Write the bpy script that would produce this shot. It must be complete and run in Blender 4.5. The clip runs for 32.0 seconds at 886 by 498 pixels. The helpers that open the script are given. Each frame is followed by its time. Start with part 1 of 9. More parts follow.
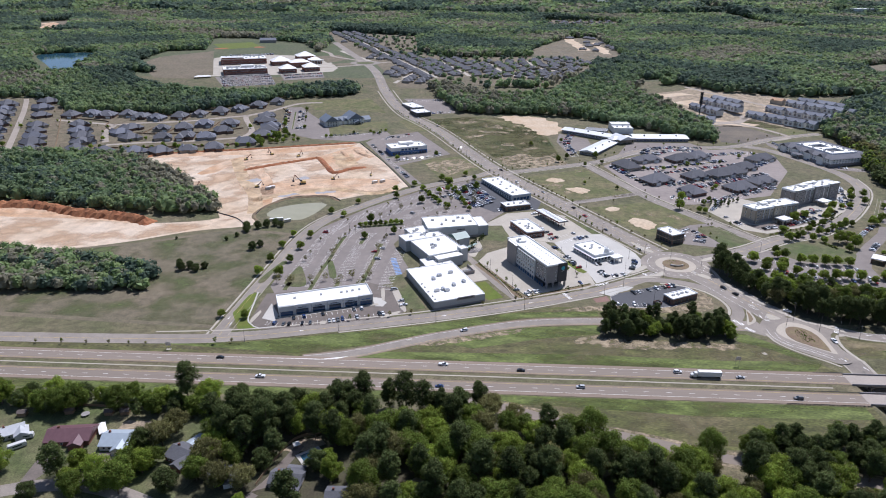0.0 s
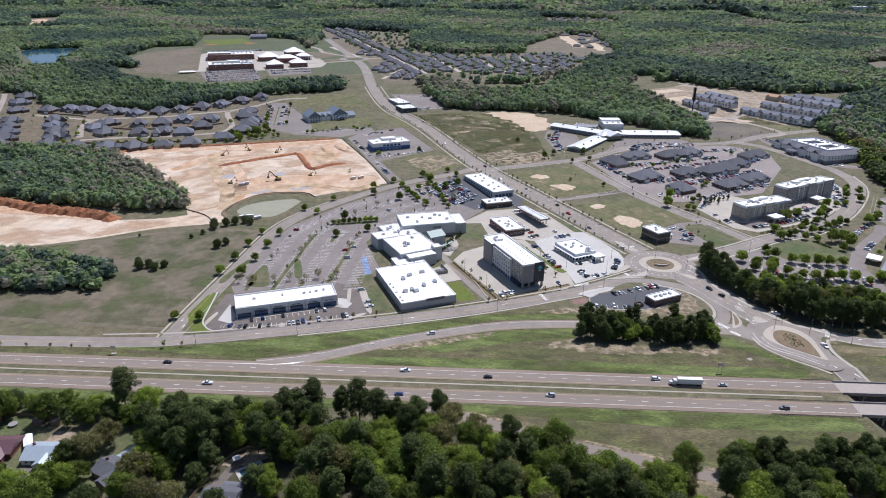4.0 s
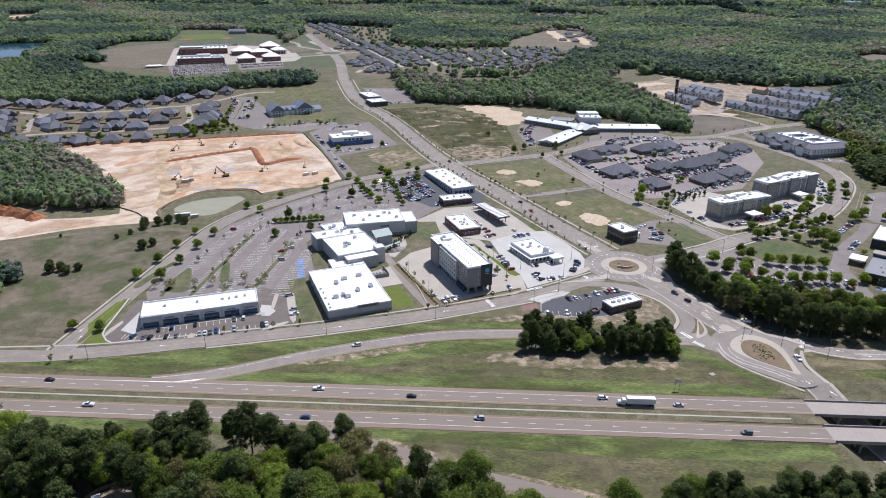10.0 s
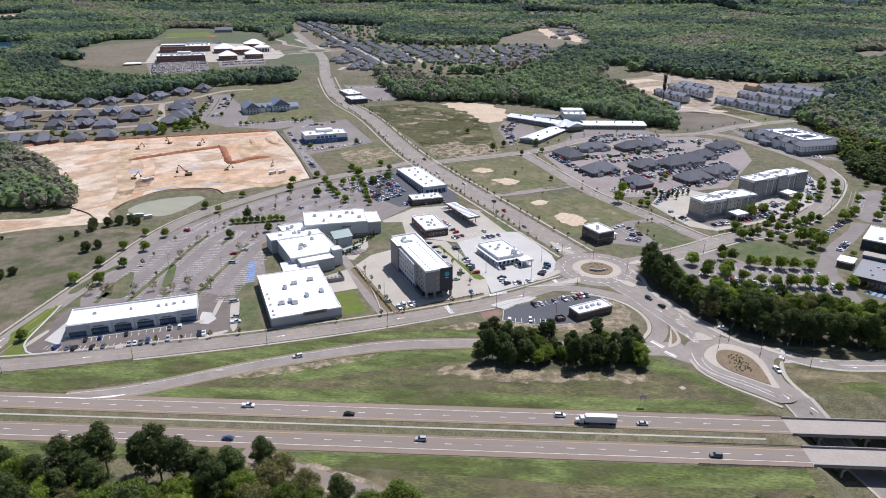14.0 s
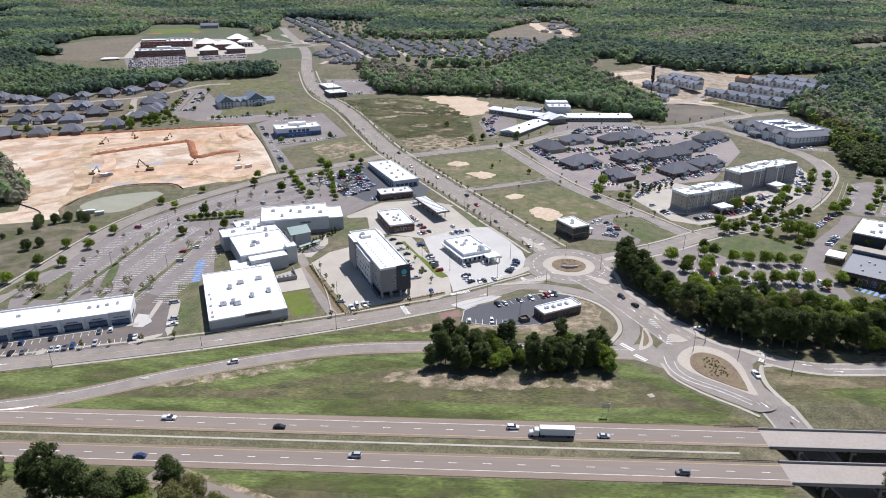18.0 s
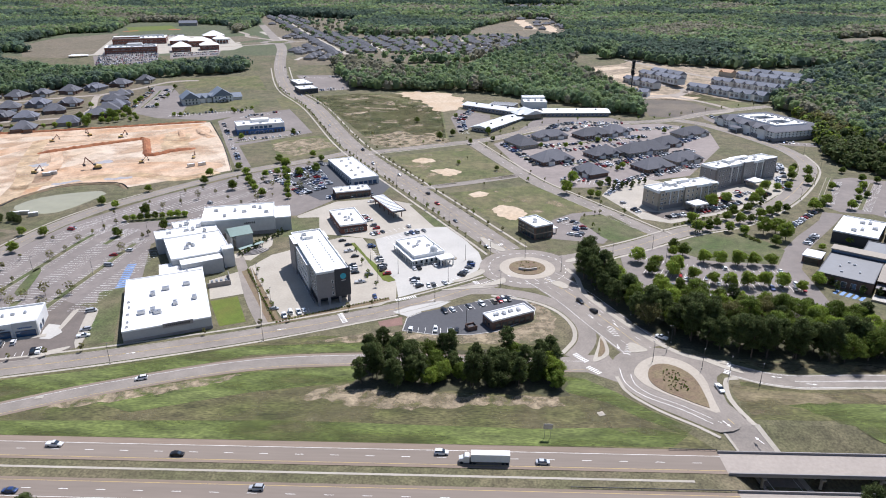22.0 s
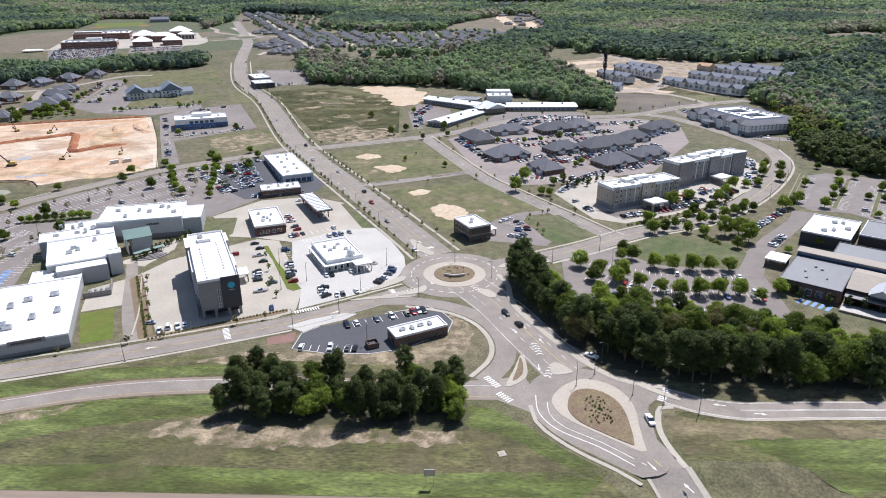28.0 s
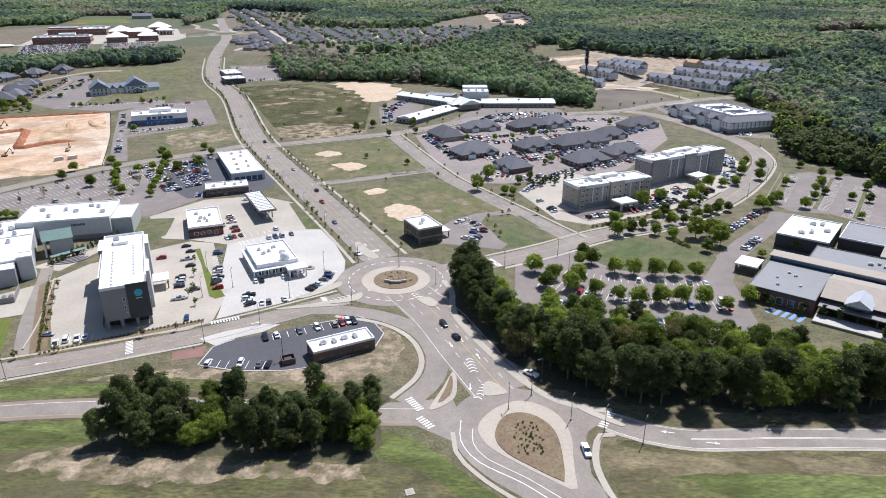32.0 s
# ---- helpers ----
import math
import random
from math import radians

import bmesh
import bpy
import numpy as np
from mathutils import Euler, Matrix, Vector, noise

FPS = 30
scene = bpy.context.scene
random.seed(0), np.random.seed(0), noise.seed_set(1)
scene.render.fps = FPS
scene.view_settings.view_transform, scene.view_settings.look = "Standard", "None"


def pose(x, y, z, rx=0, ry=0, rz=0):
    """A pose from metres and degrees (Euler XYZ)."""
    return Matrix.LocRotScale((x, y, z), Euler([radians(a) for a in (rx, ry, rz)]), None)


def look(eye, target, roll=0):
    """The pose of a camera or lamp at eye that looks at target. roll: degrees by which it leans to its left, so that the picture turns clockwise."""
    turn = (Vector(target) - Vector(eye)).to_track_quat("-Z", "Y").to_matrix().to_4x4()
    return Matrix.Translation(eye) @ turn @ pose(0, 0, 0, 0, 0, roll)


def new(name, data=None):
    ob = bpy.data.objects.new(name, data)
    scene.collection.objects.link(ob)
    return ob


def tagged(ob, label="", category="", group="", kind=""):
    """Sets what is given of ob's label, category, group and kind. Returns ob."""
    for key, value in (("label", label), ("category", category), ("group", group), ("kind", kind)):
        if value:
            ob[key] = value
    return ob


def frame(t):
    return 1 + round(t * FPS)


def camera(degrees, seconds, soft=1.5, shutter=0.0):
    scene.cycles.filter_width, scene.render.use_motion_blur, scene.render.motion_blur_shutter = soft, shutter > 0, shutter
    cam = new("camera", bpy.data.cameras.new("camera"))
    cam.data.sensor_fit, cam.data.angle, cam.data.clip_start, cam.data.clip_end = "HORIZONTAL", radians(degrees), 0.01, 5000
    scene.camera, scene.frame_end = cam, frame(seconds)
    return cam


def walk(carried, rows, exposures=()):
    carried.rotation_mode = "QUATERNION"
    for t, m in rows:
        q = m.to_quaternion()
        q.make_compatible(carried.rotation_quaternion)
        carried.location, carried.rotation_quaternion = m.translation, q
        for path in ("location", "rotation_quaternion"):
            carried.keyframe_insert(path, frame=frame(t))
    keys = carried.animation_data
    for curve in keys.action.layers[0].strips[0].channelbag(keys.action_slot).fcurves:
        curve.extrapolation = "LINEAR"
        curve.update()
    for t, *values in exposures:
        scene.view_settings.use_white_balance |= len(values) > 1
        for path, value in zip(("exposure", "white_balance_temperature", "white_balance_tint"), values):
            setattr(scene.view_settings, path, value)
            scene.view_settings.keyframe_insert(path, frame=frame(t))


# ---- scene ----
cam = camera(68.1, 32.0, soft=1.0)
PATH = [
    (0.0, (0.00, -0.00, 207.00), (-14.74, 277.77, 94.64), 0.215),
    (0.5, (2.33, 2.48, 205.56), (-12.45, 280.31, 93.34), 0.235),
    (1.0, (4.67, 5.30, 204.43), (-10.19, 283.08, 92.11), 0.248),
    (1.5, (7.16, 8.17, 203.32), (-7.80, 285.92, 90.94), 0.267),
    (2.0, (9.52, 11.28, 201.99), (-5.39, 289.04, 89.62), 0.282),
    (2.5, (11.84, 14.49, 200.64), (-3.03, 292.25, 88.25), 0.306),
    (4.5, (22.15, 27.51, 195.11), (7.48, 305.27, 82.72), 0.304),
    (5.0, (24.88, 30.86, 193.76), (10.35, 308.63, 81.37), 0.297),
    (6.0, (30.56, 37.75, 191.07), (16.29, 315.52, 78.64), 0.283),
    (7.0, (36.58, 44.96, 188.43), (22.50, 322.70, 75.89), 0.263),
    (8.0, (42.83, 52.32, 185.84), (28.90, 330.04, 73.24), 0.237),
    (9.0, (49.17, 59.68, 183.34), (35.31, 337.40, 70.74), 0.223),
    (10.0, (55.55, 67.08, 180.96), (41.64, 344.82, 68.40), 0.235),
    (11.0, (61.91, 74.45, 178.67), (47.96, 352.21, 66.17), 0.251),
    (12.0, (68.15, 81.61, 176.32), (54.23, 359.42, 63.95), 0.245),
    (13.0, (74.09, 88.46, 173.77), (60.24, 366.33, 61.55), 0.194),
    (14.0, (79.59, 95.01, 170.95), (65.75, 372.94, 58.85), 0.124),
    (14.5, (82.25, 98.22, 169.48), (68.35, 376.15, 57.39), 0.091),
    (16.5, (92.89, 110.89, 163.35), (78.92, 388.68, 50.93), -0.048),
    (17.0, (95.70, 114.16, 161.88), (81.86, 391.94, 49.42), -0.076),
    (18.0, (101.44, 120.85, 159.05), (87.89, 398.63, 46.56), -0.135),
    (19.0, (107.39, 127.79, 156.36), (94.17, 405.55, 43.78), -0.196),
    (20.0, (113.58, 134.97, 153.78), (100.99, 412.74, 41.15), -0.234),
    (21.0, (119.84, 142.16, 151.23), (108.06, 420.01, 38.73), -0.247),
    (22.0, (126.11, 149.16, 148.69), (114.97, 427.11, 36.34), -0.277),
    (23.0, (132.38, 156.17, 146.13), (121.71, 434.20, 33.93), -0.300),
    (24.0, (138.71, 163.30, 143.57), (128.47, 441.38, 31.49), -0.302),
    (25.0, (145.12, 170.33, 141.00), (135.20, 448.49, 29.06), -0.300),
    (25.5, (148.32, 173.81, 139.73), (138.57, 452.00, 27.87), -0.298),
    (27.5, (160.83, 187.42, 134.62), (151.72, 465.71, 22.95), -0.291),
    (28.0, (164.00, 190.74, 133.40), (155.01, 469.03, 21.73), -0.279),
    (29.0, (170.40, 197.42, 131.11), (161.64, 475.72, 19.43), -0.260),
    (30.0, (176.82, 204.17, 128.95), (168.27, 482.47, 17.26), -0.232),
    (31.0, (183.19, 210.85, 126.75), (174.88, 489.20, 15.14), -0.190),
    (32.0, (189.43, 217.48, 124.42), (181.34, 495.89, 12.97), -0.135),
]
walk(cam, [(t, look(eye, target, roll)) for t, eye, target, roll in PATH],
     [(0.0, 0.15, 5700, 17), (12.0, 0.21, 5760, 17), (20.0, 0.37, 5840, 15), (32.0, 0.44, 5860, 15)])

# ---- light ----
SUN_AZ, SUN_EL = 28, 60          # degrees; azimuth clockwise from +y
world = bpy.data.worlds.new("sky")
scene.world = world
world.use_nodes = True
wn, wl = world.node_tree.nodes, world.node_tree.links
sky = wn.new("ShaderNodeTexSky")
sky.sky_type, sky.sun_disc = "NISHITA", False
sky.sun_elevation, sky.sun_rotation = radians(SUN_EL), radians(SUN_AZ)
sky.altitude, sky.air_density, sky.dust_density, sky.ozone_density = 100, 1.0, 1.0, 1.0
wl.new(sky.outputs[0], wn["Background"].inputs[0])
wn["Background"].inputs[1].default_value = 0.075
sun = new("sun", bpy.data.lights.new("sun", "SUN"))
sun.data.energy, sun.data.angle, sun.data.color = 4.4, radians(0.53), (1.0, 0.955, 0.89)
_d = Vector((math.sin(radians(SUN_AZ)) * math.cos(radians(SUN_EL)), math.cos(radians(SUN_AZ)) * math.cos(radians(SUN_EL)), math.sin(radians(SUN_EL))))
sun.matrix_world = look(_d * 1000, (0, 0, 0))

# ---- materials ----
def mat(name, base, rough=0.8, metal=0.0, var=0.15, scale=1.0, big=0.0, bigscale=0.02, bump=0.0, second=None, rnd=0.0, island=0.0, stretch=None, spec=0.5, thin=0.0, mid=0.0, patchy=0.0, pscale=0.12, soft=0.1):
    """A procedural surface: fine grain (var, at scale per metre), large stains (big, at bigscale), a second colour for the stains, and variation from piece to piece."""
    m = bpy.data.materials.new(name)
    m.use_nodes = True
    n, l = m.node_tree.nodes, m.node_tree.links
    b = n["Principled BSDF"]
    b.inputs["Roughness"].default_value, b.inputs["Metallic"].default_value = rough, metal
    b.inputs["Specular IOR Level"].default_value = spec
    geo = n.new("ShaderNodeNewGeometry")
    pos = geo.outputs["Position"]
    if stretch:
        mp = n.new("ShaderNodeMapping")
        mp.inputs["Scale"].default_value = stretch
        l.new(pos, mp.inputs[0])
        pos = mp.outputs[0]

    def tex(s, detail):
        t = n.new("ShaderNodeTexNoise")
        t.inputs["Scale"].default_value, t.inputs["Detail"].default_value = s, detail
        l.new(pos, t.inputs["Vector"])
        return t.outputs["Fac"]

    def ramp(fac, lo, hi):
        r = n.new("ShaderNodeMapRange")
        r.inputs["From Min"].default_value, r.inputs["From Max"].default_value = 0.3, 0.7
        r.inputs["To Min"].default_value, r.inputs["To Max"].default_value = lo, hi
        l.new(fac, r.inputs["Value"])
        return r.outputs[0]

    rgb = n.new("ShaderNodeRGB")
    rgb.outputs[0].default_value = (*base, 1)
    col = rgb.outputs[0]
    if second or big:
        t = tex(bigscale, 5)
        mx = n.new("ShaderNodeMix")
        mx.data_type = "RGBA"
        l.new(ramp(t, 0, 1), mx.inputs["Factor"])
        l.new(col, mx.inputs["A"])
        c2 = second or tuple(c * (1 - big) for c in base)
        mx.inputs["B"].default_value = (*c2, 1)
        col = mx.outputs["Result"]
    hsv = n.new("ShaderNodeHueSaturation")
    l.new(col, hsv.inputs["Color"])
    val = None
    f = tex(scale, 6)
    val = ramp(f, 1 - var, 1 + var)
    if mid:
        mm = n.new("ShaderNodeMath")
        mm.operation = "MULTIPLY"
        l.new(val, mm.inputs[0]), l.new(ramp(tex(scale * 0.17, 6), 1 - mid, 1 + mid), mm.inputs[1])
        val = mm.outputs[0]
    if rnd:
        oi = n.new("ShaderNodeObjectInfo")
        r = n.new("ShaderNodeMapRange")
        r.inputs["To Min"].default_value, r.inputs["To Max"].default_value = 1 - rnd, 1 + rnd
        l.new(oi.outputs["Random"], r.inputs["Value"])
        mm = n.new("ShaderNodeMath")
        mm.operation = "MULTIPLY"
        l.new(val, mm.inputs[0]), l.new(r.outputs[0], mm.inputs[1])
        val = mm.outputs[0]
    if island:
        r = n.new("ShaderNodeMapRange")
        r.inputs["To Min"].default_value, r.inputs["To Max"].default_value = 1 - island, 1 + island
        l.new(geo.outputs["Random Per Island"], r.inputs["Value"])
        mm = n.new("ShaderNodeMath")
        mm.operation = "MULTIPLY"
        l.new(val, mm.inputs[0]), l.new(r.outputs[0], mm.inputs[1])
        val = mm.outputs[0]
        r2 = n.new("ShaderNodeMapRange")
        r2.inputs["To Min"].default_value, r2.inputs["To Max"].default_value = 0.5 - island * 0.06, 0.5 + island * 0.06
        l.new(geo.outputs["Random Per Island"], r2.inputs["Value"])
        l.new(r2.outputs[0], hsv.inputs["Hue"])
    l.new(val, hsv.inputs["Value"])
    l.new(hsv.outputs[0], b.inputs["Base Color"])
    if thin:
        tr, ms = n.new("ShaderNodeBsdfTranslucent"), n.new("ShaderNodeMixShader")
        l.new(hsv.outputs[0], tr.inputs["Color"])
        ms.inputs[0].default_value = thin
        l.new(b.outputs[0], ms.inputs[1]), l.new(tr.outputs[0], ms.inputs[2])
        l.new(ms.outputs[0], n["Material Output"].inputs["Surface"])
    if patchy:
        # worn through in blotches
        tp, mp2, rg = n.new("ShaderNodeBsdfTransparent"), n.new("ShaderNodeMixShader"), n.new("ShaderNodeMapRange")
        rg.inputs["From Min"].default_value, rg.inputs["From Max"].default_value = patchy - soft, patchy + soft
        l.new(tex(pscale, 7), rg.inputs["Value"])
        l.new(rg.outputs[0], mp2.inputs[0]), l.new(tp.outputs[0], mp2.inputs[1]), l.new(b.outputs[0], mp2.inputs[2])
        l.new(mp2.outputs[0], n["Material Output"].inputs["Surface"])
    if bump:
        bp = n.new("ShaderNodeBump")
        bp.inputs["Strength"].default_value, bp.inputs["Distance"].default_value = min(1, bump), bump
        l.new(f, bp.inputs["Height"])
        l.new(bp.outputs[0], b.inputs["Normal"])
    return m


M = {}
M["meadow"] = mat("meadow", (0.092, 0.094, 0.04), 0.95, var=0.4, mid=0.3, scale=1.1, second=(0.145, 0.12, 0.07), bigscale=0.03, bump=0.3)
M["dry_field"] = mat("dry_field", (0.125, 0.108, 0.066), 0.95, var=0.35, mid=0.25, scale=1.0, second=(0.17, 0.135, 0.09), bigscale=0.02, bump=0.3)
M["verge"] = mat("verge", (0.072, 0.08, 0.02), 0.95, var=0.5, mid=0.45, scale=1.2, second=(0.12, 0.102, 0.048), bigscale=0.05, stretch=(0.4, 1, 1), bump=0.3)
M["lush_patchy"] = mat("lush_grass", (0.083, 0.113, 0.019), 0.95, var=0.45, mid=0.4, scale=1.3, second=(0.12, 0.14, 0.04), bigscale=0.06, patchy=0.44, pscale=0.06, soft=0.12, stretch=(0.35, 1, 1))
M["lot_brown"] = mat("brown_asphalt", (0.16, 0.133, 0.112), 0.9, var=0.1, mid=0.1, scale=1.2, big=0.2, bigscale=0.04)
M["deck"] = mat("bridge_deck", (0.36, 0.31, 0.26), 0.85, var=0.08, scale=0.8, big=0.15, bigscale=0.08)
M["plot_soil"] = mat("dark_plot_soil", (0.1, 0.086, 0.07), 0.95, var=0.25, scale=0.8, second=(0.17, 0.14, 0.1), bigscale=0.04)
M["lawn"] = mat("lawn", (0.066, 0.092, 0.024), 0.95, var=0.35, mid=0.25, scale=1.1, second=(0.14, 0.12, 0.066), bigscale=0.035, bump=0.2)
M["turf"] = mat("turf", (0.098, 0.138, 0.014), 0.95, var=0.2, mid=0.12, second=(0.115, 0.125, 0.02), bigscale=0.1, scale=1.2, bump=0.2)
M["forest_floor"] = mat("forest_floor", (0.07, 0.09, 0.035), 0.95, var=0.4, scale=0.2, second=(0.1, 0.1, 0.055), bigscale=0.01)
M["asphalt"] = mat("asphalt", (0.272, 0.236, 0.198), 0.9, var=0.12, mid=0.1, scale=1.2, big=0.2, bigscale=0.05, bump=0.02)
M["lot"] = mat("lot_asphalt", (0.228, 0.196, 0.172), 0.9, var=0.1, mid=0.1, scale=1.2, big=0.2, bigscale=0.03, bump=0.02)
M["office_lot"] = mat("pinkish_lot_asphalt", (0.275, 0.232, 0.205), 0.9, var=0.1, mid=0.1, scale=1.2, big=0.2, bigscale=0.03)
M["dark_asphalt"] = mat("dark_asphalt", (0.085, 0.085, 0.09), 0.9, var=0.1, scale=0.7, big=0.15, bigscale=0.05)
M["highway"] = mat("highway_asphalt", (0.235, 0.192, 0.153), 0.9, var=0.06, scale=0.8, big=0.15, bigscale=0.06, stretch=(0.08, 1, 1), bump=0.02)
M["shoulder"] = mat("shoulder", (0.255, 0.195, 0.145), 0.9, var=0.1, scale=0.8, big=0.2, bigscale=0.05, stretch=(0.1, 1, 1))
M["concrete"] = mat("concrete", (0.43, 0.385, 0.312), 0.85, var=0.08, scale=0.9, big=0.18, bigscale=0.06, bump=0.01)
M["apron"] = mat("tan_apron_concrete", (0.43, 0.375, 0.3), 0.85, var=0.08, scale=0.9, big=0.14, bigscale=0.08)
M["pale_concrete"] = mat("pale_concrete", (0.49, 0.465, 0.415), 0.85, var=0.07, scale=0.9, big=0.14, bigscale=0.06)
M["paint_white"] = mat("road_paint_white", (0.8, 0.78, 0.73), 0.7, var=0.15, scale=2.0)
M["paint_yellow"] = mat("road_paint_yellow", (0.52, 0.38, 0.13), 0.7, var=0.15, scale=2.0)
M["paint_blue"] = mat("road_paint_blue", (0.16, 0.27, 0.48), 0.7, var=0.15, scale=2.0)
M["sand"] = mat("bare_sand", (0.46, 0.34, 0.22), 0.95, var=0.16, scale=0.4, second=(0.52, 0.42, 0.3), bigscale=0.05, bump=0.2)
M["clay"] = mat("orange_clay", (0.43, 0.25, 0.13), 0.95, var=0.22, mid=0.2, scale=0.7, second=(0.54, 0.41, 0.29), bigscale=0.03, bump=0.3)
M["pale_clay"] = mat("pale_clay", (0.49, 0.37, 0.25), 0.95, var=0.18, mid=0.16, scale=0.7, second=(0.58, 0.48, 0.37), bigscale=0.018, bump=0.3)
M["haul"] = mat("tan_haul_road", (0.42, 0.29, 0.16), 0.95, var=0.2, mid=0.25, scale=0.6, second=(0.5, 0.38, 0.25), bigscale=0.06, patchy=0.36, pscale=0.07, soft=0.14)
M["grey_gravel"] = mat("grey_gravel", (0.33, 0.32, 0.32), 0.95, var=0.25, scale=1.2)
M["red_clay"] = mat("red_clay", (0.25, 0.085, 0.035), 0.95, var=0.3, scale=0.4, second=(0.36, 0.16, 0.07), bigscale=0.06, bump=0.4)
M["gravel_tan"] = mat("tan_soil", (0.36, 0.28, 0.2), 0.95, var=0.35, mid=0.3, scale=0.9, second=(0.23, 0.185, 0.115), bigscale=0.08, bump=0.2)
# brown leaf litter, its colour darkened to hold the deep shade under trees
M["shaded_litter"] = mat("shaded_leaf_litter", (0.055, 0.045, 0.027), 0.95, var=0.35, scale=0.9, second=(0.07, 0.07, 0.03), bigscale=0.08)
M["bank_patchy"] = mat("worn_soil", (0.38, 0.295, 0.2), 0.95, var=0.35, mid=0.3, scale=0.9, second=(0.22, 0.18, 0.11), bigscale=0.1, patchy=0.47, pscale=0.2, soft=0.13)
M["gravel_soil"] = mat("tan_verge_soil", (0.2, 0.155, 0.095), 0.95, var=0.35, mid=0.35, scale=1.1, second=(0.13, 0.115, 0.05), bigscale=0.12, patchy=0.42, pscale=0.09, soft=0.12, stretch=(0.5, 1, 1))
M["sand_patchy"] = mat("sandy_patches", (0.42, 0.32, 0.21), 0.95, var=0.16, scale=0.5, second=(0.3, 0.24, 0.15), bigscale=0.06, patchy=0.64, pscale=0.06, soft=0.07)
M["soil_patchy"] = mat("soil_patches", (0.19, 0.15, 0.088), 0.95, var=0.35, mid=0.3, scale=1.1, second=(0.14, 0.13, 0.06), bigscale=0.1, patchy=0.6, pscale=0.05, soft=0.14)
M["clay_patchy"] = mat("clay_patches", (0.42, 0.26, 0.14), 0.95, var=0.2, scale=0.7, second=(0.5, 0.36, 0.24), bigscale=0.06, patchy=0.58, pscale=0.03, soft=0.12)
M["grass_patchy"] = mat("grass_patches", (0.085, 0.1, 0.035), 0.95, var=0.3, scale=1.1, second=(0.1, 0.12, 0.04), bigscale=0.05, patchy=0.6, pscale=0.04, soft=0.16)
M["mulch"] = mat("mulch", (0.17, 0.115, 0.075), 0.95, var=0.3, scale=1.5, second=(0.19, 0.15, 0.08), bigscale=0.2)
M["grey_membrane"] = mat("grey_membrane_roof", (0.205, 0.205, 0.205), 0.6, var=0.06, scale=0.4, big=0.12, bigscale=0.1)
M["roof_white"] = mat("white_membrane_roof", (0.8, 0.785, 0.745), 0.6, var=0.02, scale=0.5, big=0.05, bigscale=0.08)
M["parapet"] = mat("parapet_white", (0.76, 0.76, 0.74), 0.6, var=0.04, scale=0.6)
M["wall_grey"] = mat("wall_grey_panel", (0.42, 0.42, 0.41), 0.7, var=0.05, scale=0.5, big=0.06, bigscale=0.1)
M["wall_lightgrey"] = mat("wall_light_grey", (0.55, 0.55, 0.53), 0.7, var=0.05, scale=0.5, big=0.06, bigscale=0.1)
M["wall_white"] = mat("wall_white", (0.74, 0.73, 0.7), 0.7, var=0.04, scale=0.6)
M["wall_beige"] = mat("wall_beige", (0.43, 0.37, 0.29), 0.75, var=0.06, scale=0.7, big=0.08, bigscale=0.15)
M["wall_tan"] = mat("wall_tan", (0.34, 0.295, 0.235), 0.75, var=0.06, scale=0.7, big=0.08, bigscale=0.15)
M["wall_taupe"] = mat("wall_taupe", (0.27, 0.25, 0.24), 0.75, var=0.06, scale=0.7, big=0.08, bigscale=0.15)
M["wall_dark"] = mat("wall_dark_charcoal", (0.045, 0.047, 0.055), 0.6, var=0.1, scale=0.7)
M["brick"] = mat("red_brick", (0.2, 0.085, 0.06), 0.85, var=0.2, scale=3.0, big=0.15, bigscale=0.2, bump=0.02)
M["brick_pavers"] = mat("red_brick_pavers", (0.24, 0.14, 0.11), 0.9, var=0.2, scale=2.5, big=0.15, bigscale=0.2)
M["brick_brown"] = mat("brown_brick", (0.16, 0.1, 0.075), 0.85, var=0.2, scale=3.0, big=0.15, bigscale=0.2)
M["glass"] = mat("window_glass", (0.03, 0.045, 0.06), 0.08, var=0.2, scale=0.3, spec=0.8)
M["glass_blue"] = mat("blue_window_glass", (0.03, 0.08, 0.16), 0.08, var=0.2, scale=0.3, spec=0.8)
M["blue_panel"] = mat("blue_panel", (0.03, 0.12, 0.32), 0.5, var=0.08, scale=0.5)
M["teal"] = mat("teal_sign", (0.05, 0.4, 0.5), 0.5, var=0.05)
M["shingle"] = mat("grey_shingle", (0.13, 0.13, 0.142), 0.9, var=0.15, scale=1.2, big=0.15, bigscale=0.15, rnd=0.2)
M["shingle_brown"] = mat("brown_shingle", (0.14, 0.11, 0.095), 0.9, var=0.15, scale=1.2, big=0.15, bigscale=0.15, rnd=0.2)
M["metal_roof"] = mat("grey_metal_roof", (0.46, 0.47, 0.48), 0.5, metal=0.1, var=0.08, scale=0.4)
M["slate"] = mat("blue_grey_slate", (0.17, 0.2, 0.24), 0.7, var=0.1, scale=0.8, big=0.12, bigscale=0.1)
M["green_roof"] = mat("green_metal_roof", (0.12, 0.2, 0.17), 0.5, var=0.08, scale=0.5)
M["pale_metal"] = mat("pale_blue_metal_roof", (0.36, 0.41, 0.45), 0.5, metal=0.1, var=0.06, scale=0.5)
M["shingle_slate"] = mat("slate_grey_shingle", (0.15, 0.155, 0.18), 0.9, var=0.15, scale=1.2, big=0.15, bigscale=0.15, rnd=0.2)
M["lane"] = mat("estate_lane_concrete", (0.34, 0.29, 0.235), 0.9, var=0.1, mid=0.08, scale=0.8, big=0.15, bigscale=0.05)
M["yard"] = mat("estate_yard", (0.115, 0.102, 0.058), 0.95, var=0.35, mid=0.3, scale=0.9, second=(0.16, 0.125, 0.08), bigscale=0.04)
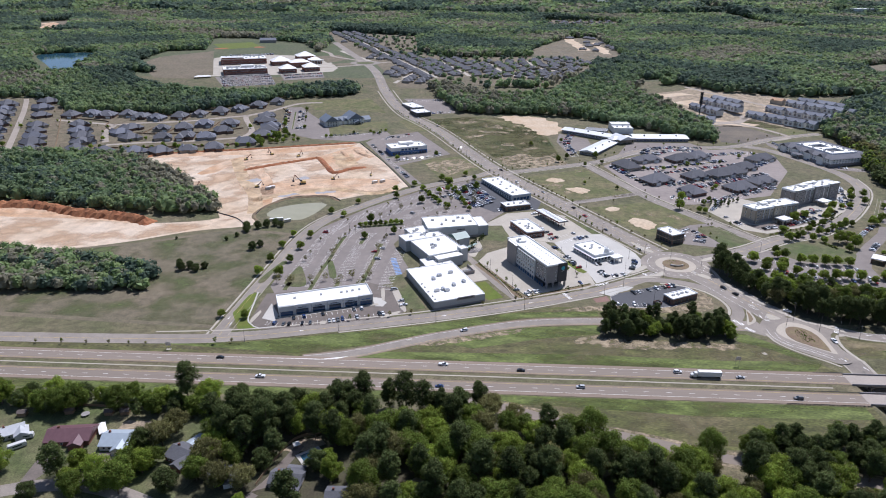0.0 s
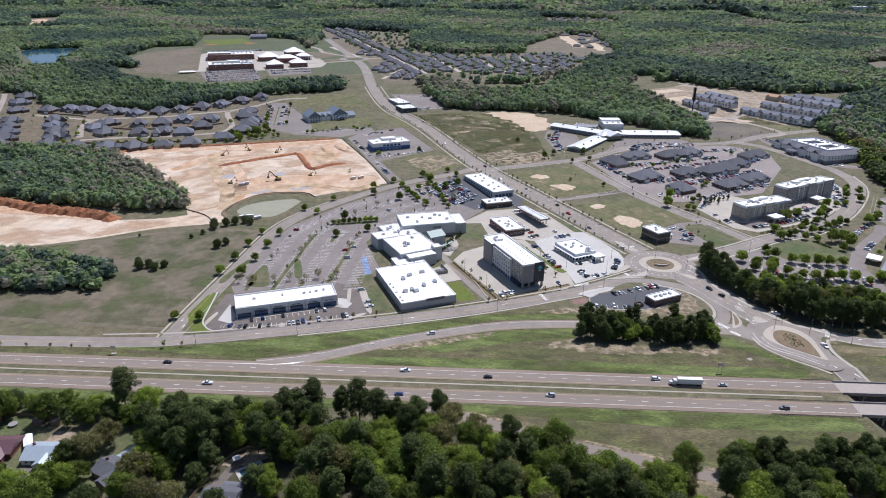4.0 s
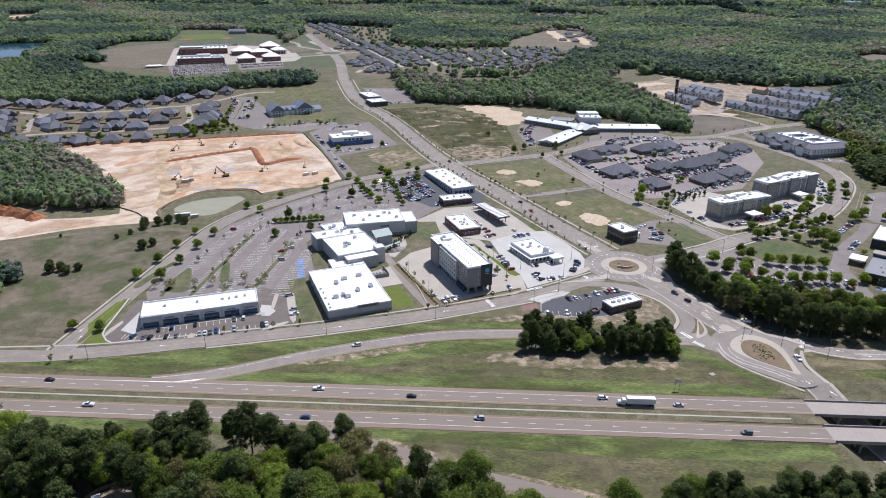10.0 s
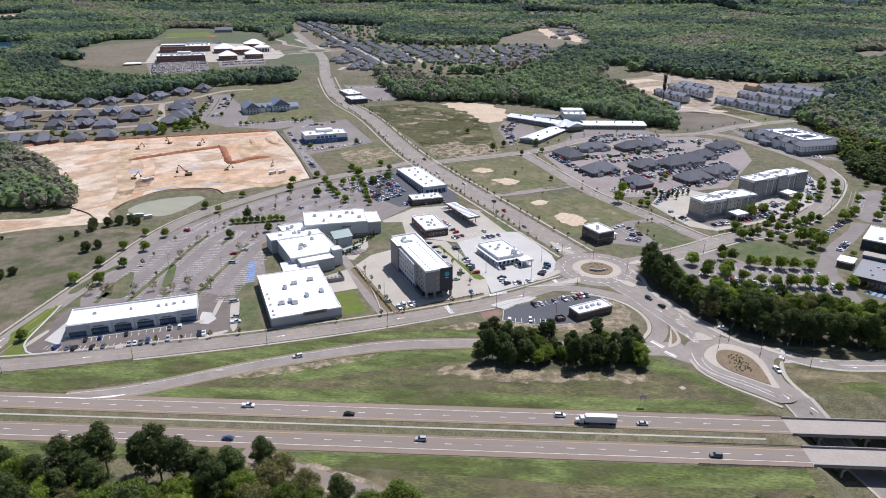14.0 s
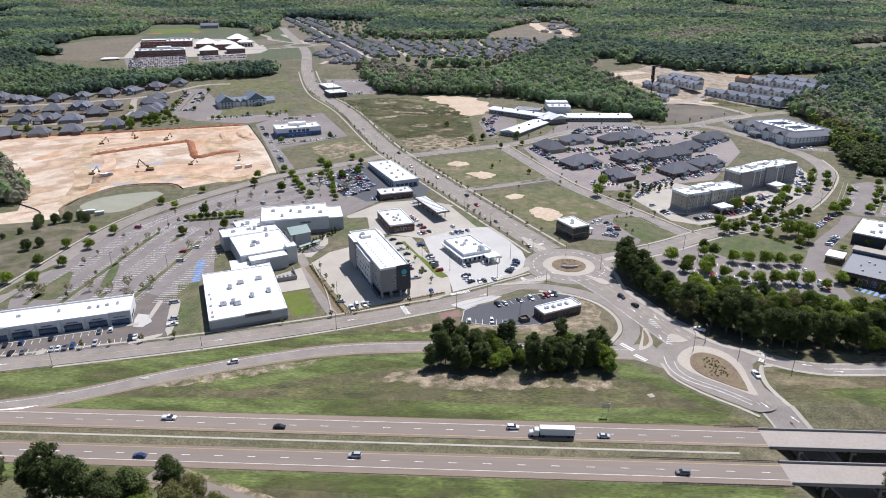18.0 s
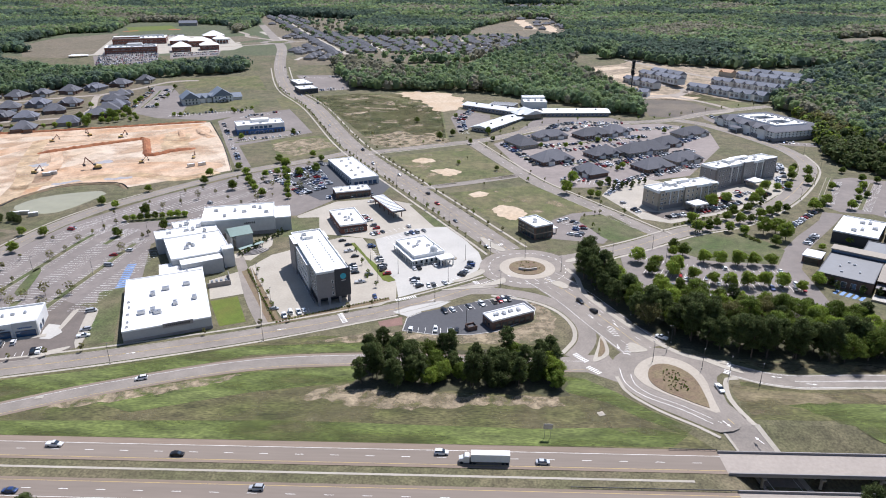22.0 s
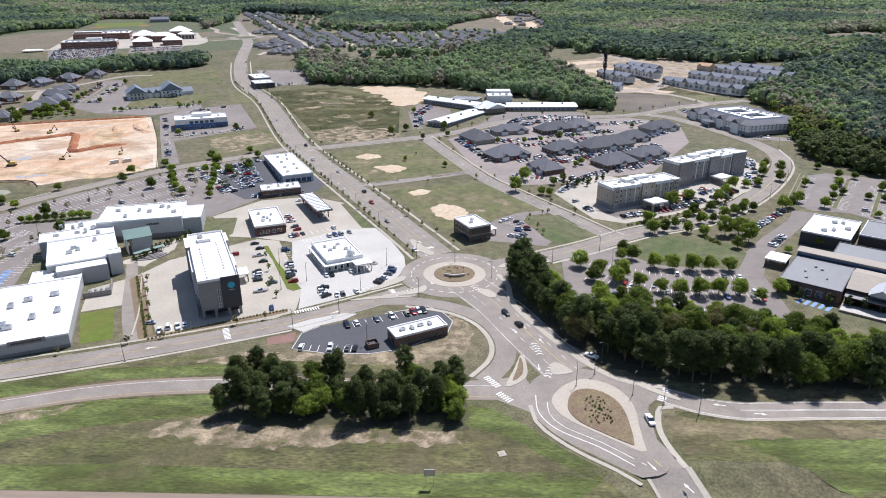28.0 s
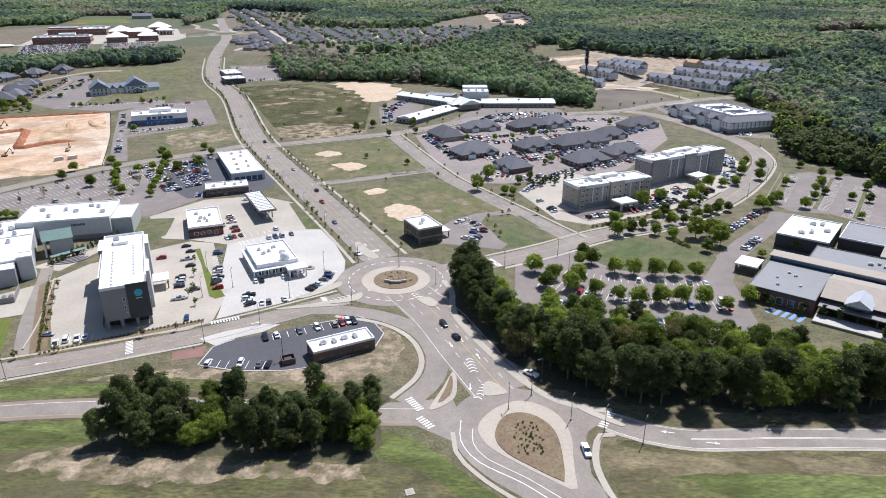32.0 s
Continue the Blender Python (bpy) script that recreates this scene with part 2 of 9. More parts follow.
M["shingle_pale"] = mat("pale_grey_shingle", (0.21, 0.22, 0.25), 0.9, var=0.12, scale=1.2, big=0.15, bigscale=0.15, rnd=0.15)
M["white_metal"] = mat("white_metal_roof", (0.66, 0.67, 0.66), 0.5, metal=0.05, var=0.05, scale=0.4, big=0.1, bigscale=0.1)
M["red_metal"] = mat("maroon_metal_roof", (0.135, 0.068, 0.075), 0.5, var=0.1, scale=0.5)
M["metal"] = mat("galvanised_metal", (0.45, 0.46, 0.47), 0.4, metal=0.7, var=0.1, scale=1.0)
M["metal_dark"] = mat("dark_metal", (0.06, 0.06, 0.065), 0.5, metal=0.3, var=0.1, scale=1.0)
M["bare_sheathing"] = mat("bare_sheathing", (0.52, 0.33, 0.2), 0.9, var=0.1, scale=0.8)
M["wood"] = mat("timber", (0.25, 0.17, 0.1), 0.85, var=0.2, scale=2.0)
M["water"] = mat("lake_water", (0.03, 0.08, 0.12), 0.08, var=0.1, scale=0.05, spec=0.6)
M["pond"] = mat("muddy_water", (0.33, 0.31, 0.2), 0.25, var=0.06, scale=0.1)
M["leaf"] = mat("leaf_green", (0.145, 0.19, 0.034), 0.65, var=0.25, scale=0.6, island=0.35, rnd=0.3, thin=0.5, spec=0.15)
M["leaf_bright"] = mat("leaf_spring", (0.24, 0.305, 0.046), 0.65, var=0.25, scale=0.6, island=0.3, rnd=0.25, thin=0.5, spec=0.15)
M["leaf_dark"] = mat("leaf_pine", (0.098, 0.122, 0.04), 0.75, var=0.25, scale=0.6, island=0.35, rnd=0.25, thin=0.35, spec=0.12)
M["leaf_olive"] = mat("leaf_olive", (0.195, 0.185, 0.07), 0.75, var=0.25, scale=0.6, island=0.3, rnd=0.25, thin=0.45, spec=0.15)
# leaves of the woods: paler and bluer, with distance haze mixed into the colour
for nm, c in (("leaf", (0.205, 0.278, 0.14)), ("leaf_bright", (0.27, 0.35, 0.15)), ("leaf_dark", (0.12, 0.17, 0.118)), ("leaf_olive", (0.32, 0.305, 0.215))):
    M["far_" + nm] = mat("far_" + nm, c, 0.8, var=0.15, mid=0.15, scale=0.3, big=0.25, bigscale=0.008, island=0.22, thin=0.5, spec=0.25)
M["field"] = mat("rough_green_field", (0.092, 0.104, 0.032), 0.95, var=0.35, mid=0.3, scale=1.1, second=(0.15, 0.13, 0.062), bigscale=0.045, bump=0.2)
M["bark"] = mat("bark", (0.12, 0.085, 0.06), 0.9, var=0.3, scale=3.0)
M["tyre"] = mat("tyre_rubber", (0.02, 0.02, 0.02), 0.85)

# ---- helpers for building ----
YS = [-5000, 560, 840, 1020, 1290, 1600, 2600, 4900]
ZS = [0, 0, 9, 15, 38, 46, 70, 200]


def H(x, y):
    """Height of the ground."""
    return float(np.interp(y, YS, ZS))


def mesh_ob(name, bm, material=None, parent=None, smooth=False):
    me = bpy.data.meshes.new(name)
    bm.to_mesh(me)
    bm.free()
    if material:
        for m in (material if isinstance(material, (list, tuple)) else [material]):
            me.materials.append(m)
    if smooth:
        for p in me.polygons:
            p.use_smooth = True
    ob = new(name, me)
    if parent:
        ob.parent = parent
    return ob


def part(name, bm, material, parent, label="", smooth=False):
    ob = mesh_ob(name, bm, material, parent, smooth)
    return tagged(ob, label) if label else ob


def share(name, me, parent, m):
    """One more piece on a mesh that others use too."""
    ob = new(name, me)
    ob.parent = parent
    ob.matrix_local = m
    return ob


def thing(name, x, y, rot=0, z=None, label="", category="", group="", kind=""):
    ob = new(name)
    ob.matrix_world = pose(x, y, H(x, y) if z is None else z, 0, 0, rot)
    return tagged(ob, label, category, group, kind)


def box(bm, x0, x1, y0, y1, z0, z1, mi=0):
    v = [bm.verts.new((x, y, z)) for z in (z0, z1) for x, y in ((x0, y0), (x1, y0), (x1, y1), (x0, y1))]
    fs = [(0, 3, 2, 1), (4, 5, 6, 7), (0, 1, 5, 4), (1, 2, 6, 5), (2, 3, 7, 6), (3, 0, 4, 7)]
    for f in fs:
        fc = bm.faces.new([v[i] for i in f])
        fc.material_index = mi
    return bm


def boxes(*bs):
    bm = bmesh.new()
    for b in bs:
        box(bm, *b)
    return bm


def prism(bm, pts, z0, z1, mi=0):
    """Upright prism over a plan polygon (counter-clockwise)."""
    a = [bm.verts.new((x, y, z0)) for x, y in pts]
    b = [bm.verts.new((x, y, z1)) for x, y in pts]
    n = len(pts)
    for i in range(n):
        bm.faces.new((a[i], a[(i + 1) % n], b[(i + 1) % n], b[i])).material_index = mi
    bm.faces.new(b).material_index = mi
    bm.faces.new(a[::-1]).material_index = mi
    return bm


def spline(pts, step=6.0, closed=False):
    """Points along a smooth curve through pts."""
    P = [Vector((*p, 0)[:3]) for p in pts]
    n, out = len(P), []
    for i in range(n if closed else n - 1):
        g = (lambda k: P[k % n]) if closed else (lambda k: P[max(0, min(n - 1, k))])
        a, b, c, d = g(i - 1), g(i), g(i + 1), g(i + 2)
        k = max(1, int((c - b).length / step))
        for j in range(k):
            t = j / k
            out.append(0.5 * (2 * b + (c - a) * t + (2 * a - 5 * b + 4 * c - d) * t * t + (3 * b - a - 3 * c + d) * t ** 3))
    if not closed:
        out.append(P[-1])
    return out


def sides(line, closed=False):
    out, n = [], len(line)
    for i in range(n):
        a = line[(i - 1) % n] if closed or i else line[0]
        b = line[(i + 1) % n] if closed or i < n - 1 else line[-1]
        d = (b - a)
        d.z = 0
        d.normalize()
        out.append(Vector((-d.y, d.x, 0)))
    return out


def ribbon(bm, pts, left, right, dz, step=6.0, closed=False, zfun=None, skirt=0.0, mi=0):
    """A strip along a smooth line, from left to right of it (metres, left positive), draped on the ground."""
    line = spline(pts, step, closed)
    sd = sides(line, closed)
    zf = zfun or H
    va, vb = [], []
    for p, s in zip(line, sd):
        for off, lst in ((left, va), (right, vb)):
            q = p + s * off
            lst.append(bm.verts.new((q.x, q.y, zf(q.x, q.y) + dz)))
    n = len(line)
    for i in range(n if closed else n - 1):
        j = (i + 1) % n
        bm.faces.new((vb[i], vb[j], va[j], va[i])).material_index = mi
    if skirt:
        for lst, fl in ((va, 0), (vb, 1)):
            lo = [bm.verts.new((v.co.x, v.co.y, v.co.z - skirt)) for v in lst]
            for i in range(n if closed else n - 1):
                j = (i + 1) % n
                q = (lst[i], lst[j], lo[j], lo[i])
                bm.faces.new(q if fl == 0 else q[::-1]).material_index = mi
    return bm


def patch(bm, poly, dz, skirt=0.0, smooth=0):
    """A sheet over a plan polygon that follows the ground. smooth: round the outline at that step."""
    pts = [(p.x, p.y) for p in spline(poly, smooth, True)] if smooth else poly
    sub = bmesh.new()
    f = sub.faces.new([sub.verts.new((x, y, 0)) for x, y in pts])
    f.normal_update()
    if f.normal.z < 0:
        f.normal_flip()
    bmesh.ops.triangulate(sub, faces=sub.faces[:])
    for yb in YS[1:-1]:
        g = sub.verts[:] + sub.edges[:] + sub.faces[:]
        bmesh.ops.bisect_plane(sub, geom=g, plane_co=(0, yb, 0), plane_no=(0, 1, 0))
    if skirt:
        ed = [e for e in sub.edges if e.is_boundary]
        r = bmesh.ops.extrude_edge_only(sub, edges=ed)
        low = {v for v in r["geom"] if isinstance(v, bmesh.types.BMVert)}
    else:
        low = set()
    for v in sub.verts:
        v.co.z = H(v.co.x, v.co.y) + dz - (skirt if v in low else 0)
    me = bpy.data.meshes.new("tmp")
    sub.to_mesh(me)
    sub.free()
    bm.from_mesh(me)
    bpy.data.meshes.remove(me)
    return bm


def ragged(poly, amp, step, seed):
    """The outline poly with a worn, uneven edge."""
    rs, out, n = random.Random(seed), [], len(poly)
    for i in range(n):
        a, b = Vector(poly[i]), Vector(poly[(i + 1) % n])
        k = max(1, int((b - a).length / step))
        d = (b - a).normalized()
        for j in range(k):
            q = a + (b - a) * (j / k) + Vector((-d.y, d.x)) * rs.uniform(-amp, amp)
            out.append((q.x, q.y))
    return out


def sheet(name, material, polys, dz, smooth=0, skirt=0.0, label=""):
    bm = bmesh.new()
    for p in polys:
        patch(bm, p, dz, skirt, smooth)
    return tagged(mesh_ob(name, bm, material), label, kind="structure")


def strip(name, material, lines, dz, step=6.0, skirt=0.0, zfun=None, label="", closed=False):
    bm = bmesh.new()
    for pts, left, right in lines:
        ribbon(bm, pts, left, right, dz, step, closed, zfun, skirt)
    return tagged(mesh_ob(name, bm, material), label, kind="structure")


# ---- ground ----
def dip(x, y):
    """The cutting in which a road passes under the highway."""
    a = max(0.0, min(1.0, (x - 214) / 9)) * max(0.0, min(1.0, (272 - x) / 9))
    b = max(0.0, min(1.0, (y - 268) / 26)) * max(0.0, min(1.0, (350 - y) / 26))
    return -6.2 * a * b


def build_ground():
    xs = [-4900, -3000, -1800, -1000, -600, -300, -100, 100, 190] + [205 + 3 * i for i in range(26)] + [300, 450, 800, 1500, 2600, 4900]
    ys = [-4900, -1500, -400, 0, 150, 240] + [262 + 4 * i for i in range(25)] + [400, 560, 700, 840, 1020, 1150, 1290, 1450, 1600, 2100, 2600, 3700, 4900]
    bm = bmesh.new()
    g = [[bm.verts.new((x, y, H(x, y) + dip(x, y))) for x in xs] for y in ys]
    for j in range(len(ys) - 1):
        for i in range(len(xs) - 1):
            f = bm.faces.new((g[j][i], g[j][i + 1], g[j + 1][i + 1], g[j + 1][i]))
            f.material_index = 1 if ys[j] >= 1290 or ys[j] < 240 else 0
    return tagged(mesh_ob("ground", bm, [M["meadow"], M["forest_floor"]]), "grass and woodland soil", kind="structure")


build_ground()


# ---- fields and bare soil ----
sheet("ground_dry_field", M["dry_field"], [[(-420, 380), (-168, 366), (-164, 450), (-158, 540), (-215, 550), (-290, 510), (-395, 480)]], 0.02, label="dry brown meadow")
sheet("ground_pale_bank", M["pale_clay"], [[(-480, 588), (-384, 578), (-314, 560), (-262, 566), (-222, 585), (-206, 560), (-240, 546), (-262, 536), (-300, 511), (-351, 490), (-420, 482), (-520, 520)]], 0.035, 8, label="bare pale sandy soil")
sheet("ground_graded_site", M["pale_clay"], [[(-414, 766), (-391, 791), (-313, 811), (-240, 833), (-157, 857), (-112, 768), (-73, 680), (-139, 634), (-172, 640), (-208, 612), (-212, 565), (-240, 570), (-260, 610), (-330, 690)]], 0.04, label="graded pale soil of a building site")
sheet("ground_clay_patches", M["clay"], [
    [(-400, 772), (-391, 788), (-240, 829), (-160, 851), (-165, 838), (-250, 800), (-320, 790)],
    [(-300, 742), (-243, 774), (-197, 793), (-160, 840), (-140, 800), (-165, 740), (-200, 782), (-245, 762)],
    [(-232, 640), (-215, 690), (-120, 705), (-85, 690), (-140, 640), (-200, 650)],
    [(-222, 600), (-238, 690), (-270, 745), (-262, 748), (-226, 690), (-205, 610)],
    [(-320, 712), (-300, 775), (-258, 796), (-250, 782), (-285, 760), (-302, 716)]], 0.06, 7, label="orange clay")
sheet("ground_site_spoil", M["haul"], [ragged([(-186, 806), (-160, 808), (-142, 758), (-162, 744)], 3, 5, 85)], 0.07, label="orange spoil on the graded soil")
strip("road_haul", M["haul"], [([(-296, 775), (-262, 699), (-234, 650), (-222, 618), (-214, 590)], 7, -7), ([(-228, 625), (-209, 641), (-155, 666), (-109, 656), (-84, 676)], 6, -6)], 0.065, 6, label="worn tan haul road of the site")
sheet("ground_site_gravel", M["grey_gravel"], [ragged([(-256, 690), (-246, 700), (-238, 692), (-248, 684)], 1.5, 3, 81), ragged([(-203, 700), (-194, 709), (-186, 702), (-196, 696)], 1.5, 3, 82), ragged([(-206, 640), (-190, 652), (-184, 648), (-200, 638)], 1.5, 3, 83), ragged([(-170, 655), (-150, 662), (-148, 657), (-166, 650)], 1.5, 3, 84)], 0.08, label="grey gravel dumped on the site")
sheet("ground_slope_clay", M["clay"], [[(-480, 592), (-384, 582), (-314, 564), (-300, 556), (-330, 560), (-384, 566), (-480, 570)]], 0.06, 8, label="orange clay slope")
sheet("ground_north_field", M["field"], [[(-74, 1006), (-18, 1026), (113, 1011), (94, 939), (106, 790), (61, 755), (38, 762)]], 0.03, label="rough grass field")
sheet("ground_square_field", M["field"], [[(56, 722), (126, 757), (170, 664), (100, 638)], [(111, 625), (173, 644), (182, 638), (216, 590), (186, 578), (176, 560), (153, 553)]], 0.035, label="mown grass field")
sheet("ground_field_patches", M["sand_patchy"], [[(58, 718), (126, 752), (166, 666), (102, 642)], [(116, 622), (172, 640), (205, 585), (176, 572), (155, 560)], [(-70, 1000), (-18, 1022), (108, 1008), (92, 939), (100, 795), (61, 760), (38, 770)], [(180, 860), (210, 950), (120, 1000), (116, 900)]], 0.045, label="sandy patches in the fields")
sheet("ground_verge_patches", M["soil_patchy"], [[(-80, 340), (180, 340), (176, 372), (150, 366), (84, 368), (30, 376), (-30, 352)], [(-400, 342), (-110, 338), (-20, 372), (60, 398), (60, 406), (-27, 379), (-144, 349), (-400, 341)], [(-400, 300), (210, 300), (208, 272), (110, 264), (40, 288), (-60, 297)], [(236, 356), (400, 356), (400, 370), (240, 374)]], 0.034, label="bare brown patches in the verge")
# the grove's deep shade is painted into this floor sheet
sheet("ground_grove_floor", M["shaded_litter"], [ragged([(80, 368), (166, 366), (167, 399), (90, 399)], 1.2, 4, 44)], 0.05, label="leaf litter with tree shade in its colour under the grove")
sheet("ground_lush_strips", M["lush_patchy"], [[(-110, 335.6), (150, 335.6), (198, 336.5), (205, 343), (190, 347), (150, 345), (60, 347), (-60, 343)], [(-24, 358), (33, 378), (80, 385), (84, 374), (40, 364), (0, 350)],
    [(163, 380), (174, 378), (185, 369), (196, 357), (208, 347), (204, 343), (190, 353), (180, 362), (164, 369)], [(-900, 302), (208, 302), (208, 291), (120, 289), (40, 294), (-900, 295)], ragged([(246, 364), (300, 365), (420, 366), (420, 340), (330, 338), (276, 340), (262, 352)], 2.2, 4, 61),
    [(-200, 345), (-104, 338), (-60, 352), (-20, 370), (33, 392), (84, 398), (84, 404), (30, 400), (-27, 379), (-88, 363), (-144, 349)]], 0.038, label="lush green grass beside the roads")
sheet("ground_dry_patches", M["grass_patchy"], [[(-400, 385), (-170, 370), (-166, 450), (-160, 535), (-215, 545), (-290, 505), (-390, 478)], [(-74, 1004), (-18, 1024), (110, 1009), (92, 939), (104, 792), (61, 757), (38, 764)]], 0.03, label="greener patches of the dry field")
sheet("ground_site_patches", M["clay_patchy"], [[(-405, 768), (-391, 788), (-313, 808), (-240, 830), (-160, 852), (-114, 768), (-78, 682), (-139, 640), (-172, 644), (-210, 612), (-240, 580), (-262, 615), (-330, 695)], [(-480, 584), (-384, 574), (-314, 557), (-262, 560), (-222, 580), (-262, 540), (-300, 515), (-351, 494), (-420, 486)]], 0.05, label="orange stains on the graded soil")
sheet("ground_sandy_spots", M["sand"], [
    ragged([(76, 711), (84, 721), (94, 718), (98, 708), (86, 703)], 1.2, 3, 11), ragged([(94, 682), (108, 690), (121, 680), (117, 670), (108, 667), (102, 674)], 1.6, 3, 12),
    ragged([(126, 622), (136, 630), (143, 625), (138, 617), (130, 615)], 1.2, 3, 13), ragged([(142, 590), (152, 600), (164, 592), (168, 580), (158, 569), (148, 576)], 1.6, 3, 14),
    ragged([(24, 1026), (58, 1038), (100, 1020), (122, 990), (116, 935), (96, 912), (84, 920), (70, 975), (50, 1000)], 5, 8, 15)], 0.05, 2.5, label="bare sandy spots")
sheet("ground_street_sand", M["bank_patchy"], [ragged([(22, 800), (48, 812), (92, 804), (110, 778), (62, 752), (36, 764)], 4, 6, 16)], 0.06, label="worn sandy corner beside the cross street")
sheet("ground_faint_spots", M["bank_patchy"], [ragged([(62, 800), (92, 812), (100, 790), (84, 770), (66, 774)], 4, 5, 2), ragged([(40, 800), (60, 830), (64, 812), (50, 790)], 3, 5, 3), ragged([(0, 940), (40, 930), (44, 922), (4, 930)], 2, 5, 4), ragged([(-30, 985), (-5, 998), (0, 990), (-24, 978)], 2, 5, 5),
    [(20, 960), (30, 975), (36, 950)], [(-10, 905), (8, 915), (4, 900)], [(30, 860), (44, 872), (48, 856)]], 0.055, 2.5, label="faint worn spots in the field")
sheet("ground_green_patch", M["field"], [[(-69, 781), (-22, 802), (8, 757), (-40, 707)]], 0.03, label="rough grass plot")
sheet("ground_sand_track", M["bank_patchy"], [ragged([(-62, 770), (-24, 792), (2, 760), (-32, 724), (-56, 744)], 2, 5, 62)], 0.05, 0, label="worn sandy track in the grass")
sheet("ground_church_lawn", M["field"], [[(-295, 1113), (-185, 1133), (-146, 1040), (-200, 1058), (-263, 1054)], [(-235, 906), (-205, 950), (-172, 930), (-200, 900)], [(-168, 930), (-200, 960), (-140, 990), (-128, 940)], [(-120, 990), (-100, 1010), (-62, 930), (-96, 930)]], 0.03, label="mown church lawn")
sheet("ground_dark_field", M["plot_soil"], [[(336, 980), (382, 1000), (417, 930), (380, 884), (328, 892)]], 0.03, label="dark bare plot")
sheet("ground_yellow_field", M["field"], [[(388, 1008), (420, 1034), (472, 946), (438, 922)], [(200, 572), (221, 588), (246, 545), (222, 530)]], 0.03, label="yellowed grass")
sheet("ground_cleared", M["gravel_tan"], [[(278, 1181), (356, 1213), (402, 1256), (529, 1169), (560, 1100), (470, 975), (360, 985), (330, 1020), (318, 1094)]], 0.03, label="cleared building land")
sheet("ground_cleared_strips", M["sand"], [[(290, 1176), (356, 1200), (372, 1188), (310, 1160)], [(322, 1130), (360, 1150), (400, 1120), (350, 1105)], [(335, 1010), (362, 1030), (420, 1000), (400, 985)]], 0.05, label="pale graded strips")
sheet("ground_verge", M["verge"], [[(-100, 335.5), (212, 335.5), (205, 345), (190, 358), (178, 372), (170, 380), (120, 386), (80, 386), (33, 380), (-22, 360), (-70, 338)],
                                   [(-900, 335), (-104, 335), (-20, 369), (33, 391), (80, 396), (150, 398), (165, 404), (150, 406), (96, 408), (60, 410), (30, 402), (-27, 381), (-88, 365), (-144, 350), (-202, 343), (-900, 337)],
                                   [(231, 353), (236, 378), (258, 376), (420, 372), (420, 353)], [(274, 352.9), (420, 352.9), (420, 335.5), (274, 335.5)], [(-900, 302), (212, 302), (212, 268), (110, 262), (40, 286), (-60, 296), (-900, 294)]], 0.025, label="green grass verge")
sheet("ground_worn_bank", M["bank_patchy"], [ragged([(76, 371), (91, 368), (126, 365), (163, 366), (164, 360), (156, 358), (136, 360), (119, 357), (103, 355), (82, 357), (60, 362)], 1.6, 2.5, 1), ragged([(60, 405), (80, 412), (101, 413), (124, 413), (140, 415), (152, 421), (159, 428), (159, 441), (156, 450), (163, 445), (169, 430), (165, 414), (154, 406), (137, 404), (120, 405), (92, 407), (73, 404)], 0.9, 4, 5), ragged([(-46, 351), (-24, 358), (10, 370), (34, 377), (30, 372), (4, 362), (-24, 352)], 1.0, 3, 6)], 0.045, 0, label="worn tan soil")
sheet("ground_roundabout_soil", M["soil_patchy"], [ragged([(165, 366), (177, 365), (190, 354), (200, 347), (196, 343), (180, 345), (166, 354)], 1.5, 3, 91)], 0.05, label="worn soil between the grove and the roundabout")
sheet("ground_shoulder_soil", M["gravel_soil"], [ragged([(231.5, 376), (238, 374.5), (246, 371.5), (258, 370), (300, 371.5), (420, 372), (420, 366), (300, 365), (262, 364), (244, 362), (234, 356), (231, 360)], 1.2, 4, 92), ragged([(238, 394), (250, 388), (262, 385.5), (300, 386.5), (420, 387), (420, 391), (300, 391.5), (256, 392), (244, 396)], 0.8, 4, 93)], 0.042, label="bare tan soil along the roundabout road")
sheet("ground_pond_bank", M["meadow"], [[(-211, 578), (-208, 609), (-191, 633), (-156, 640), (-140, 627), (-160, 573), (-197, 567)]], 0.07, 6, label="grassy pond bank")
sheet("water_pond", M["pond"], [[(-199, 583), (-198, 603), (-180, 617), (-156, 624), (-149, 618), (-165, 576)]], 0.09, 6, label="muddy retention pond")
sheet("water_lake", M["water"], [[(-1061, 1581), (-1000, 1630), (-941, 1624), (-887, 1492), (-845, 1355), (-855, 1323), (-948, 1432)]], 0.1, 16, label="blue lake")

# ---- roads ----
AVE = [(150, 515), (124, 565), (81, 641), (15, 761), (-58, 935), (-123, 1057), (-168, 1190), (-215, 1380), (-270, 1540), (-410, 1917)]
FRONT = [(-900, 345), (-400, 346), (-202, 350), (-144, 357), (-88, 372), (-27, 390), (32, 411), (90, 437), (140, 470)]
RAMP = [(-101, 332), (-70, 341), (-22, 364), (33, 384), (80, 390), (120, 390), (150, 388), (178, 388)]
WEST = [(-161, 357), (-157, 450), (-148, 556), (-112, 618), (-62, 675), (-8, 715), (22, 742)]
CROSS = [(30, 735), (105, 768), (151, 792), (226, 853), (332, 870), (403, 915), (482, 949)]
EAST = [(172, 498), (206, 512), (233, 528), (266, 551), (312, 574), (362, 621), (408, 689), (418, 738), (407, 785), (376, 852), (350, 872)]
MID = [(86, 634), (126, 650), (172, 672)]
NS = [(128, 778), (160, 699), (181, 651), (203, 616), (228, 578), (250, 543)]
RB2E = [(216, 396), (227, 392), (236, 386.5), (246, 381.3), (258, 378.6), (272, 379), (310, 380), (500, 380), (900, 390)]
LINK = [(166, 478), (180, 455), (192, 428), (204, 402)]
SLIP = [(120, 458), (140, 459), (160, 453), (174, 441), (181, 424), (180, 408), (172, 394)]
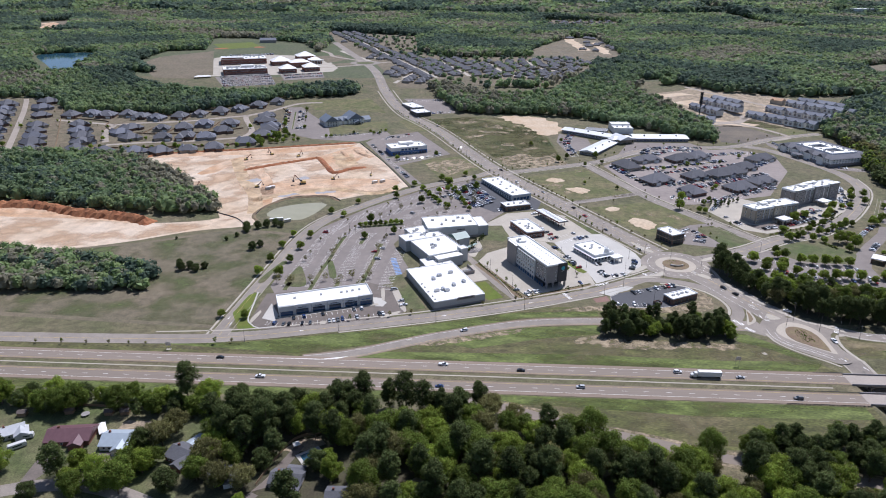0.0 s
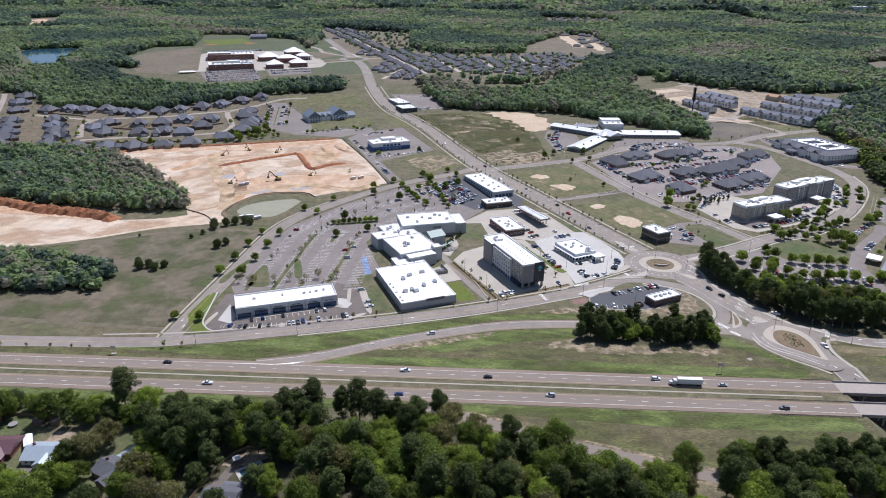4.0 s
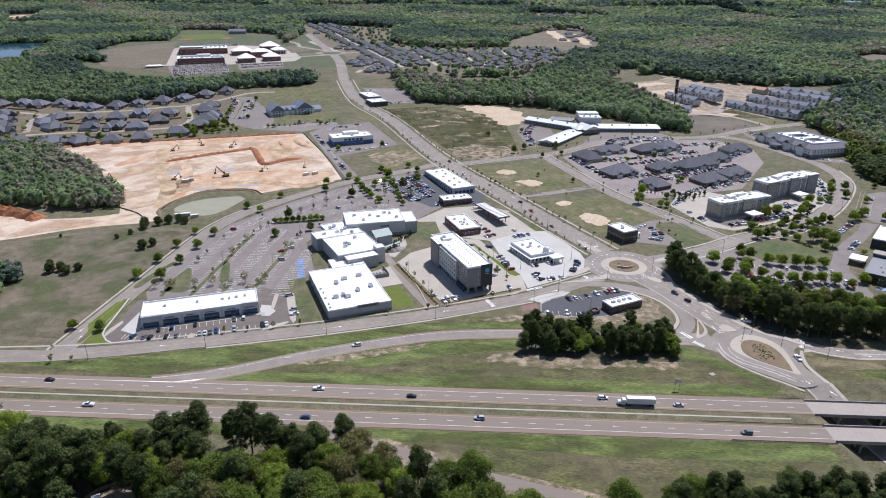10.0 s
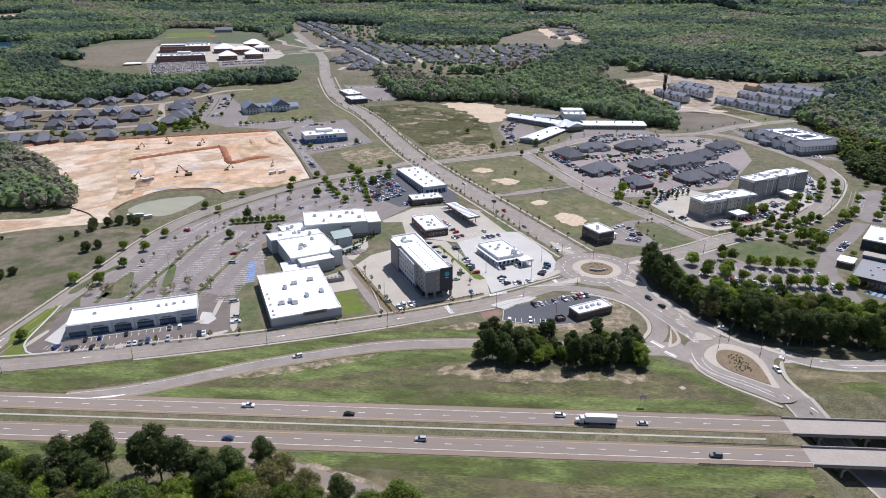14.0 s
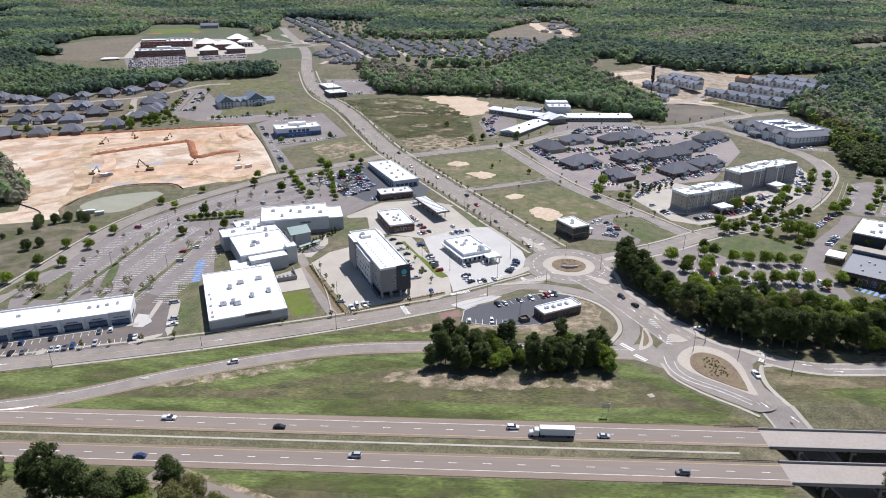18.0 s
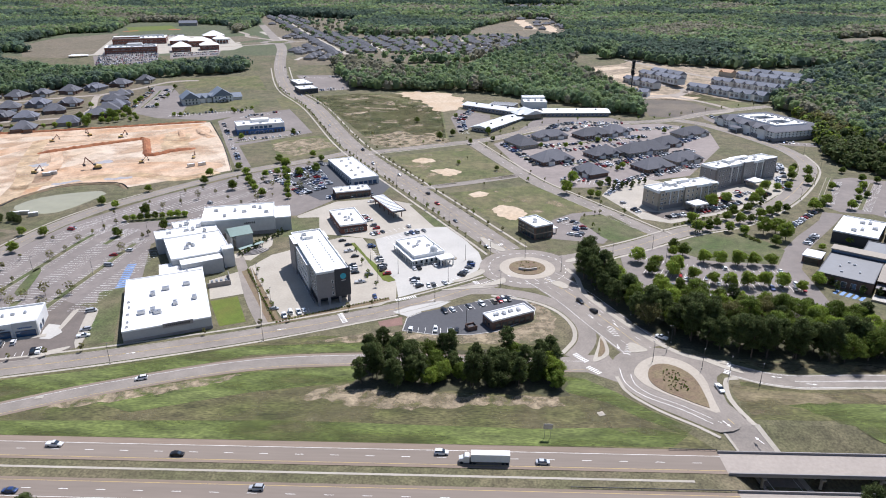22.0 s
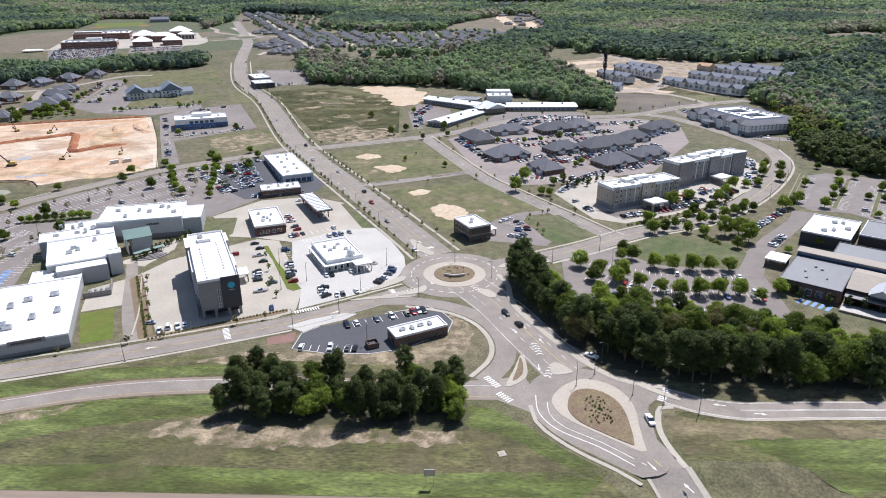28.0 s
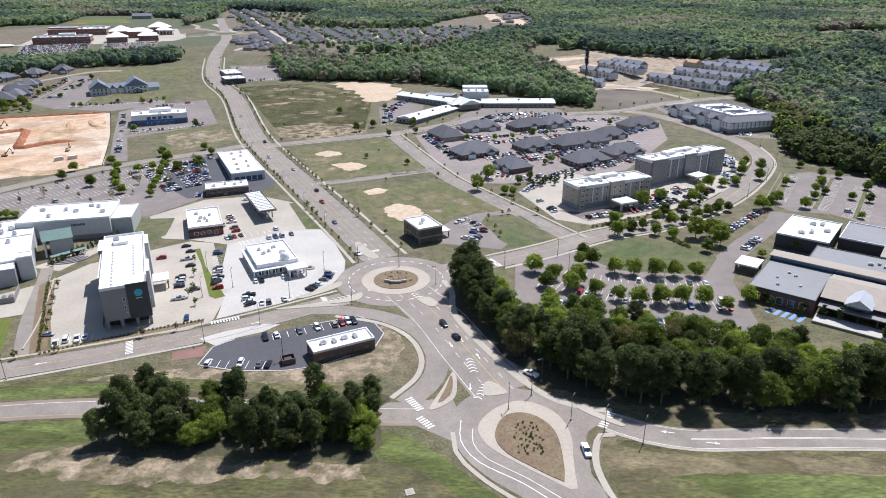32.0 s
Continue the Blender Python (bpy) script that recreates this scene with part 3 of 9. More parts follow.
strip("road_avenue", M["asphalt"], [(AVE, 9.0, -9.0)], 0.06)
strip("road_frontage", M["asphalt"], [(FRONT, 5.5, -5.5)], 0.07)
strip("road_ramp", M["asphalt"], [(RAMP, 4.0, -4.0)], 0.065)
strip("road_ramp_shoulder", M["shoulder"], [(RAMP, 5.4, 4.0), (RAMP, -4.0, -5.2)], 0.06, label="tan shoulders of the ramp")
strip("road_west", M["asphalt"], [(WEST, 5.5, -5.5)], 0.055)
strip("road_cross", M["asphalt"], [(CROSS, 5, -5)], 0.05)
strip("road_mid", M["asphalt"], [(MID, 4, -4)], 0.045)
strip("road_north_south", M["asphalt"], [(NS, 5.5, -5.5)], 0.048)
strip("road_east", M["asphalt"], [(EAST, 6.5, -6.5)], 0.052)
strip("road_roundabout_east", M["asphalt"], [(RB2E, 4.6, -4.6)], 0.058)
strip("road_link", M["asphalt"], [(LINK, 12, -11)], 0.062, 4)
strip("road_slip", M["asphalt"], [(SLIP, 4.0, -4.0)], 0.068, 4)
CIRC = lambda cx, cy, r, n=40: [(cx + r * math.cos(2 * math.pi * i / n), cy + r * math.sin(2 * math.pi * i / n)) for i in range(n)]
sheet("road_roundabout_north", M["asphalt"], [CIRC(160, 490, 27, 56)], 0.074)
sheet("road_roundabout_south", M["asphalt"], [[(187, 387), (188.5, 374), (192.6, 366.5), (198.6, 359.6), (205, 354.4), (212, 348.6), (217, 345), (222, 346), (226.5, 350), (225.8, 360), (226.6, 372), (228, 381), (235, 389), (222, 399), (205, 404), (192, 398)]], 0.076, 3)


def tail_z(x, y):
    return H(x, y) + dip(x, y)


TAIL = [(220.5, 361), (225.2, 348), (228.6, 336), (233, 322), (238, 304), (243, 280), (247, 262)]
strip("road_underpass", M["asphalt"], [(TAIL, 5.6, -6.4)], 0.13, 3, zfun=tail_z)
strip("pavement_underpass", M["concrete"], [(TAIL[1:], 7.6, 5.6), (TAIL[1:], -6.4, -7.6)], 0.2, 3, zfun=tail_z, skirt=0.15)

# kerbs, pavements and islands
KERB = []
for ln, w in ((AVE[:-3], 9.0), (FRONT, 5.5), (WEST, 5.5), (CROSS, 5), (MID, 4), (NS, 5.5), (EAST[1:], 6.5)):
    KERB += [(ln, w + 0.25, w), (ln, -w, -w - 0.25)]
strip("trim_kerbs", M["concrete"], KERB, 0.15, 6, skirt=0.14, label="pale concrete kerbs")
strip("pavement_walks", M["concrete"], [(AVE[:-3], 14.5, 12.8), (AVE[:-3], -12.8, -14.5), (FRONT[2:], 9.6, 8.2), (FRONT[4:-1], -6.5, -7.9), (WEST[:4], 9.0, 7.6), (EAST[1:7], 9.4, 7.9), (EAST[1:8], -7.9, -9.6), (RB2E[2:], 4.9, 4.6), (RB2E[2:], -4.6, -5.6), (NS, 8.6, 7.2), (CROSS, -6.4, -7.8)], 0.1, 6, label="concrete footpaths")
strip("pavement_roundabout", M["concrete"], [(SLIP[1:], -4.6, -6.6), ([(187.5, 380), (188.6, 371), (191, 366.2), (197, 359), (202.8, 353.7), (210, 348), (216, 342)], 0.7, -0.7), ([(231, 349.6), (228.9, 357.5), (227.9, 366), (229.1, 373.5), (231.6, 379.6), (236, 380.2)], 1.0, -1.0), ([(184, 490), (188, 478), (189, 459), (195, 443), (205, 423), (214, 408), (224, 398), (238, 394)], -1.0, -3.6)], 0.13, 3, label="concrete footpaths at the roundabouts")
sheet("trim_apron", M["apron"], [CIRC(160, 490, 15.6)], 0.15, skirt=0.12, label="pale concrete truck apron")
sheet("road_ramp_mouth", M["asphalt"], [[(160, 394), (172, 395), (187, 398), (191, 384), (187, 376), (176, 383), (160, 384)]], 0.072, label="grey asphalt at the mouth of the ramp")
sheet("trim_apron_teardrop", M["apron"], [[(195, 381.7), (197, 387.5), (201, 392.5), (206, 395.9), (210, 396.6), (215, 394.7), (219.2, 391), (222, 385), (222.8, 377.5), (222, 370), (221.4, 362), (221.2, 357), (219.4, 356.6), (213, 361.2), (207, 365.8), (201, 370.7), (197, 375.4)]], 0.15, 2, 0.12, label="pale concrete truck apron")
sheet("ground_island_north", M["mulch"], [CIRC(160, 490, 10.2)], 0.32, skirt=0.25, label="planted roundabout island")
sheet("ground_island_south", M["mulch"], [[(200.3, 380.5), (202, 386), (204.7, 389.1), (209, 390.2), (213.4, 388.4), (217.2, 383.8), (218.9, 377.3), (219, 370), (218.6, 363), (218, 359.4), (214.7, 361.4), (208.9, 365.9), (203.6, 370.3), (200.6, 375.5)]], 0.32, 2, 0.25, label="planted teardrop island")
sheet("trim_splitters", M["concrete"], [
    [(187, 413), (188.5, 408), (187.5, 397), (180, 391), (184, 404)], [(198, 407), (201, 407), (205.2, 401.2), (199, 399), (197, 399.6)],
    [(171, 470), (177, 463), (180, 466), (176, 472)], [(134, 487), (124, 476), (118, 470), (122, 470), (130, 476), (136, 483)], [(146, 514), (138, 524), (134, 536), (137, 536), (143, 526), (149, 517)],
    [(184, 498), (192, 502), (206, 511), (205, 513), (190, 506), (183, 501)], [(225.6, 394.6), (229, 394), (240.5, 384.6), (239, 383.9), (231.2, 389)], [(112, 459), (126, 464), (140, 463.5), (126, 461)], [(126, 464.5), (138, 469), (146, 476), (146, 469), (136, 465)]], 0.2, 1.5, 0.18, label="raised concrete splitter islands")
sheet("ground_splitter_soil", M["mulch"], [[(186.4, 411), (187.2, 407), (186.4, 399), (182.5, 394.5), (185, 404)]], 0.23, 2)

# ---- highway ----
HW_N, HW_S = 328.4, 309.6
for nm, yc, sg in (("highway_north", HW_N, 1), ("highway_south", HW_S, -1)):
    strip("road_" + nm, M["highway"], [([(-2600, yc), (212, yc)], 3.75, -3.75), ([(276, yc), (2600, yc)], 3.75, -3.75)], 0.14, 400)
    strip("road_shoulder_" + nm, M["shoulder"], [([(-2600, yc), (212, yc)], 3.75 + (3.0 if sg > 0 else 1.3), 3.75), ([(-2600, yc), (212, yc)], -3.75, -3.75 - (1.3 if sg > 0 else 3.0)),
                                                 ([(276, yc), (2600, yc)], 3.75 + (3.0 if sg > 0 else 1.3), 3.75), ([(276, yc), (2600, yc)], -3.75, -3.75 - (1.3 if sg > 0 else 3.0))], 0.135, 400)
strip("trim_median_gutter", M["concrete"], [([(-900, 319.6), (200, 319.6)], 0.5, -0.5)], 0.06, 400, label="concrete median gutter")


def bridge(yc, sg, label):
    t = thing("road_bridge", 212, yc, 0, z=0.0, label=label, category="bridge", kind="structure")
    ln = 64
    lo, hi = -5.6, 5.6
    part("deck", boxes((0, ln, lo, hi, -0.35, 0.15)), M["deck"], t)
    for g in (-4.2, -1.4, 1.4, 4.2):
        part("girder", boxes((0.5, ln - 0.5, g - 0.25, g + 0.25, -1.5, -0.36)), M["concrete"], t)
    for s in (lo, hi - 0.35):
        part("parapet", boxes((0, ln, s, s + 0.35, 0.15, 0.95)), M["wall_taupe"], t)
    for px in (12, 31, 50):
        for py in (-4, 0, 4):
            bm = bmesh.new()
            bmesh.ops.create_cone(bm, segments=12, radius1=0.5, radius2=0.5, depth=5.2, cap_ends=True, matrix=Matrix.Translation((px, py, -4.6)))
            part("pier", bm, M["concrete"], t)
        part("pier_cap", boxes((px - 0.6, px + 0.6, lo + 0.3, hi - 0.3, -2.1, -1.51)), M["concrete"], t)
    for s, xx in ((1, 0), (-1, ln)):
        bm = bmesh.new()
        v = [bm.verts.new(p) for p in ((xx, lo, -0.4), (xx, hi, -0.4), (xx + s * 9, hi, -6.0), (xx + s * 9, lo, -6.0))]
        f = bm.faces.new(v)
        bmesh.ops.solidify(bm, geom=[f], thickness=0.3)
        part("slope_paving", bm, M["concrete"], t)
    return t


bridge(HW_N, 1, "concrete highway bridge deck over a road")
bridge(HW_S, -1, "concrete highway bridge deck over a road")


def guardrail(x0, x1, y):
    t = thing("guardrail", x0, y, 0, z=0.0, label="galvanised steel guardrail on posts beside the highway", category="guardrail", group="guardrails")
    n = x1 - x0
    part("rail", boxes((0, n, -0.04, 0.04, 0.45, 0.78)), M["metal_dark"], t)
    me = bpy.data.meshes.new("post")
    bm = boxes((-0.08, 0.08, 0.05, 0.2, 0, 0.8))
    bm.to_mesh(me)
    bm.free()
    me.materials.append(M["metal_dark"])
    for i in range(int(n / 2) + 1):
        share("post", me, t, Matrix.Translation((i * 2, 0, 0)))


guardrail(160, 212, 315.2)
guardrail(168, 212, 302.6)
guardrail(196, 212, 334.8)

# ---- road markings ----
bm = bmesh.new()
by = bmesh.new()
for yc, sg in ((HW_N, 1), (HW_S, -1)):
    for i in range(-40, 40):
        x = -54 + 12.19 * i + (14 if sg < 0 else 0)
        if 209 < x < 276:
            continue
        box(bm, x, x + 3.05, yc - 0.09, yc + 0.09, 0.15, 0.165)
    for off in (3.6, -3.6):
        tgt = bm if off * sg > 0 else by
        box(tgt, -800, 212, yc + off - 0.08, yc + off + 0.08, 0.15, 0.165)
        box(tgt, 276, 900, yc + off - 0.08, yc + off + 0.08, 0.15, 0.165)
v = [bm.verts.new(p) for p in ((-128, 332.2, 0.16), (-92, 332.1, 0.16), (-80, 333.6, 0.16), (-74, 336.6, 0.16), (-90, 332.6, 0.16))]
bm.faces.new(v)


def line_mark(b, pts, off, w=0.15, dash=None, dz=0.1, step=3.0, zfun=None):
    line = spline(pts, step)
    if not dash:
        ribbon(b, pts, off + w / 2, off - w / 2, dz, step, zfun=zfun)
        return
    sd = sides(line)
    acc, on = 0.0, None
    for i in range(len(line) - 1):
        L = (line[i + 1] - line[i]).length
        if (acc % dash[1]) < dash[0]:
            q = [line[i] + sd[i] * (off + w / 2), line[i] + sd[i] * (off - w / 2), line[i + 1] + sd[i + 1] * (off - w / 2), line[i + 1] + sd[i + 1] * (off + w / 2)]
            b.faces.new([b.verts.new((p.x, p.y, H(p.x, p.y) + dz)) for p in q])
        acc += L


line_mark(bm, RAMP, 3.4), line_mark(by, RAMP, -3.4)
line_mark(by, FRONT, 0.15, 0.12), line_mark(by, FRONT, -0.15, 0.12)
line_mark(by, WEST, 0.0, 0.15)
line_mark(by, EAST[1:], 0.0, 0.2), line_mark(bm, RB2E[4:], 0.25, 0.15), line_mark(bm, RB2E[4:], -0.25, 0.15), line_mark(bm, RB2E[2:], 4.2), line_mark(bm, RB2E[2:], -4.2)
line_mark(bm, AVE[:-2], 5.4, 0.15, (3, 12)), line_mark(bm, AVE[:-2], -5.4, 0.15, (3, 12))
line_mark(by, AVE[:-2], 1.8, 0.15), line_mark(by, AVE[:-2], -1.8, 0.15)
line_mark(bm, NS, 0, 0.15, (3, 9)), line_mark(by, CROSS, 0, 0.15)
line_mark(bm, LINK, 3.5, 0.15, (3, 9)), line_mark(bm, LINK, -4.5, 0.15, (3, 9)), line_mark(by, LINK, 0.4, 0.2), line_mark(bm, LINK, 10.5), line_mark(bm, LINK, -10)
line_mark(bm, [(190, 386), (190, 376), (195, 367), (207, 358.5), (216, 350)], 0, 0.25)
line_mark(bm, [(193, 382), (193, 375), (197, 368), (208, 360), (219, 350)], 0.6, 0.18)
line_mark(by, [(222.4, 353), (225.8, 345), (228.8, 335)], 0.0, 0.2, zfun=tail_z, dz=0.16), line_mark(bm, TAIL[1:4], 4.2, 0.15, zfun=tail_z, dz=0.16), line_mark(bm, TAIL[1:4], -4.4, 0.15, zfun=tail_z, dz=0.16)
for i in range(56):
    if i % 2:
        a, b2 = 2 * math.pi * i / 56, 2 * math.pi * (i + 1) / 56
        bm.faces.new([bm.verts.new((160 + r * math.cos(t), 490 + r * math.sin(t), 0.1)) for r, t in ((21.4, a), (21.7, a), (21.7, b2), (21.4, b2))])


def crosswalk(cx, cy, ang, n, ln=2.6, w=0.6, gap=1.15):
    c, s = math.cos(radians(ang)), math.sin(radians(ang))
    for i in range(n):
        o = (i - (n - 1) / 2) * gap
        q = [(o - w / 2, -ln / 2), (o + w / 2, -ln / 2), (o + w / 2, ln / 2), (o - w / 2, ln / 2)]
        bm.faces.new([bm.verts.new((cx + a * c - b3 * s, cy + a * s + b3 * c, H(cx, cy) + 0.14)) for a, b3 in q])


for cr in ((175, 394, -55, 7), (179, 384.5, -50, 6), (235, 387.3, 60, 8), (132, 467, 115, 8), (143, 523, 30, 10), (206, 511, -60, 9), (66.5, 427, 115, 9), (95, 449, 25, 10)):
    crosswalk(*cr)


def arrow(cx, cy, ang, s=1.0):
    c, sn = math.cos(radians(ang)), math.sin(radians(ang))
    pts = [(-0.12, -1.6), (0.12, -1.6), (0.12, 0.4), (0.45, 0.4), (0, 1.6), (-0.45, 0.4), (-0.12, 0.4)]
    bm.faces.new([bm.verts.new((cx + (a * c - b3 * sn) * s, cy + (a * sn + b3 * c) * s, H(cx, cy) + 0.14)) for a, b3 in pts])


for ar in ((186, 432, 200), (190, 436, 20), (182, 446, 205), (196, 424, 20), (150, 478, 60), (140, 533, 30), (221, 350, 205), (229, 341, 25), (252, 381.6, 78), (264, 376.8, -98), (193, 404, 180), (-110, 366, 105), (-20, 392, -70), (40, 415, 110), (108, 447, -60), (-159, 372, 0), (-163, 380, 180)):
    arrow(*ar, 1.3)
for gx, gy, an in ((197, 402, -20), (193.5, 418, 10), (170, 474, 30), (138, 470, -50)):
    for i in range(5):
        c, s = math.cos(radians(an)), math.sin(radians(an))
        ox, oy = gx - s * (i * 2 - 4), gy + c * (i * 2 - 4)
        bm.faces.new([bm.verts.new((ox + a * c - b3 * s, oy + a * s + b3 * c, 0.14)) for a, b3 in ((-1.4, -0.9), (0, 0), (1.4, -0.9), (1.4, -0.5), (0, 0.4), (-1.4, -0.5))])
tagged(mesh_ob("trim_road_markings_white", bm, M["paint_white"]), "worn white road markings", kind="structure")
tagged(mesh_ob("trim_road_markings_yellow", by, M["paint_yellow"]), "worn yellow road markings", kind="structure")

# ---- parking lots ----
sheet("pavement_main_lot", M["lot"], [[(-150, 430), (-151, 500), (-141, 556), (-106, 612), (-57, 669), (-6, 708), (14, 650), (30, 612), (8, 575), (-58, 566), (-70, 520), (-52, 470), (-62, 440), (-76, 436), (-140, 412)]], 0.04, label="large worn asphalt parking lot")
sheet("pavement_strip_lot", M["lot_brown"], [[(-148, 376), (-149, 418), (-140, 420), (-80, 442), (-62, 434), (-47, 396), (-60, 385), (-90, 373), (-118, 366), (-138, 366)]], 0.045, label="asphalt lot of the strip mall")
sheet("pavement_store_lot", M["dark_asphalt"], [[(18, 606), (60, 616), (66, 640), (30, 700), (-4, 706), (-26, 662), (4, 620)]], 0.05, label="dark asphalt lot of the stores")
sheet("pavement_hotel_lot", M["concrete"], [[(2, 485), (10, 505), (47, 536), (60, 534), (88, 472), (90, 449), (83, 441), (59, 432), (38, 425)]], 0.05, label="pale concrete hotel lot")
sheet("pavement_gas_lot", M["concrete"], [[(8, 574), (30, 604), (62, 612), (86, 600), (112, 556), (92, 552), (68, 532), (47, 538), (30, 540)]], 0.052, label="pale concrete forecourt")
sheet("pavement_diner_lot", M["pale_concrete"], [[(68, 532), (92, 552), (112, 556), (124, 534), (133, 512), (135, 497), (132, 486), (124, 473), (114, 465), (100, 456), (91, 450), (88, 468), (76, 500)]], 0.056, label="bright concrete restaurant lot")
SMALL_LOT = [(96.5, 415.5), (97.5, 428), (104, 434), (112, 437.5), (130, 446), (148, 454), (155.5, 448), (160, 440), (158, 430), (140, 416), (128, 412.5), (112, 412)]
sheet("pavement_small_lot", M["dark_asphalt"], [SMALL_LOT], 0.05, label="small dark asphalt lot")
strip("trim_small_lot_kerb", M["pale_concrete"], [((SMALL_LOT[i - 1], SMALL_LOT[i]), 0.22, -0.22) for i in range(len(SMALL_LOT)) if i not in (3, 4)], 0.16, 4, skirt=0.14, label="pale kerb round the small lot")
sheet("pavement_small_entry", M["pale_concrete"], [[(98, 429), (104, 435), (113, 440), (118, 446), (112, 446.5), (98, 440), (90, 434)]], 0.09, label="pale concrete entry of the small lot")
sheet("pavement_brick_apron", M["brick_pavers"], [[(84, 424), (95, 429), (96, 421), (86, 418)]], 0.08, label="red brick apron beside the small lot")
sheet("pavement_bank_lot", M["lot"], [[(176, 558), (184, 571), (198, 583), (222, 590), (226, 584), (204, 579), (201, 568), (208, 551), (214, 536), (210, 528), (200, 531), (179, 536)]], 0.045, label="small asphalt lot of a corner office")
sheet("pavement_inn_lot", M["concrete"], [[(226, 622), (240, 650), (262, 668), (300, 640), (372, 720), (392, 716), (394, 690), (362, 630), (312, 590), (262, 566), (244, 574)]], 0.045, label="concrete lot round the inns")
# darker asphalt sheet that stands in for the shadow before the inn
sheet("pavement_inn_drive", M["lot_brown"], [[(247, 590), (262, 572), (300, 588), (326, 606), (318, 616), (300, 606), (262, 586)]], 0.06, label="asphalt drive before the inn, darkened with its painted shadow")
# dark sheet that paints the dense shade below the southern belt
sheet("ground_belt_floor", M["shaded_litter"], [[(-110, 262), (-80, 288), (-36, 282), (4, 286), (30, 270), (88, 240), (88, 205), (-60, 205), (-130, 212)]], 0.026, label="leaf litter with painted tree shade under the belt")
sheet("pavement_tree_lot", M["lot"], [[(216, 512), (238, 530), (258, 520), (300, 503), (318, 524), (333, 543), (362, 574), (372, 590), (384, 586), (368, 566), (344, 538), (326, 516), (313, 492), (308, 452), (298, 428), (262, 440), (212, 462)]], 0.045, label="asphalt lot planted with trees")
sheet("ground_tree_lot_lawn", M["lawn"], [[(248, 526), (266, 539), (285, 549), (303, 550), (312, 532), (316, 520), (303, 498), (264, 503), (256, 512)], [(203, 566), (207, 577), (224, 580), (238, 553), (238, 542), (217, 531), (211, 540)], [(196, 490), (206, 504), (216, 508), (214, 494)]], 0.06, label="lawn of the planted lot")
sheet("pavement_far_lot", M["lot"], [[(378, 604), (397, 628), (416, 664), (432, 670), (468, 655), (520, 620), (490, 560), (430, 552), (421, 563), (405, 586), (384, 590)]], 0.045, label="pale asphalt parking lot")
sheet("pavement_office_lot", M["office_lot"], [[(170, 690), (150, 770), (176, 800), (230, 838), (330, 858), (372, 830), (360, 760), (306, 672), (220, 640), (196, 640)]], 0.04, label="asphalt lot round the offices")
sheet("pavement_lodge_lot", M["lot"], [[(170, 806), (196, 868), (210, 884), (284, 884), (300, 850), (232, 838)], [(116, 812), (106, 880), (114, 926), (150, 898), (150, 868), (128, 836)]], 0.045, label="asphalt lot of the lodge")
sheet("pavement_assist_lot", M["lot"], [[(388, 902), (400, 850), (412, 790), (470, 770), (478, 756), (424, 770), (402, 790), (384, 880)]], 0.045, label="asphalt lot of the residence")
sheet("pavement_church_lot", M["lot"], [[(-268, 905), (-312, 1066), (-289, 1069), (-222, 960), (-204, 890), (-131, 926), (-122, 905), (-160, 866), (-224, 876)]], 0.04, 0, label="asphalt church lot")
sheet("pavement_blue_lot", M["lot"], [[(-138, 893), (-86, 925), (-34, 812), (-93, 759), (-60, 690), (-72, 686), (-110, 770), (-150, 862)]], 0.045, label="asphalt lot of the office")
sheet("pavement_avenue_lot", M["lot"], [[(-129, 1134), (-53, 1136), (-36, 1046), (-82, 1036)]], 0.045, label="asphalt lot by the avenue")
sheet("pavement_school_lot", M["lot"], [[(-515, 1285), (-420, 1330), (-378, 1228), (-470, 1205)], [(-395, 1318), (-320, 1360), (-300, 1290), (-372, 1262)]], 0.05, label="asphalt school lot")
sheet("ground_school_field", M["dry_field"], [[(-632, 1275), (-745, 1440), (-756, 1570), (-672, 1690), (-600, 1500), (-528, 1310), (-552, 1268)]], 0.05, label="school sports field")
sheet("ground_school_infield", M["red_clay"], [[(-590, 1800), (-568, 1786), (-582, 1770), (-600, 1782)], [(-690, 1742), (-664, 1762), (-656, 1746), (-676, 1730)]], 0.1, 6, label="small red clay infields of the school")
sheet("ground_school_pitch", M["turf"], [[(-735, 1850), (-642, 1902), (-580, 1796), (-662, 1722)]], 0.09, label="green school pitch")
sheet("ground_court_lawn", M["turf"], [[(-4, 443), (8, 449), (21, 422), (10, 417)]], 0.06, label="bright mown lawn")
sheet("pavement_court", M["concrete"], [[(-14, 468), (2, 484), (10, 452), (-5, 445)], [(-16, 500), (-4, 520), (2, 538), (6, 520), (0, 496)]], 0.05, label="concrete court")
strip("road_service", M["asphalt"], [([(-8, 500), (-2, 487), (16, 446), (30, 420)], 2.8, -2.8)], 0.062, label="narrow service road")
strip("trim_service_wall", M["concrete"], [([(2, 487), (19, 448), (27, 424)], 1.2, 0.6)], 0.5, 5, skirt=0.45, label="low retaining wall")
sheet("ground_hotel_hedge", M["mulch"], [[(0, 480), (4, 486), (36, 426), (32, 421)], [(34, 424), (64, 438), (86, 450), (87, 447), (64, 433), (36, 420)]], 0.07, label="mulched planting strip")
sheet("ground_planting", M["lawn"], [[(-158, 366), (-159, 420), (-152, 418), (-149, 378), (-138, 365)], [(-45, 398), (-66, 452), (-56, 458), (-33, 402)],
                                      [(-60, 383), (-33, 392), (-31, 400), (-45, 396)], [(-34, 396), (22, 415), (22, 418), (-30, 401)], [(104, 556), (84, 598), (88, 600), (116, 556)], [(24, 532), (2, 536), (6, 570), (24, 572), (30, 545)], [(172, 512), (200, 524), (196, 528), (174, 518)]], 0.062, label="grass strips between the lots")

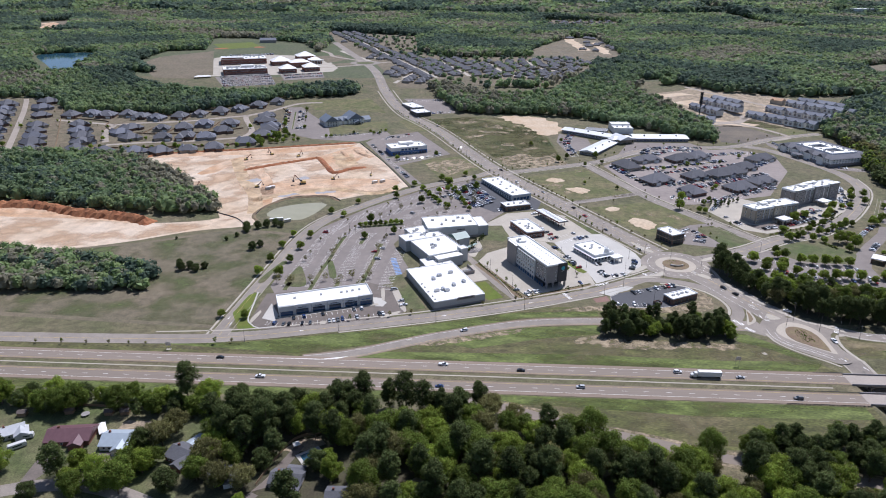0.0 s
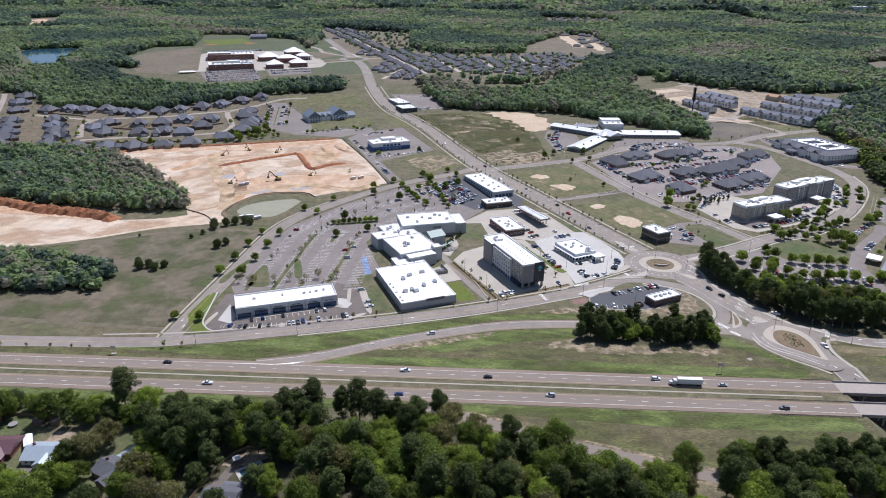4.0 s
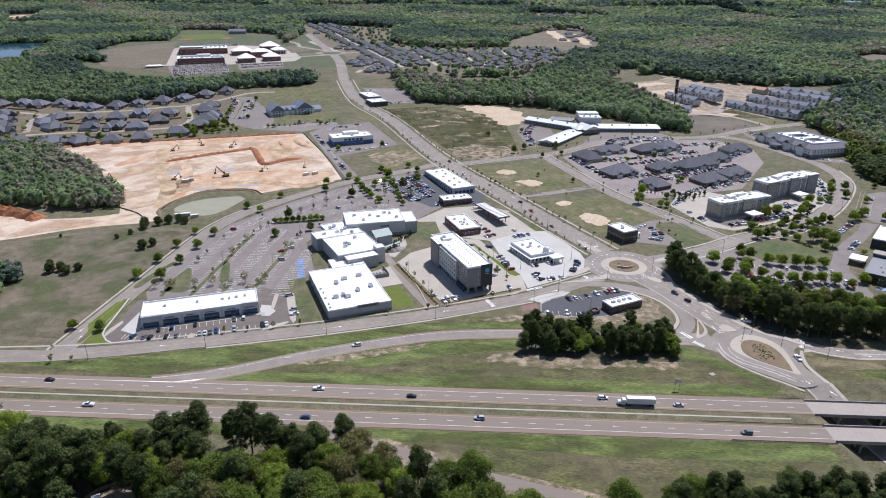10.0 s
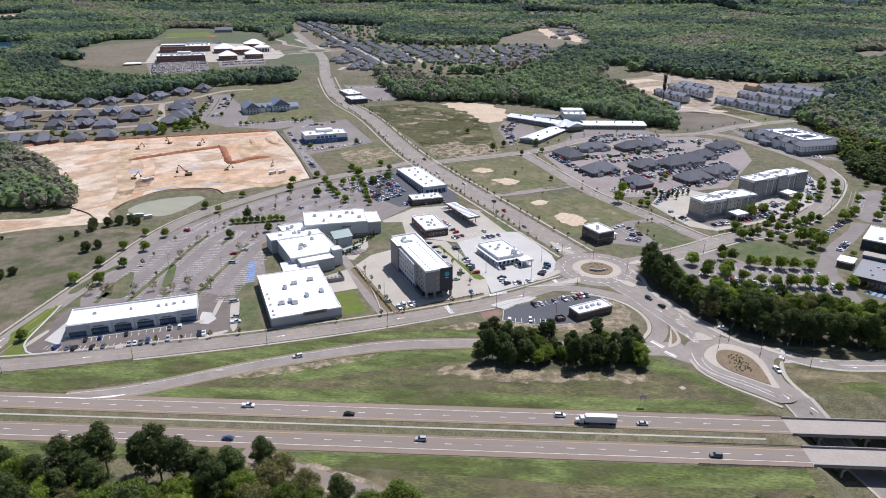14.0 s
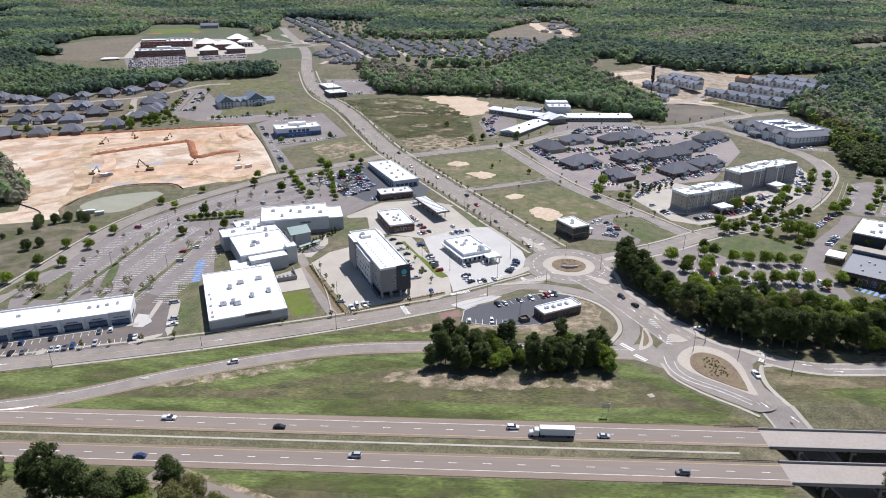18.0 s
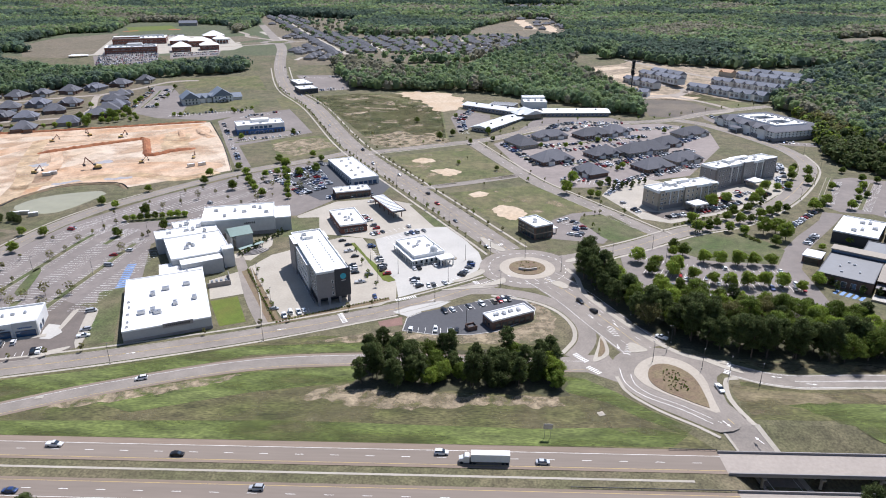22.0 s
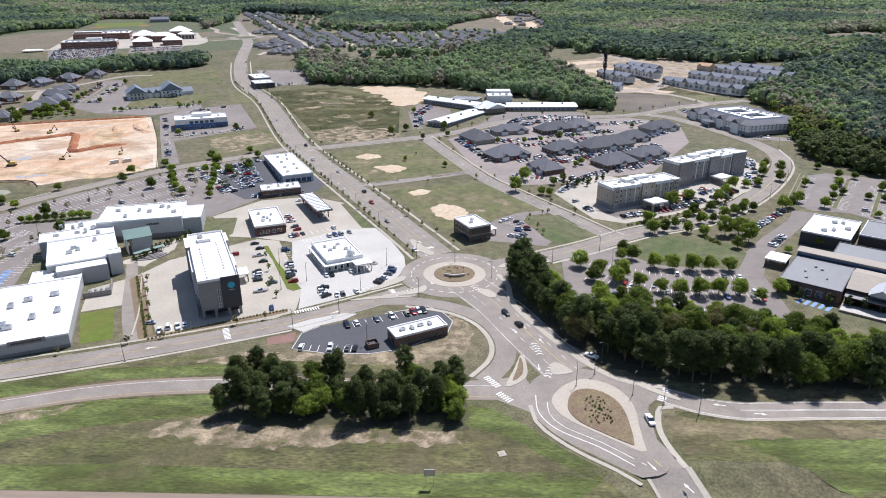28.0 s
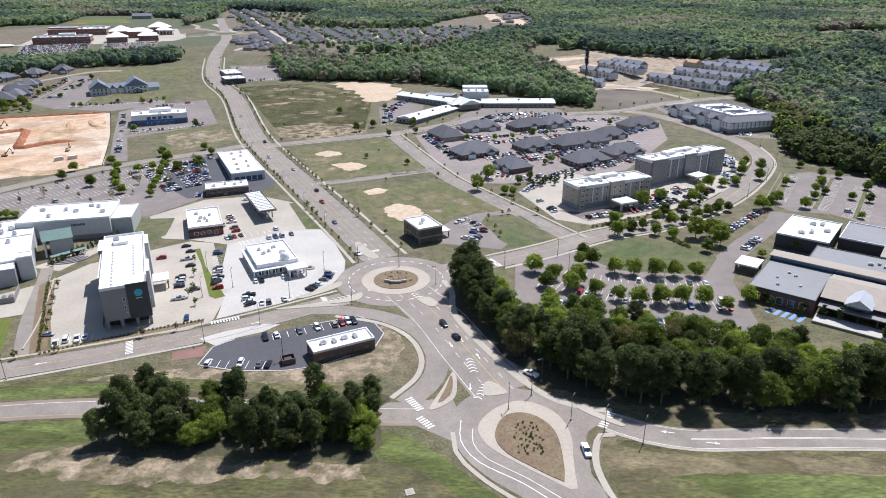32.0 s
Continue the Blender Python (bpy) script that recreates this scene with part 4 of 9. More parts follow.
sheet("ground_lot_strip", M["turf"], [[(53.5, 525), (64, 506), (80.5, 471), (84, 468.5), (87.5, 471), (67, 503.5), (56, 526)]], 0.12, 0, 0.1, label="narrow bright grass strip between the lots")
sheet("ground_mall_lawn", M["turf"], [[(-151, 364), (-141, 367.5), (-150, 379), (-156, 420), (-161, 415), (-163, 387)]], 0.065, 0, label="green lawn beside the mall drive")
strip("trim_mall_kerb", M["pale_concrete"], [([(-128, 371), (-139, 367.5), (-146, 373), (-150, 380), (-153, 400), (-156, 420)], 0.5, -0.5)], 0.16, 3, skirt=0.12, label="pale kerb round the mall drive")
sheet("pavement_mall_apron", M["pale_concrete"], [[(-141, 381), (-141, 403), (-131, 386), (-131.5, 377)], [(-71, 411), (-72, 417), (-66, 416), (-61, 409), (-63, 403), (-68, 403)]], 0.075, 0, label="pale concrete aprons of the mall")
sheet("ground_mall_slope", M["lawn"], [[(-62, 447), (-56, 449), (-35, 402), (-42, 397)]], 0.08, 0, label="dry grass slope beside the store")
sheet("ground_school_lawn", M["dry_field"], [[(-724, 1440), (-748, 1560), (-670, 1670), (-600, 1490), (-535, 1320), (-632, 1286)]], 0.07, label="dry sports field of the school")
sheet("pavement_school_court", M["concrete"], [[(-530, 1290), (-590, 1450), (-620, 1560), (-560, 1640), (-370, 1600), (-300, 1420), (-300, 1370), (-420, 1310)], [(-244, 1500), (-360, 1720), (-350, 1725), (-236, 1520)]], 0.045, label="pale paving round the school")
lines = bmesh.new()
green = bmesh.new()
kerbs = bmesh.new()
ROW_SPOTS = []      # x, y, heading of parking bays


def bays(pts, off, width=5.2, step=2.75, both=True, mark=True, lo=0, hi=1e9, spots=True):
    """Parking bays square to a line."""
    line = spline(pts, step)
    sd = sides(line)
    acc = 0
    for i in range(len(line) - 1):
        acc += (line[i + 1] - line[i]).length
        if not lo <= acc <= hi:
            continue
        p, s = line[i] + sd[i] * off, sd[i]
        d = Vector((s.y, -s.x, 0))
        for sg in ((1, -1) if both else (1,)):
            a, b = p, p + s * (sg * width)
            q = [a - d * 0.09, a + d * 0.09, b + d * 0.09, b - d * 0.09]
            if mark:
                lines.faces.new([lines.verts.new((w.x, w.y, H(w.x, w.y) + 0.085)) for w in (q if sg > 0 else q[::-1])])
            if spots:
                m = p + s * (sg * width * 0.5) + d * (step * 0.5)
                ROW_SPOTS.append((m.x, m.y, math.degrees(math.atan2(s.y, s.x)) + (0 if sg > 0 else 180)))


def spots_of(f, *a, **k):
    n = len(ROW_SPOTS)
    f(*a, **k)
    r = ROW_SPOTS[n:]
    return r


ARC = [(-157, 425), (-155, 480), (-148, 556), (-112, 618), (-62, 675), (-12, 712)]
MAIN = []
for k, (lo, hi) in enumerate(((8, 330), (8, 320), (8, 150), (8, 118), (8, 92))):
    off = -(19 + 18 * k)
    MAIN += spots_of(bays, ARC, off, lo=lo, hi=hi)
for k in (2, 3, 4):
    MAIN += spots_of(bays, ARC, -(19 + 18 * k), lo=205 - 8 * k, hi=300 - 12 * k)
for off, a, b in ((-37, 0, 120), (-73, 0, 105), (-19, 0, 18), (-55, 100, 128), (-55, 0, 20)):
    ln = [p for p in spline(ARC, 3.0)]
    acc, seg = 0, []
    for i in range(len(ln) - 1):
        acc += (ln[i + 1] - ln[i]).length
        if a <= acc <= b:
            seg.append((ln[i].x, ln[i].y))
    ribbon(green, seg, off + 1.6, off - 1.6, 0.17, 4)
    ribbon(kerbs, seg, off + 1.8, off - 1.8, 0.15, 4, skirt=0.12)
for isl in ([(-157, 437), (-154, 466), (-149, 472), (-154, 477), (-162, 441)], [(-141, 435), (-139, 468), (-136, 467), (-125, 434)], [(-110, 449), (-118, 479), (-114, 479), (-105, 450)]):
    patch(green, isl, 0.17, 0.15, 2)
patch(green, [(-108, 566), (-70, 574), (-66, 568), (-104, 558)], 0.12)
BLUE = bmesh.new()
for i in range(12):
    x, y = -69 + i * 0.75, 488 - i * 2.7
    prism(BLUE, [(x, y), (x + 4.6, y + 1.4), (x + 5.1, y - 0.2), (x + 0.5, y - 1.6)], 0.07, 0.085)
for i in range(5):
    x, y = 319 + i * 2.2, 466 - i * 2.0
    prism(BLUE, [(x, y), (x - 4.4, y - 4.2), (x - 3.2, y - 5.4), (x + 1.2, y - 1.2)], 0.07, 0.085)
tagged(mesh_ob("trim_accessible_bays", BLUE, M["paint_blue"]), "blue painted accessible bays", kind="structure")
STRIP = spots_of(bays, [(-136, 371), (-118, 371), (-90, 378), (-60, 389)], 0.5, both=False) + spots_of(bays, [(-122, 385), (-76, 403)], -1.0, both=False, width=-5.2) + spots_of(bays, [(-62, 432), (-50, 402)], 0.0, both=False)
for ring in ([(-146, 374), (-144, 390), (-145.5, 392), (-148, 380)], [(-66, 433), (-68, 431), (-65, 413), (-63, 412)], [(-100, 374), (-97, 375), (-98, 380), (-101, 379)], [(-50, 400), (-46, 398), (-56, 432), (-60, 430)], [(-62, 386), (-52, 392), (-50, 397), (-60, 391)]):
    patch(kerbs, ring, 0.15, 0.12, 2)
HOTEL = spots_of(bays, [(40, 428), (52, 433)], 0.5, both=False) + spots_of(bays, [(84, 478), (68, 524)], -0.5, both=False, width=5.0) + spots_of(bays, [(76, 456), (60, 500)], 0.5, both=False, mark=False)
GAS = spots_of(bays, [(50, 546), (62, 552)], 8.0, both=False) + spots_of(bays, [(66, 536), (90, 552)], 1.5, both=False) + spots_of(bays, [(52, 578), (66, 548)], -1, both=False, mark=False)
DINER = spots_of(bays, [(93, 474), (100, 460), (120, 468), (130, 486), (133, 500)], 1.0, both=False) + spots_of(bays, [(74, 534), (98, 548)], -3, both=False) + spots_of(bays, [(92, 488), (118, 500)], -6, both=False, mark=False)
SMALL = spots_of(bays, [(99, 413.5), (122, 413.5)], 0.0, both=False) + spots_of(bays, [(113, 437.2), (146, 452)], -0.4, both=False, width=-5)
BANK = spots_of(bays, [(193, 541), (199, 556), (190, 570)], -0.5, both=True)
INN = spots_of(bays, [(230, 622), (258, 664)], -2, both=False) + spots_of(bays, [(262, 572), (300, 588), (352, 622)], 2.0, both=False) + spots_of(bays, [(290, 592), (340, 632)], 3.0, both=True) + spots_of(bays, [(366, 640), (388, 706)], -1.0, both=True) + spots_of(bays, [(252, 586), (242, 612)], 4, both=False)
TREELOT = spots_of(bays, [(226, 489), (262, 472), (302, 467)], 0, both=True) + spots_of(bays, [(230, 508), (258, 496), (300, 491)], 0, both=False, width=-5.2) + spots_of(bays, [(226, 467), (256, 452), (300, 444)], 0, both=True)
PLAZA = spots_of(bays, [(330, 549), (368, 588)], 0, both=False) + spots_of(bays, [(334, 529), (347, 545)], -1.5, both=False)
FARLOT = spots_of(bays, [(400, 595), (441, 655)], 1.8, both=False) + spots_of(bays, [(400, 595), (441, 655)], -1.8, both=False, width=-5.2) + spots_of(bays, [(415, 579), (454, 637)], 1.8, both=False) + spots_of(bays, [(415, 579), (454, 637)], -1.8, both=False, width=-5.2) + spots_of(bays, [(436, 566), (476, 624)], 1.8, both=False) + spots_of(bays, [(436, 566), (476, 624)], -1.8, both=False, width=-5.2) + spots_of(bays, [(388, 606), (420, 658)], 0, both=False)
for seg in ([(400, 595), (441, 655)], [(415, 579), (454, 637)], [(436, 566), (476, 624)], [(380, 612), (414, 668)]):
    ribbon(green, seg, 1.3, -1.3, 0.17, 8)
    ribbon(kerbs, seg, 1.55, -1.55, 0.15, 8, skirt=0.12)
OFFICE = []
for a, b in (((160, 770), (186, 700)), ((196, 760), (300, 800)), ((204, 744), (320, 786)), ((206, 700), (300, 742)), ((224, 690), (330, 748)), ((180, 790), (230, 832)), ((250, 820), (350, 838)), ((240, 650), (320, 700)), ((320, 770), (352, 800)), ((200, 660), (232, 650))):
    OFFICE += spots_of(bays, [a, b], 0)
OFFICE += spots_of(bays, [(204, 812), (214, 846), (250, 862), (290, 862)], -4) + spots_of(bays, [(218, 826), (240, 846), (276, 850)], -6) + spots_of(bays, [(122, 810), (118, 870), (130, 920)], 0)
OFFICE += spots_of(bays, [(392, 890), (406, 800), (420, 778), (474, 764)], 0, both=False)
for seg in ([(-268, 930), (-292, 1040)], [(-210, 897), (-140, 923)], [(-100, 770), (-50, 800)], [(-112, 790), (-60, 822)], [(196, 760), (300, 800)], [(206, 700), (300, 742)], [(160, 770), (184, 704)], [(250, 820), (340, 836)]):
    ribbon(green, seg, 1.2, -1.2, 0.17, 8)
    ribbon(kerbs, seg, 1.5, -1.5, 0.15, 8, skirt=0.12)
CHURCH = spots_of(bays, [(-280, 930), (-306, 1050)], 0) + spots_of(bays, [(-258, 930), (-284, 1050)], 0) + spots_of(bays, [(-216, 888), (-136, 916)], 0) + spots_of(bays, [(-130, 880), (-92, 908)], 0) + spots_of(bays, [(-96, 775), (-44, 806)], 3) + spots_of(bays, [(-140, 850), (-78, 710)], -2, both=False) + spots_of(bays, [(-120, 1120), (-60, 1122)], 0) + spots_of(bays, [(-76, 1042), (-44, 1050)], 0)
STORE = spots_of(bays, [(-22, 660), (10, 622)], -6) + spots_of(bays, [(-10, 676), (18, 634)], -6) + spots_of(bays, [(2, 690), (22, 646)], -8) + spots_of(bays, [(22, 606), (56, 614)], 3, both=False) + spots_of(bays, [(-24, 668), (4, 700)], -2, both=False)
SCHOOL = []
for i in range(5):
    SCHOOL += spots_of(bays, [(-504 + i * 8, 1282 - i * 18), (-418 + i * 9, 1318 - i * 21)], 0)
SCHOOL += spots_of(bays, [(-385, 1308), (-318, 1344)], 0) + spots_of(bays, [(-376, 1282), (-308, 1310)], 0) + spots_of(bays, [(-590, 1590), (-500, 1626)], 0) + spots_of(bays, [(-600, 1606), (-505, 1644)], 0)
tagged(mesh_ob("trim_bay_lines", lines, M["paint_white"]), "worn white bay lines", kind="structure")
tagged(mesh_ob("ground_lot_islands", green, M["lawn"]), "grass islands of the lots", kind="structure")
tagged(mesh_ob("trim_lot_kerbs", kerbs, M["concrete"]), "concrete kerbs of the lots", kind="structure")

# ---- buildings ----
_cache = {}


def window_mesh(w, h, glass="glass", frame="parapet", fr=0.12):
    """A window that stands 3 cm proud of the wall: frame and recessed pane. Faces -y, its foot at z = 0."""
    key = (w, h, glass, frame)
    if key not in _cache:
        bm = bmesh.new()
        for b in ((-w / 2, w / 2, -0.08, 0.02, 0, fr), (-w / 2, w / 2, -0.08, 0.02, h - fr, h), (-w / 2, -w / 2 + fr, -0.08, 0.02, fr, h - fr), (w / 2 - fr, w / 2, -0.08, 0.02, fr, h - fr)):
            box(bm, *b, 0)
        box(bm, -w / 2 + fr, w / 2 - fr, -0.03, 0.02, fr, h - fr, 1)
        me = bpy.data.meshes.new("window")
        bm.to_mesh(me)
        bm.free()
        me.materials.append(M[frame]), me.materials.append(M[glass])
        _cache[key] = me
    return _cache[key]


def side_pose(w, d, side, u, z):
    """A place on a wall of a block: side 0 front, 1 right, 2 back, 3 left, u metres along it."""
    x, y, r = ((u, 0, 0), (w, u, 90), (w - u, d, 180), (0, d - u, 270))[side]
    return pose(x, y, z, 0, 0, r)


def windows(t, w, d, side, u0, u1, n, zs, ww, wh, glass="glass", frame="parapet", off=(0, 0)):
    me = window_mesh(ww, wh, glass, frame)
    for z in zs:
        for i in range(n):
            u = u0 + (u1 - u0) * (i + 0.5) / n
            share("window", me, t, Matrix.Translation((*off, 0)) @ side_pose(w, d, side, u, z))


def flat_block(t, w, d, h, wall, off=(0, 0), roof="roof_white", par=0.6, z0=0.0, th=0.35, cap="parapet"):
    """Walls, a recessed roof sheet and a parapet, at off."""
    x, y = off
    part("wall", boxes((x, x + w, y, y + d, z0 - 1.0 if z0 == 0 else z0, h)), M[wall], t)
    part("roof", boxes((x + th, x + w - th, y + th, y + d - th, h + 0.004, h + 0.06)), M[roof], t)
    part("parapet", boxes((x - 0.06, x + w + 0.06, y - 0.06, y + th, h - 0.25, h + par), (x - 0.06, x + w + 0.06, y + d - th, y + d + 0.06, h - 0.25, h + par),
                          (x - 0.06, x + th, y + th, y + d - th, h - 0.25, h + par), (x + w - th, x + w + 0.06, y + th, y + d - th, h - 0.25, h + par)), M[cap], t)


def units(t, spots, z, s=1.0):
    """Air handlers on a flat roof: casing, fan ring, curb."""
    key = ("unit", s)
    if key not in _cache:
        bm = boxes((-1.1 * s, 1.1 * s, -0.7 * s, 0.7 * s, 0.15, 1.15 * s), (-1.2 * s, 1.2 * s, -0.8 * s, 0.8 * s, 0, 0.16))
        bmesh.ops.create_cone(bm, segments=10, radius1=0.5 * s, radius2=0.45 * s, depth=0.2, cap_ends=True, matrix=Matrix.Translation((0.35 * s, 0, 1.15 * s + 0.1)))
        bmesh.ops.bevel(bm, geom=[e for e in bm.edges if e.calc_length() > 1.2 * s], offset=0.05, segments=1, affect="EDGES")
        me = bpy.data.meshes.new("rooftop_unit")
        bm.to_mesh(me)
        bm.free()
        me.materials.append(M["metal"])
        _cache[key] = me
    for i, (x, y) in enumerate(spots):
        share("rooftop_unit", _cache[key], t, pose(x, y, z, 0, 0, 90 * (i % 2)))


def hip(bm, x0, x1, y0, y1, z, rise, over=0.6, ridge=None):
    """A hip roof over a rectangle, with eaves 0.2 m thick."""
    x0, x1, y0, y1 = x0 - over, x1 + over, y0 - over, y1 + over
    w, d = x1 - x0, y1 - y0
    k = min(w, d) / 2 if ridge is None else ridge
    if w >= d:
        a, b = (x0 + k, (y0 + y1) / 2), (x1 - k, (y0 + y1) / 2)
    else:
        a, b = ((x0 + x1) / 2, y0 + k), ((x0 + x1) / 2, y1 - k)
    lo = [bm.verts.new((x, y, z - 0.2)) for x, y in ((x0, y0), (x1, y0), (x1, y1), (x0, y1))]
    c = [bm.verts.new((x, y, z)) for x, y in ((x0, y0), (x1, y0), (x1, y1), (x0, y1))]
    ra, rb = bm.verts.new((*a, z + rise)), bm.verts.new((*b, z + rise))
    bm.faces.new(lo[::-1])
    for i in range(4):
        bm.faces.new((lo[i], lo[(i + 1) % 4], c[(i + 1) % 4], c[i]))
    if w >= d:
        fs = ((c[0], c[1], rb, ra), (c[1], c[2], rb), (c[2], c[3], ra, rb), (c[3], c[0], ra))
    else:
        fs = ((c[0], c[1], ra), (c[1], c[2], rb, ra), (c[2], c[3], rb), (c[3], c[0], ra, rb))
    for f in fs:
        bm.faces.new(f)
    return bm


def gable(bm, x0, x1, y0, y1, z, rise, axis=0, over=0.4):
    """A gable roof; axis 0: ridge along x."""
    if axis == 0:
        y0, y1 = y0 - over, y1 + over
        p = [(y0, z - 0.15), (y1, z - 0.15), (y1, z), ((y0 + y1) / 2, z + rise), (y0, z)]
        a = [bm.verts.new((x0 - over, u, v)) for u, v in p]
        b = [bm.verts.new((x1 + over, u, v)) for u, v in p]
    else:
        x0, x1 = x0 - over, x1 + over
        p = [(x0, z - 0.15), (x1, z - 0.15), (x1, z), ((x0 + x1) / 2, z + rise), (x0, z)]
        a = [bm.verts.new((u, y1 + over, v)) for u, v in p]
        b = [bm.verts.new((u, y0 - over, v)) for u, v in p]
    n = 5
    for i in range(n):
        bm.faces.new((a[i], b[i], b[(i + 1) % n], a[(i + 1) % n]))
    bm.faces.new(a), bm.faces.new(b[::-1])
    bmesh.ops.recalc_face_normals(bm, faces=bm.faces[:])
    return bm


def loft(bm, secs):
    """Rings of (x, half width, z low, z high), joined along x, with softened upper corners."""
    rings = []
    for x, w, z0, z1 in secs:
        k = min(0.16, (z1 - z0) * 0.4)
        rings.append([bm.verts.new((x, y, z)) for y, z in ((-w, z0), (w, z0), (w, z1 - k), (w - k, z1), (-w + k, z1), (-w, z1 - k))])
    for a, b in zip(rings, rings[1:]):
        for i in range(6):
            j = (i + 1) % 6
            bm.faces.new((a[i], b[i], b[j], a[j]))
    bm.faces.new(rings[0]), bm.faces.new(rings[-1][::-1])
    bmesh.ops.recalc_face_normals(bm, faces=bm.faces[:])
    return bm


def bars(t, x0, x1, y, z, n, h, m, name="sign_bar"):
    """Lettering that cannot be read: a row of plain bars standing off the wall."""
    step = (x1 - x0) / n
    for i in range(n):
        part(name, boxes((x0 + i * step, x0 + i * step + step * 0.72, y - 0.12, y - 0.02, z, z + h * (1 if i % 3 else 0.8))), M[m], t)


def strip_mall():
    w, d, h = 64, 20, 6.2
    t = thing("strip_mall", -130, 384, 21.3, label="long white single-storey strip mall with dark shopfront glass", category="shop building")
    flat_block(t, w, d, h, "wall_white", par=0.9)
    for i, (u0, u1, up) in enumerate(((0, 10, 0.9), (54, 64, 1.3))):
        part("tower_wall", boxes((u0, u1, -0.7, 1.0, 0, h + up)), M["wall_lightgrey"], t)
    me = window_mesh(8.2, 3.2, "glass_blue", "metal_dark")
    for i in range(4):
        share("shopfront", me, t, pose(15.4 + 11.1 * i, -0.02, 0.15))
    share("shopfront", me, t, pose(5, -0.72, 0.15)), share("shopfront", me, t, pose(59, -0.72, 0.15))
    for i in range(5):
        part("pilaster", boxes((10.2 + 10.9 * i, 11.0 + 10.9 * i, -0.5, 0, 0, h)), M["wall_lightgrey"], t)
    for i in range(4):
        part("awning", boxes((11.4 + 11.1 * i, 19.4 + 11.1 * i, -1.3, -0.05, 3.5, 3.7)), M["metal_dark"], t)
        bars(t, 12.6 + 11.1 * i, 17.8 + 11.1 * i, 0, 4.4, 7, 0.6, "metal_dark")
    bars(t, 56, 62, -0.7, 4.4, 8, 0.6, "blue_panel")
    units(t, [(12, 12), (30, 12), (44, 11), (48, 11), (52, 11.5), (57, 12)], h + 0.06, 0.8)
    windows(t, w, d, 1, 2, 12, 2, (0.4,), 3.2, 2.8, "glass_blue", "metal_dark")
    part("walk", boxes((-1.5, w + 3, -3.5, -0.75, -0.9, 0.2)), M["concrete"], t)


strip_mall()


def big_box():
    w, d, h = 38, 60, 5.8
    t = thing("department_store", -27, 399.5, 24.5, label="large windowless grey store with a bright white roof", category="store")
    flat_block(t, w, d, h, "wall_grey", par=0.45)
    flat_block(t, 22, 15, h - 0.2, "wall_grey", (w - 22, d + 0.1), par=0.4)
    part("base_band", boxes((-0.08, w + 0.08, -0.08, d - 0.1, -0.5, 1.5)), M["wall_taupe"], t)
    part("sign_panel", boxes((17, 30, -0.3, -0.09, h - 1.3, h + 0.9)), M["wall_taupe"], t)
    bars(t, 18.2, 28.8, -0.3, h - 0.6, 12, 0.8, "metal_dark")
    units(t, [(8, 16), (13, 17), (15, 14), (23, 21), (29, 42), (13, 36), (19, 40), (32, 24)], h + 0.06, 1.5)
    units(t, [(2, 4), (2.2, 9), (2, 17), (2.4, 25), (2, 31), (30, 62), (26, 66)], h + 0.06, 0.6)
    for i in range(6):
        part("pilaster", boxes((-0.3, 0, 4 + 9 * i, 4.6 + 9 * i, 0, h)), M["wall_grey"], t)
    x = thing("service_yard", -11, 458, 24.5, label="screened service yard with pumps and steel frames", category="service yard")
    part("screen_wall", boxes((0, 12, 0, 0.3, 0, 2.6), (11.7, 12, 0.3, 14, 0, 2.6)), M["wall_taupe"], x)
    for i in range(4):
        part("pump", boxes((2 + 2.4 * i, 3.4 + 2.4 * i, 3, 6, 0, 1.6), (2.3 + 2.4 * i, 3.1 + 2.4 * i, 3.4, 5.4, 1.6, 2.1)), M["metal"], x)


big_box()


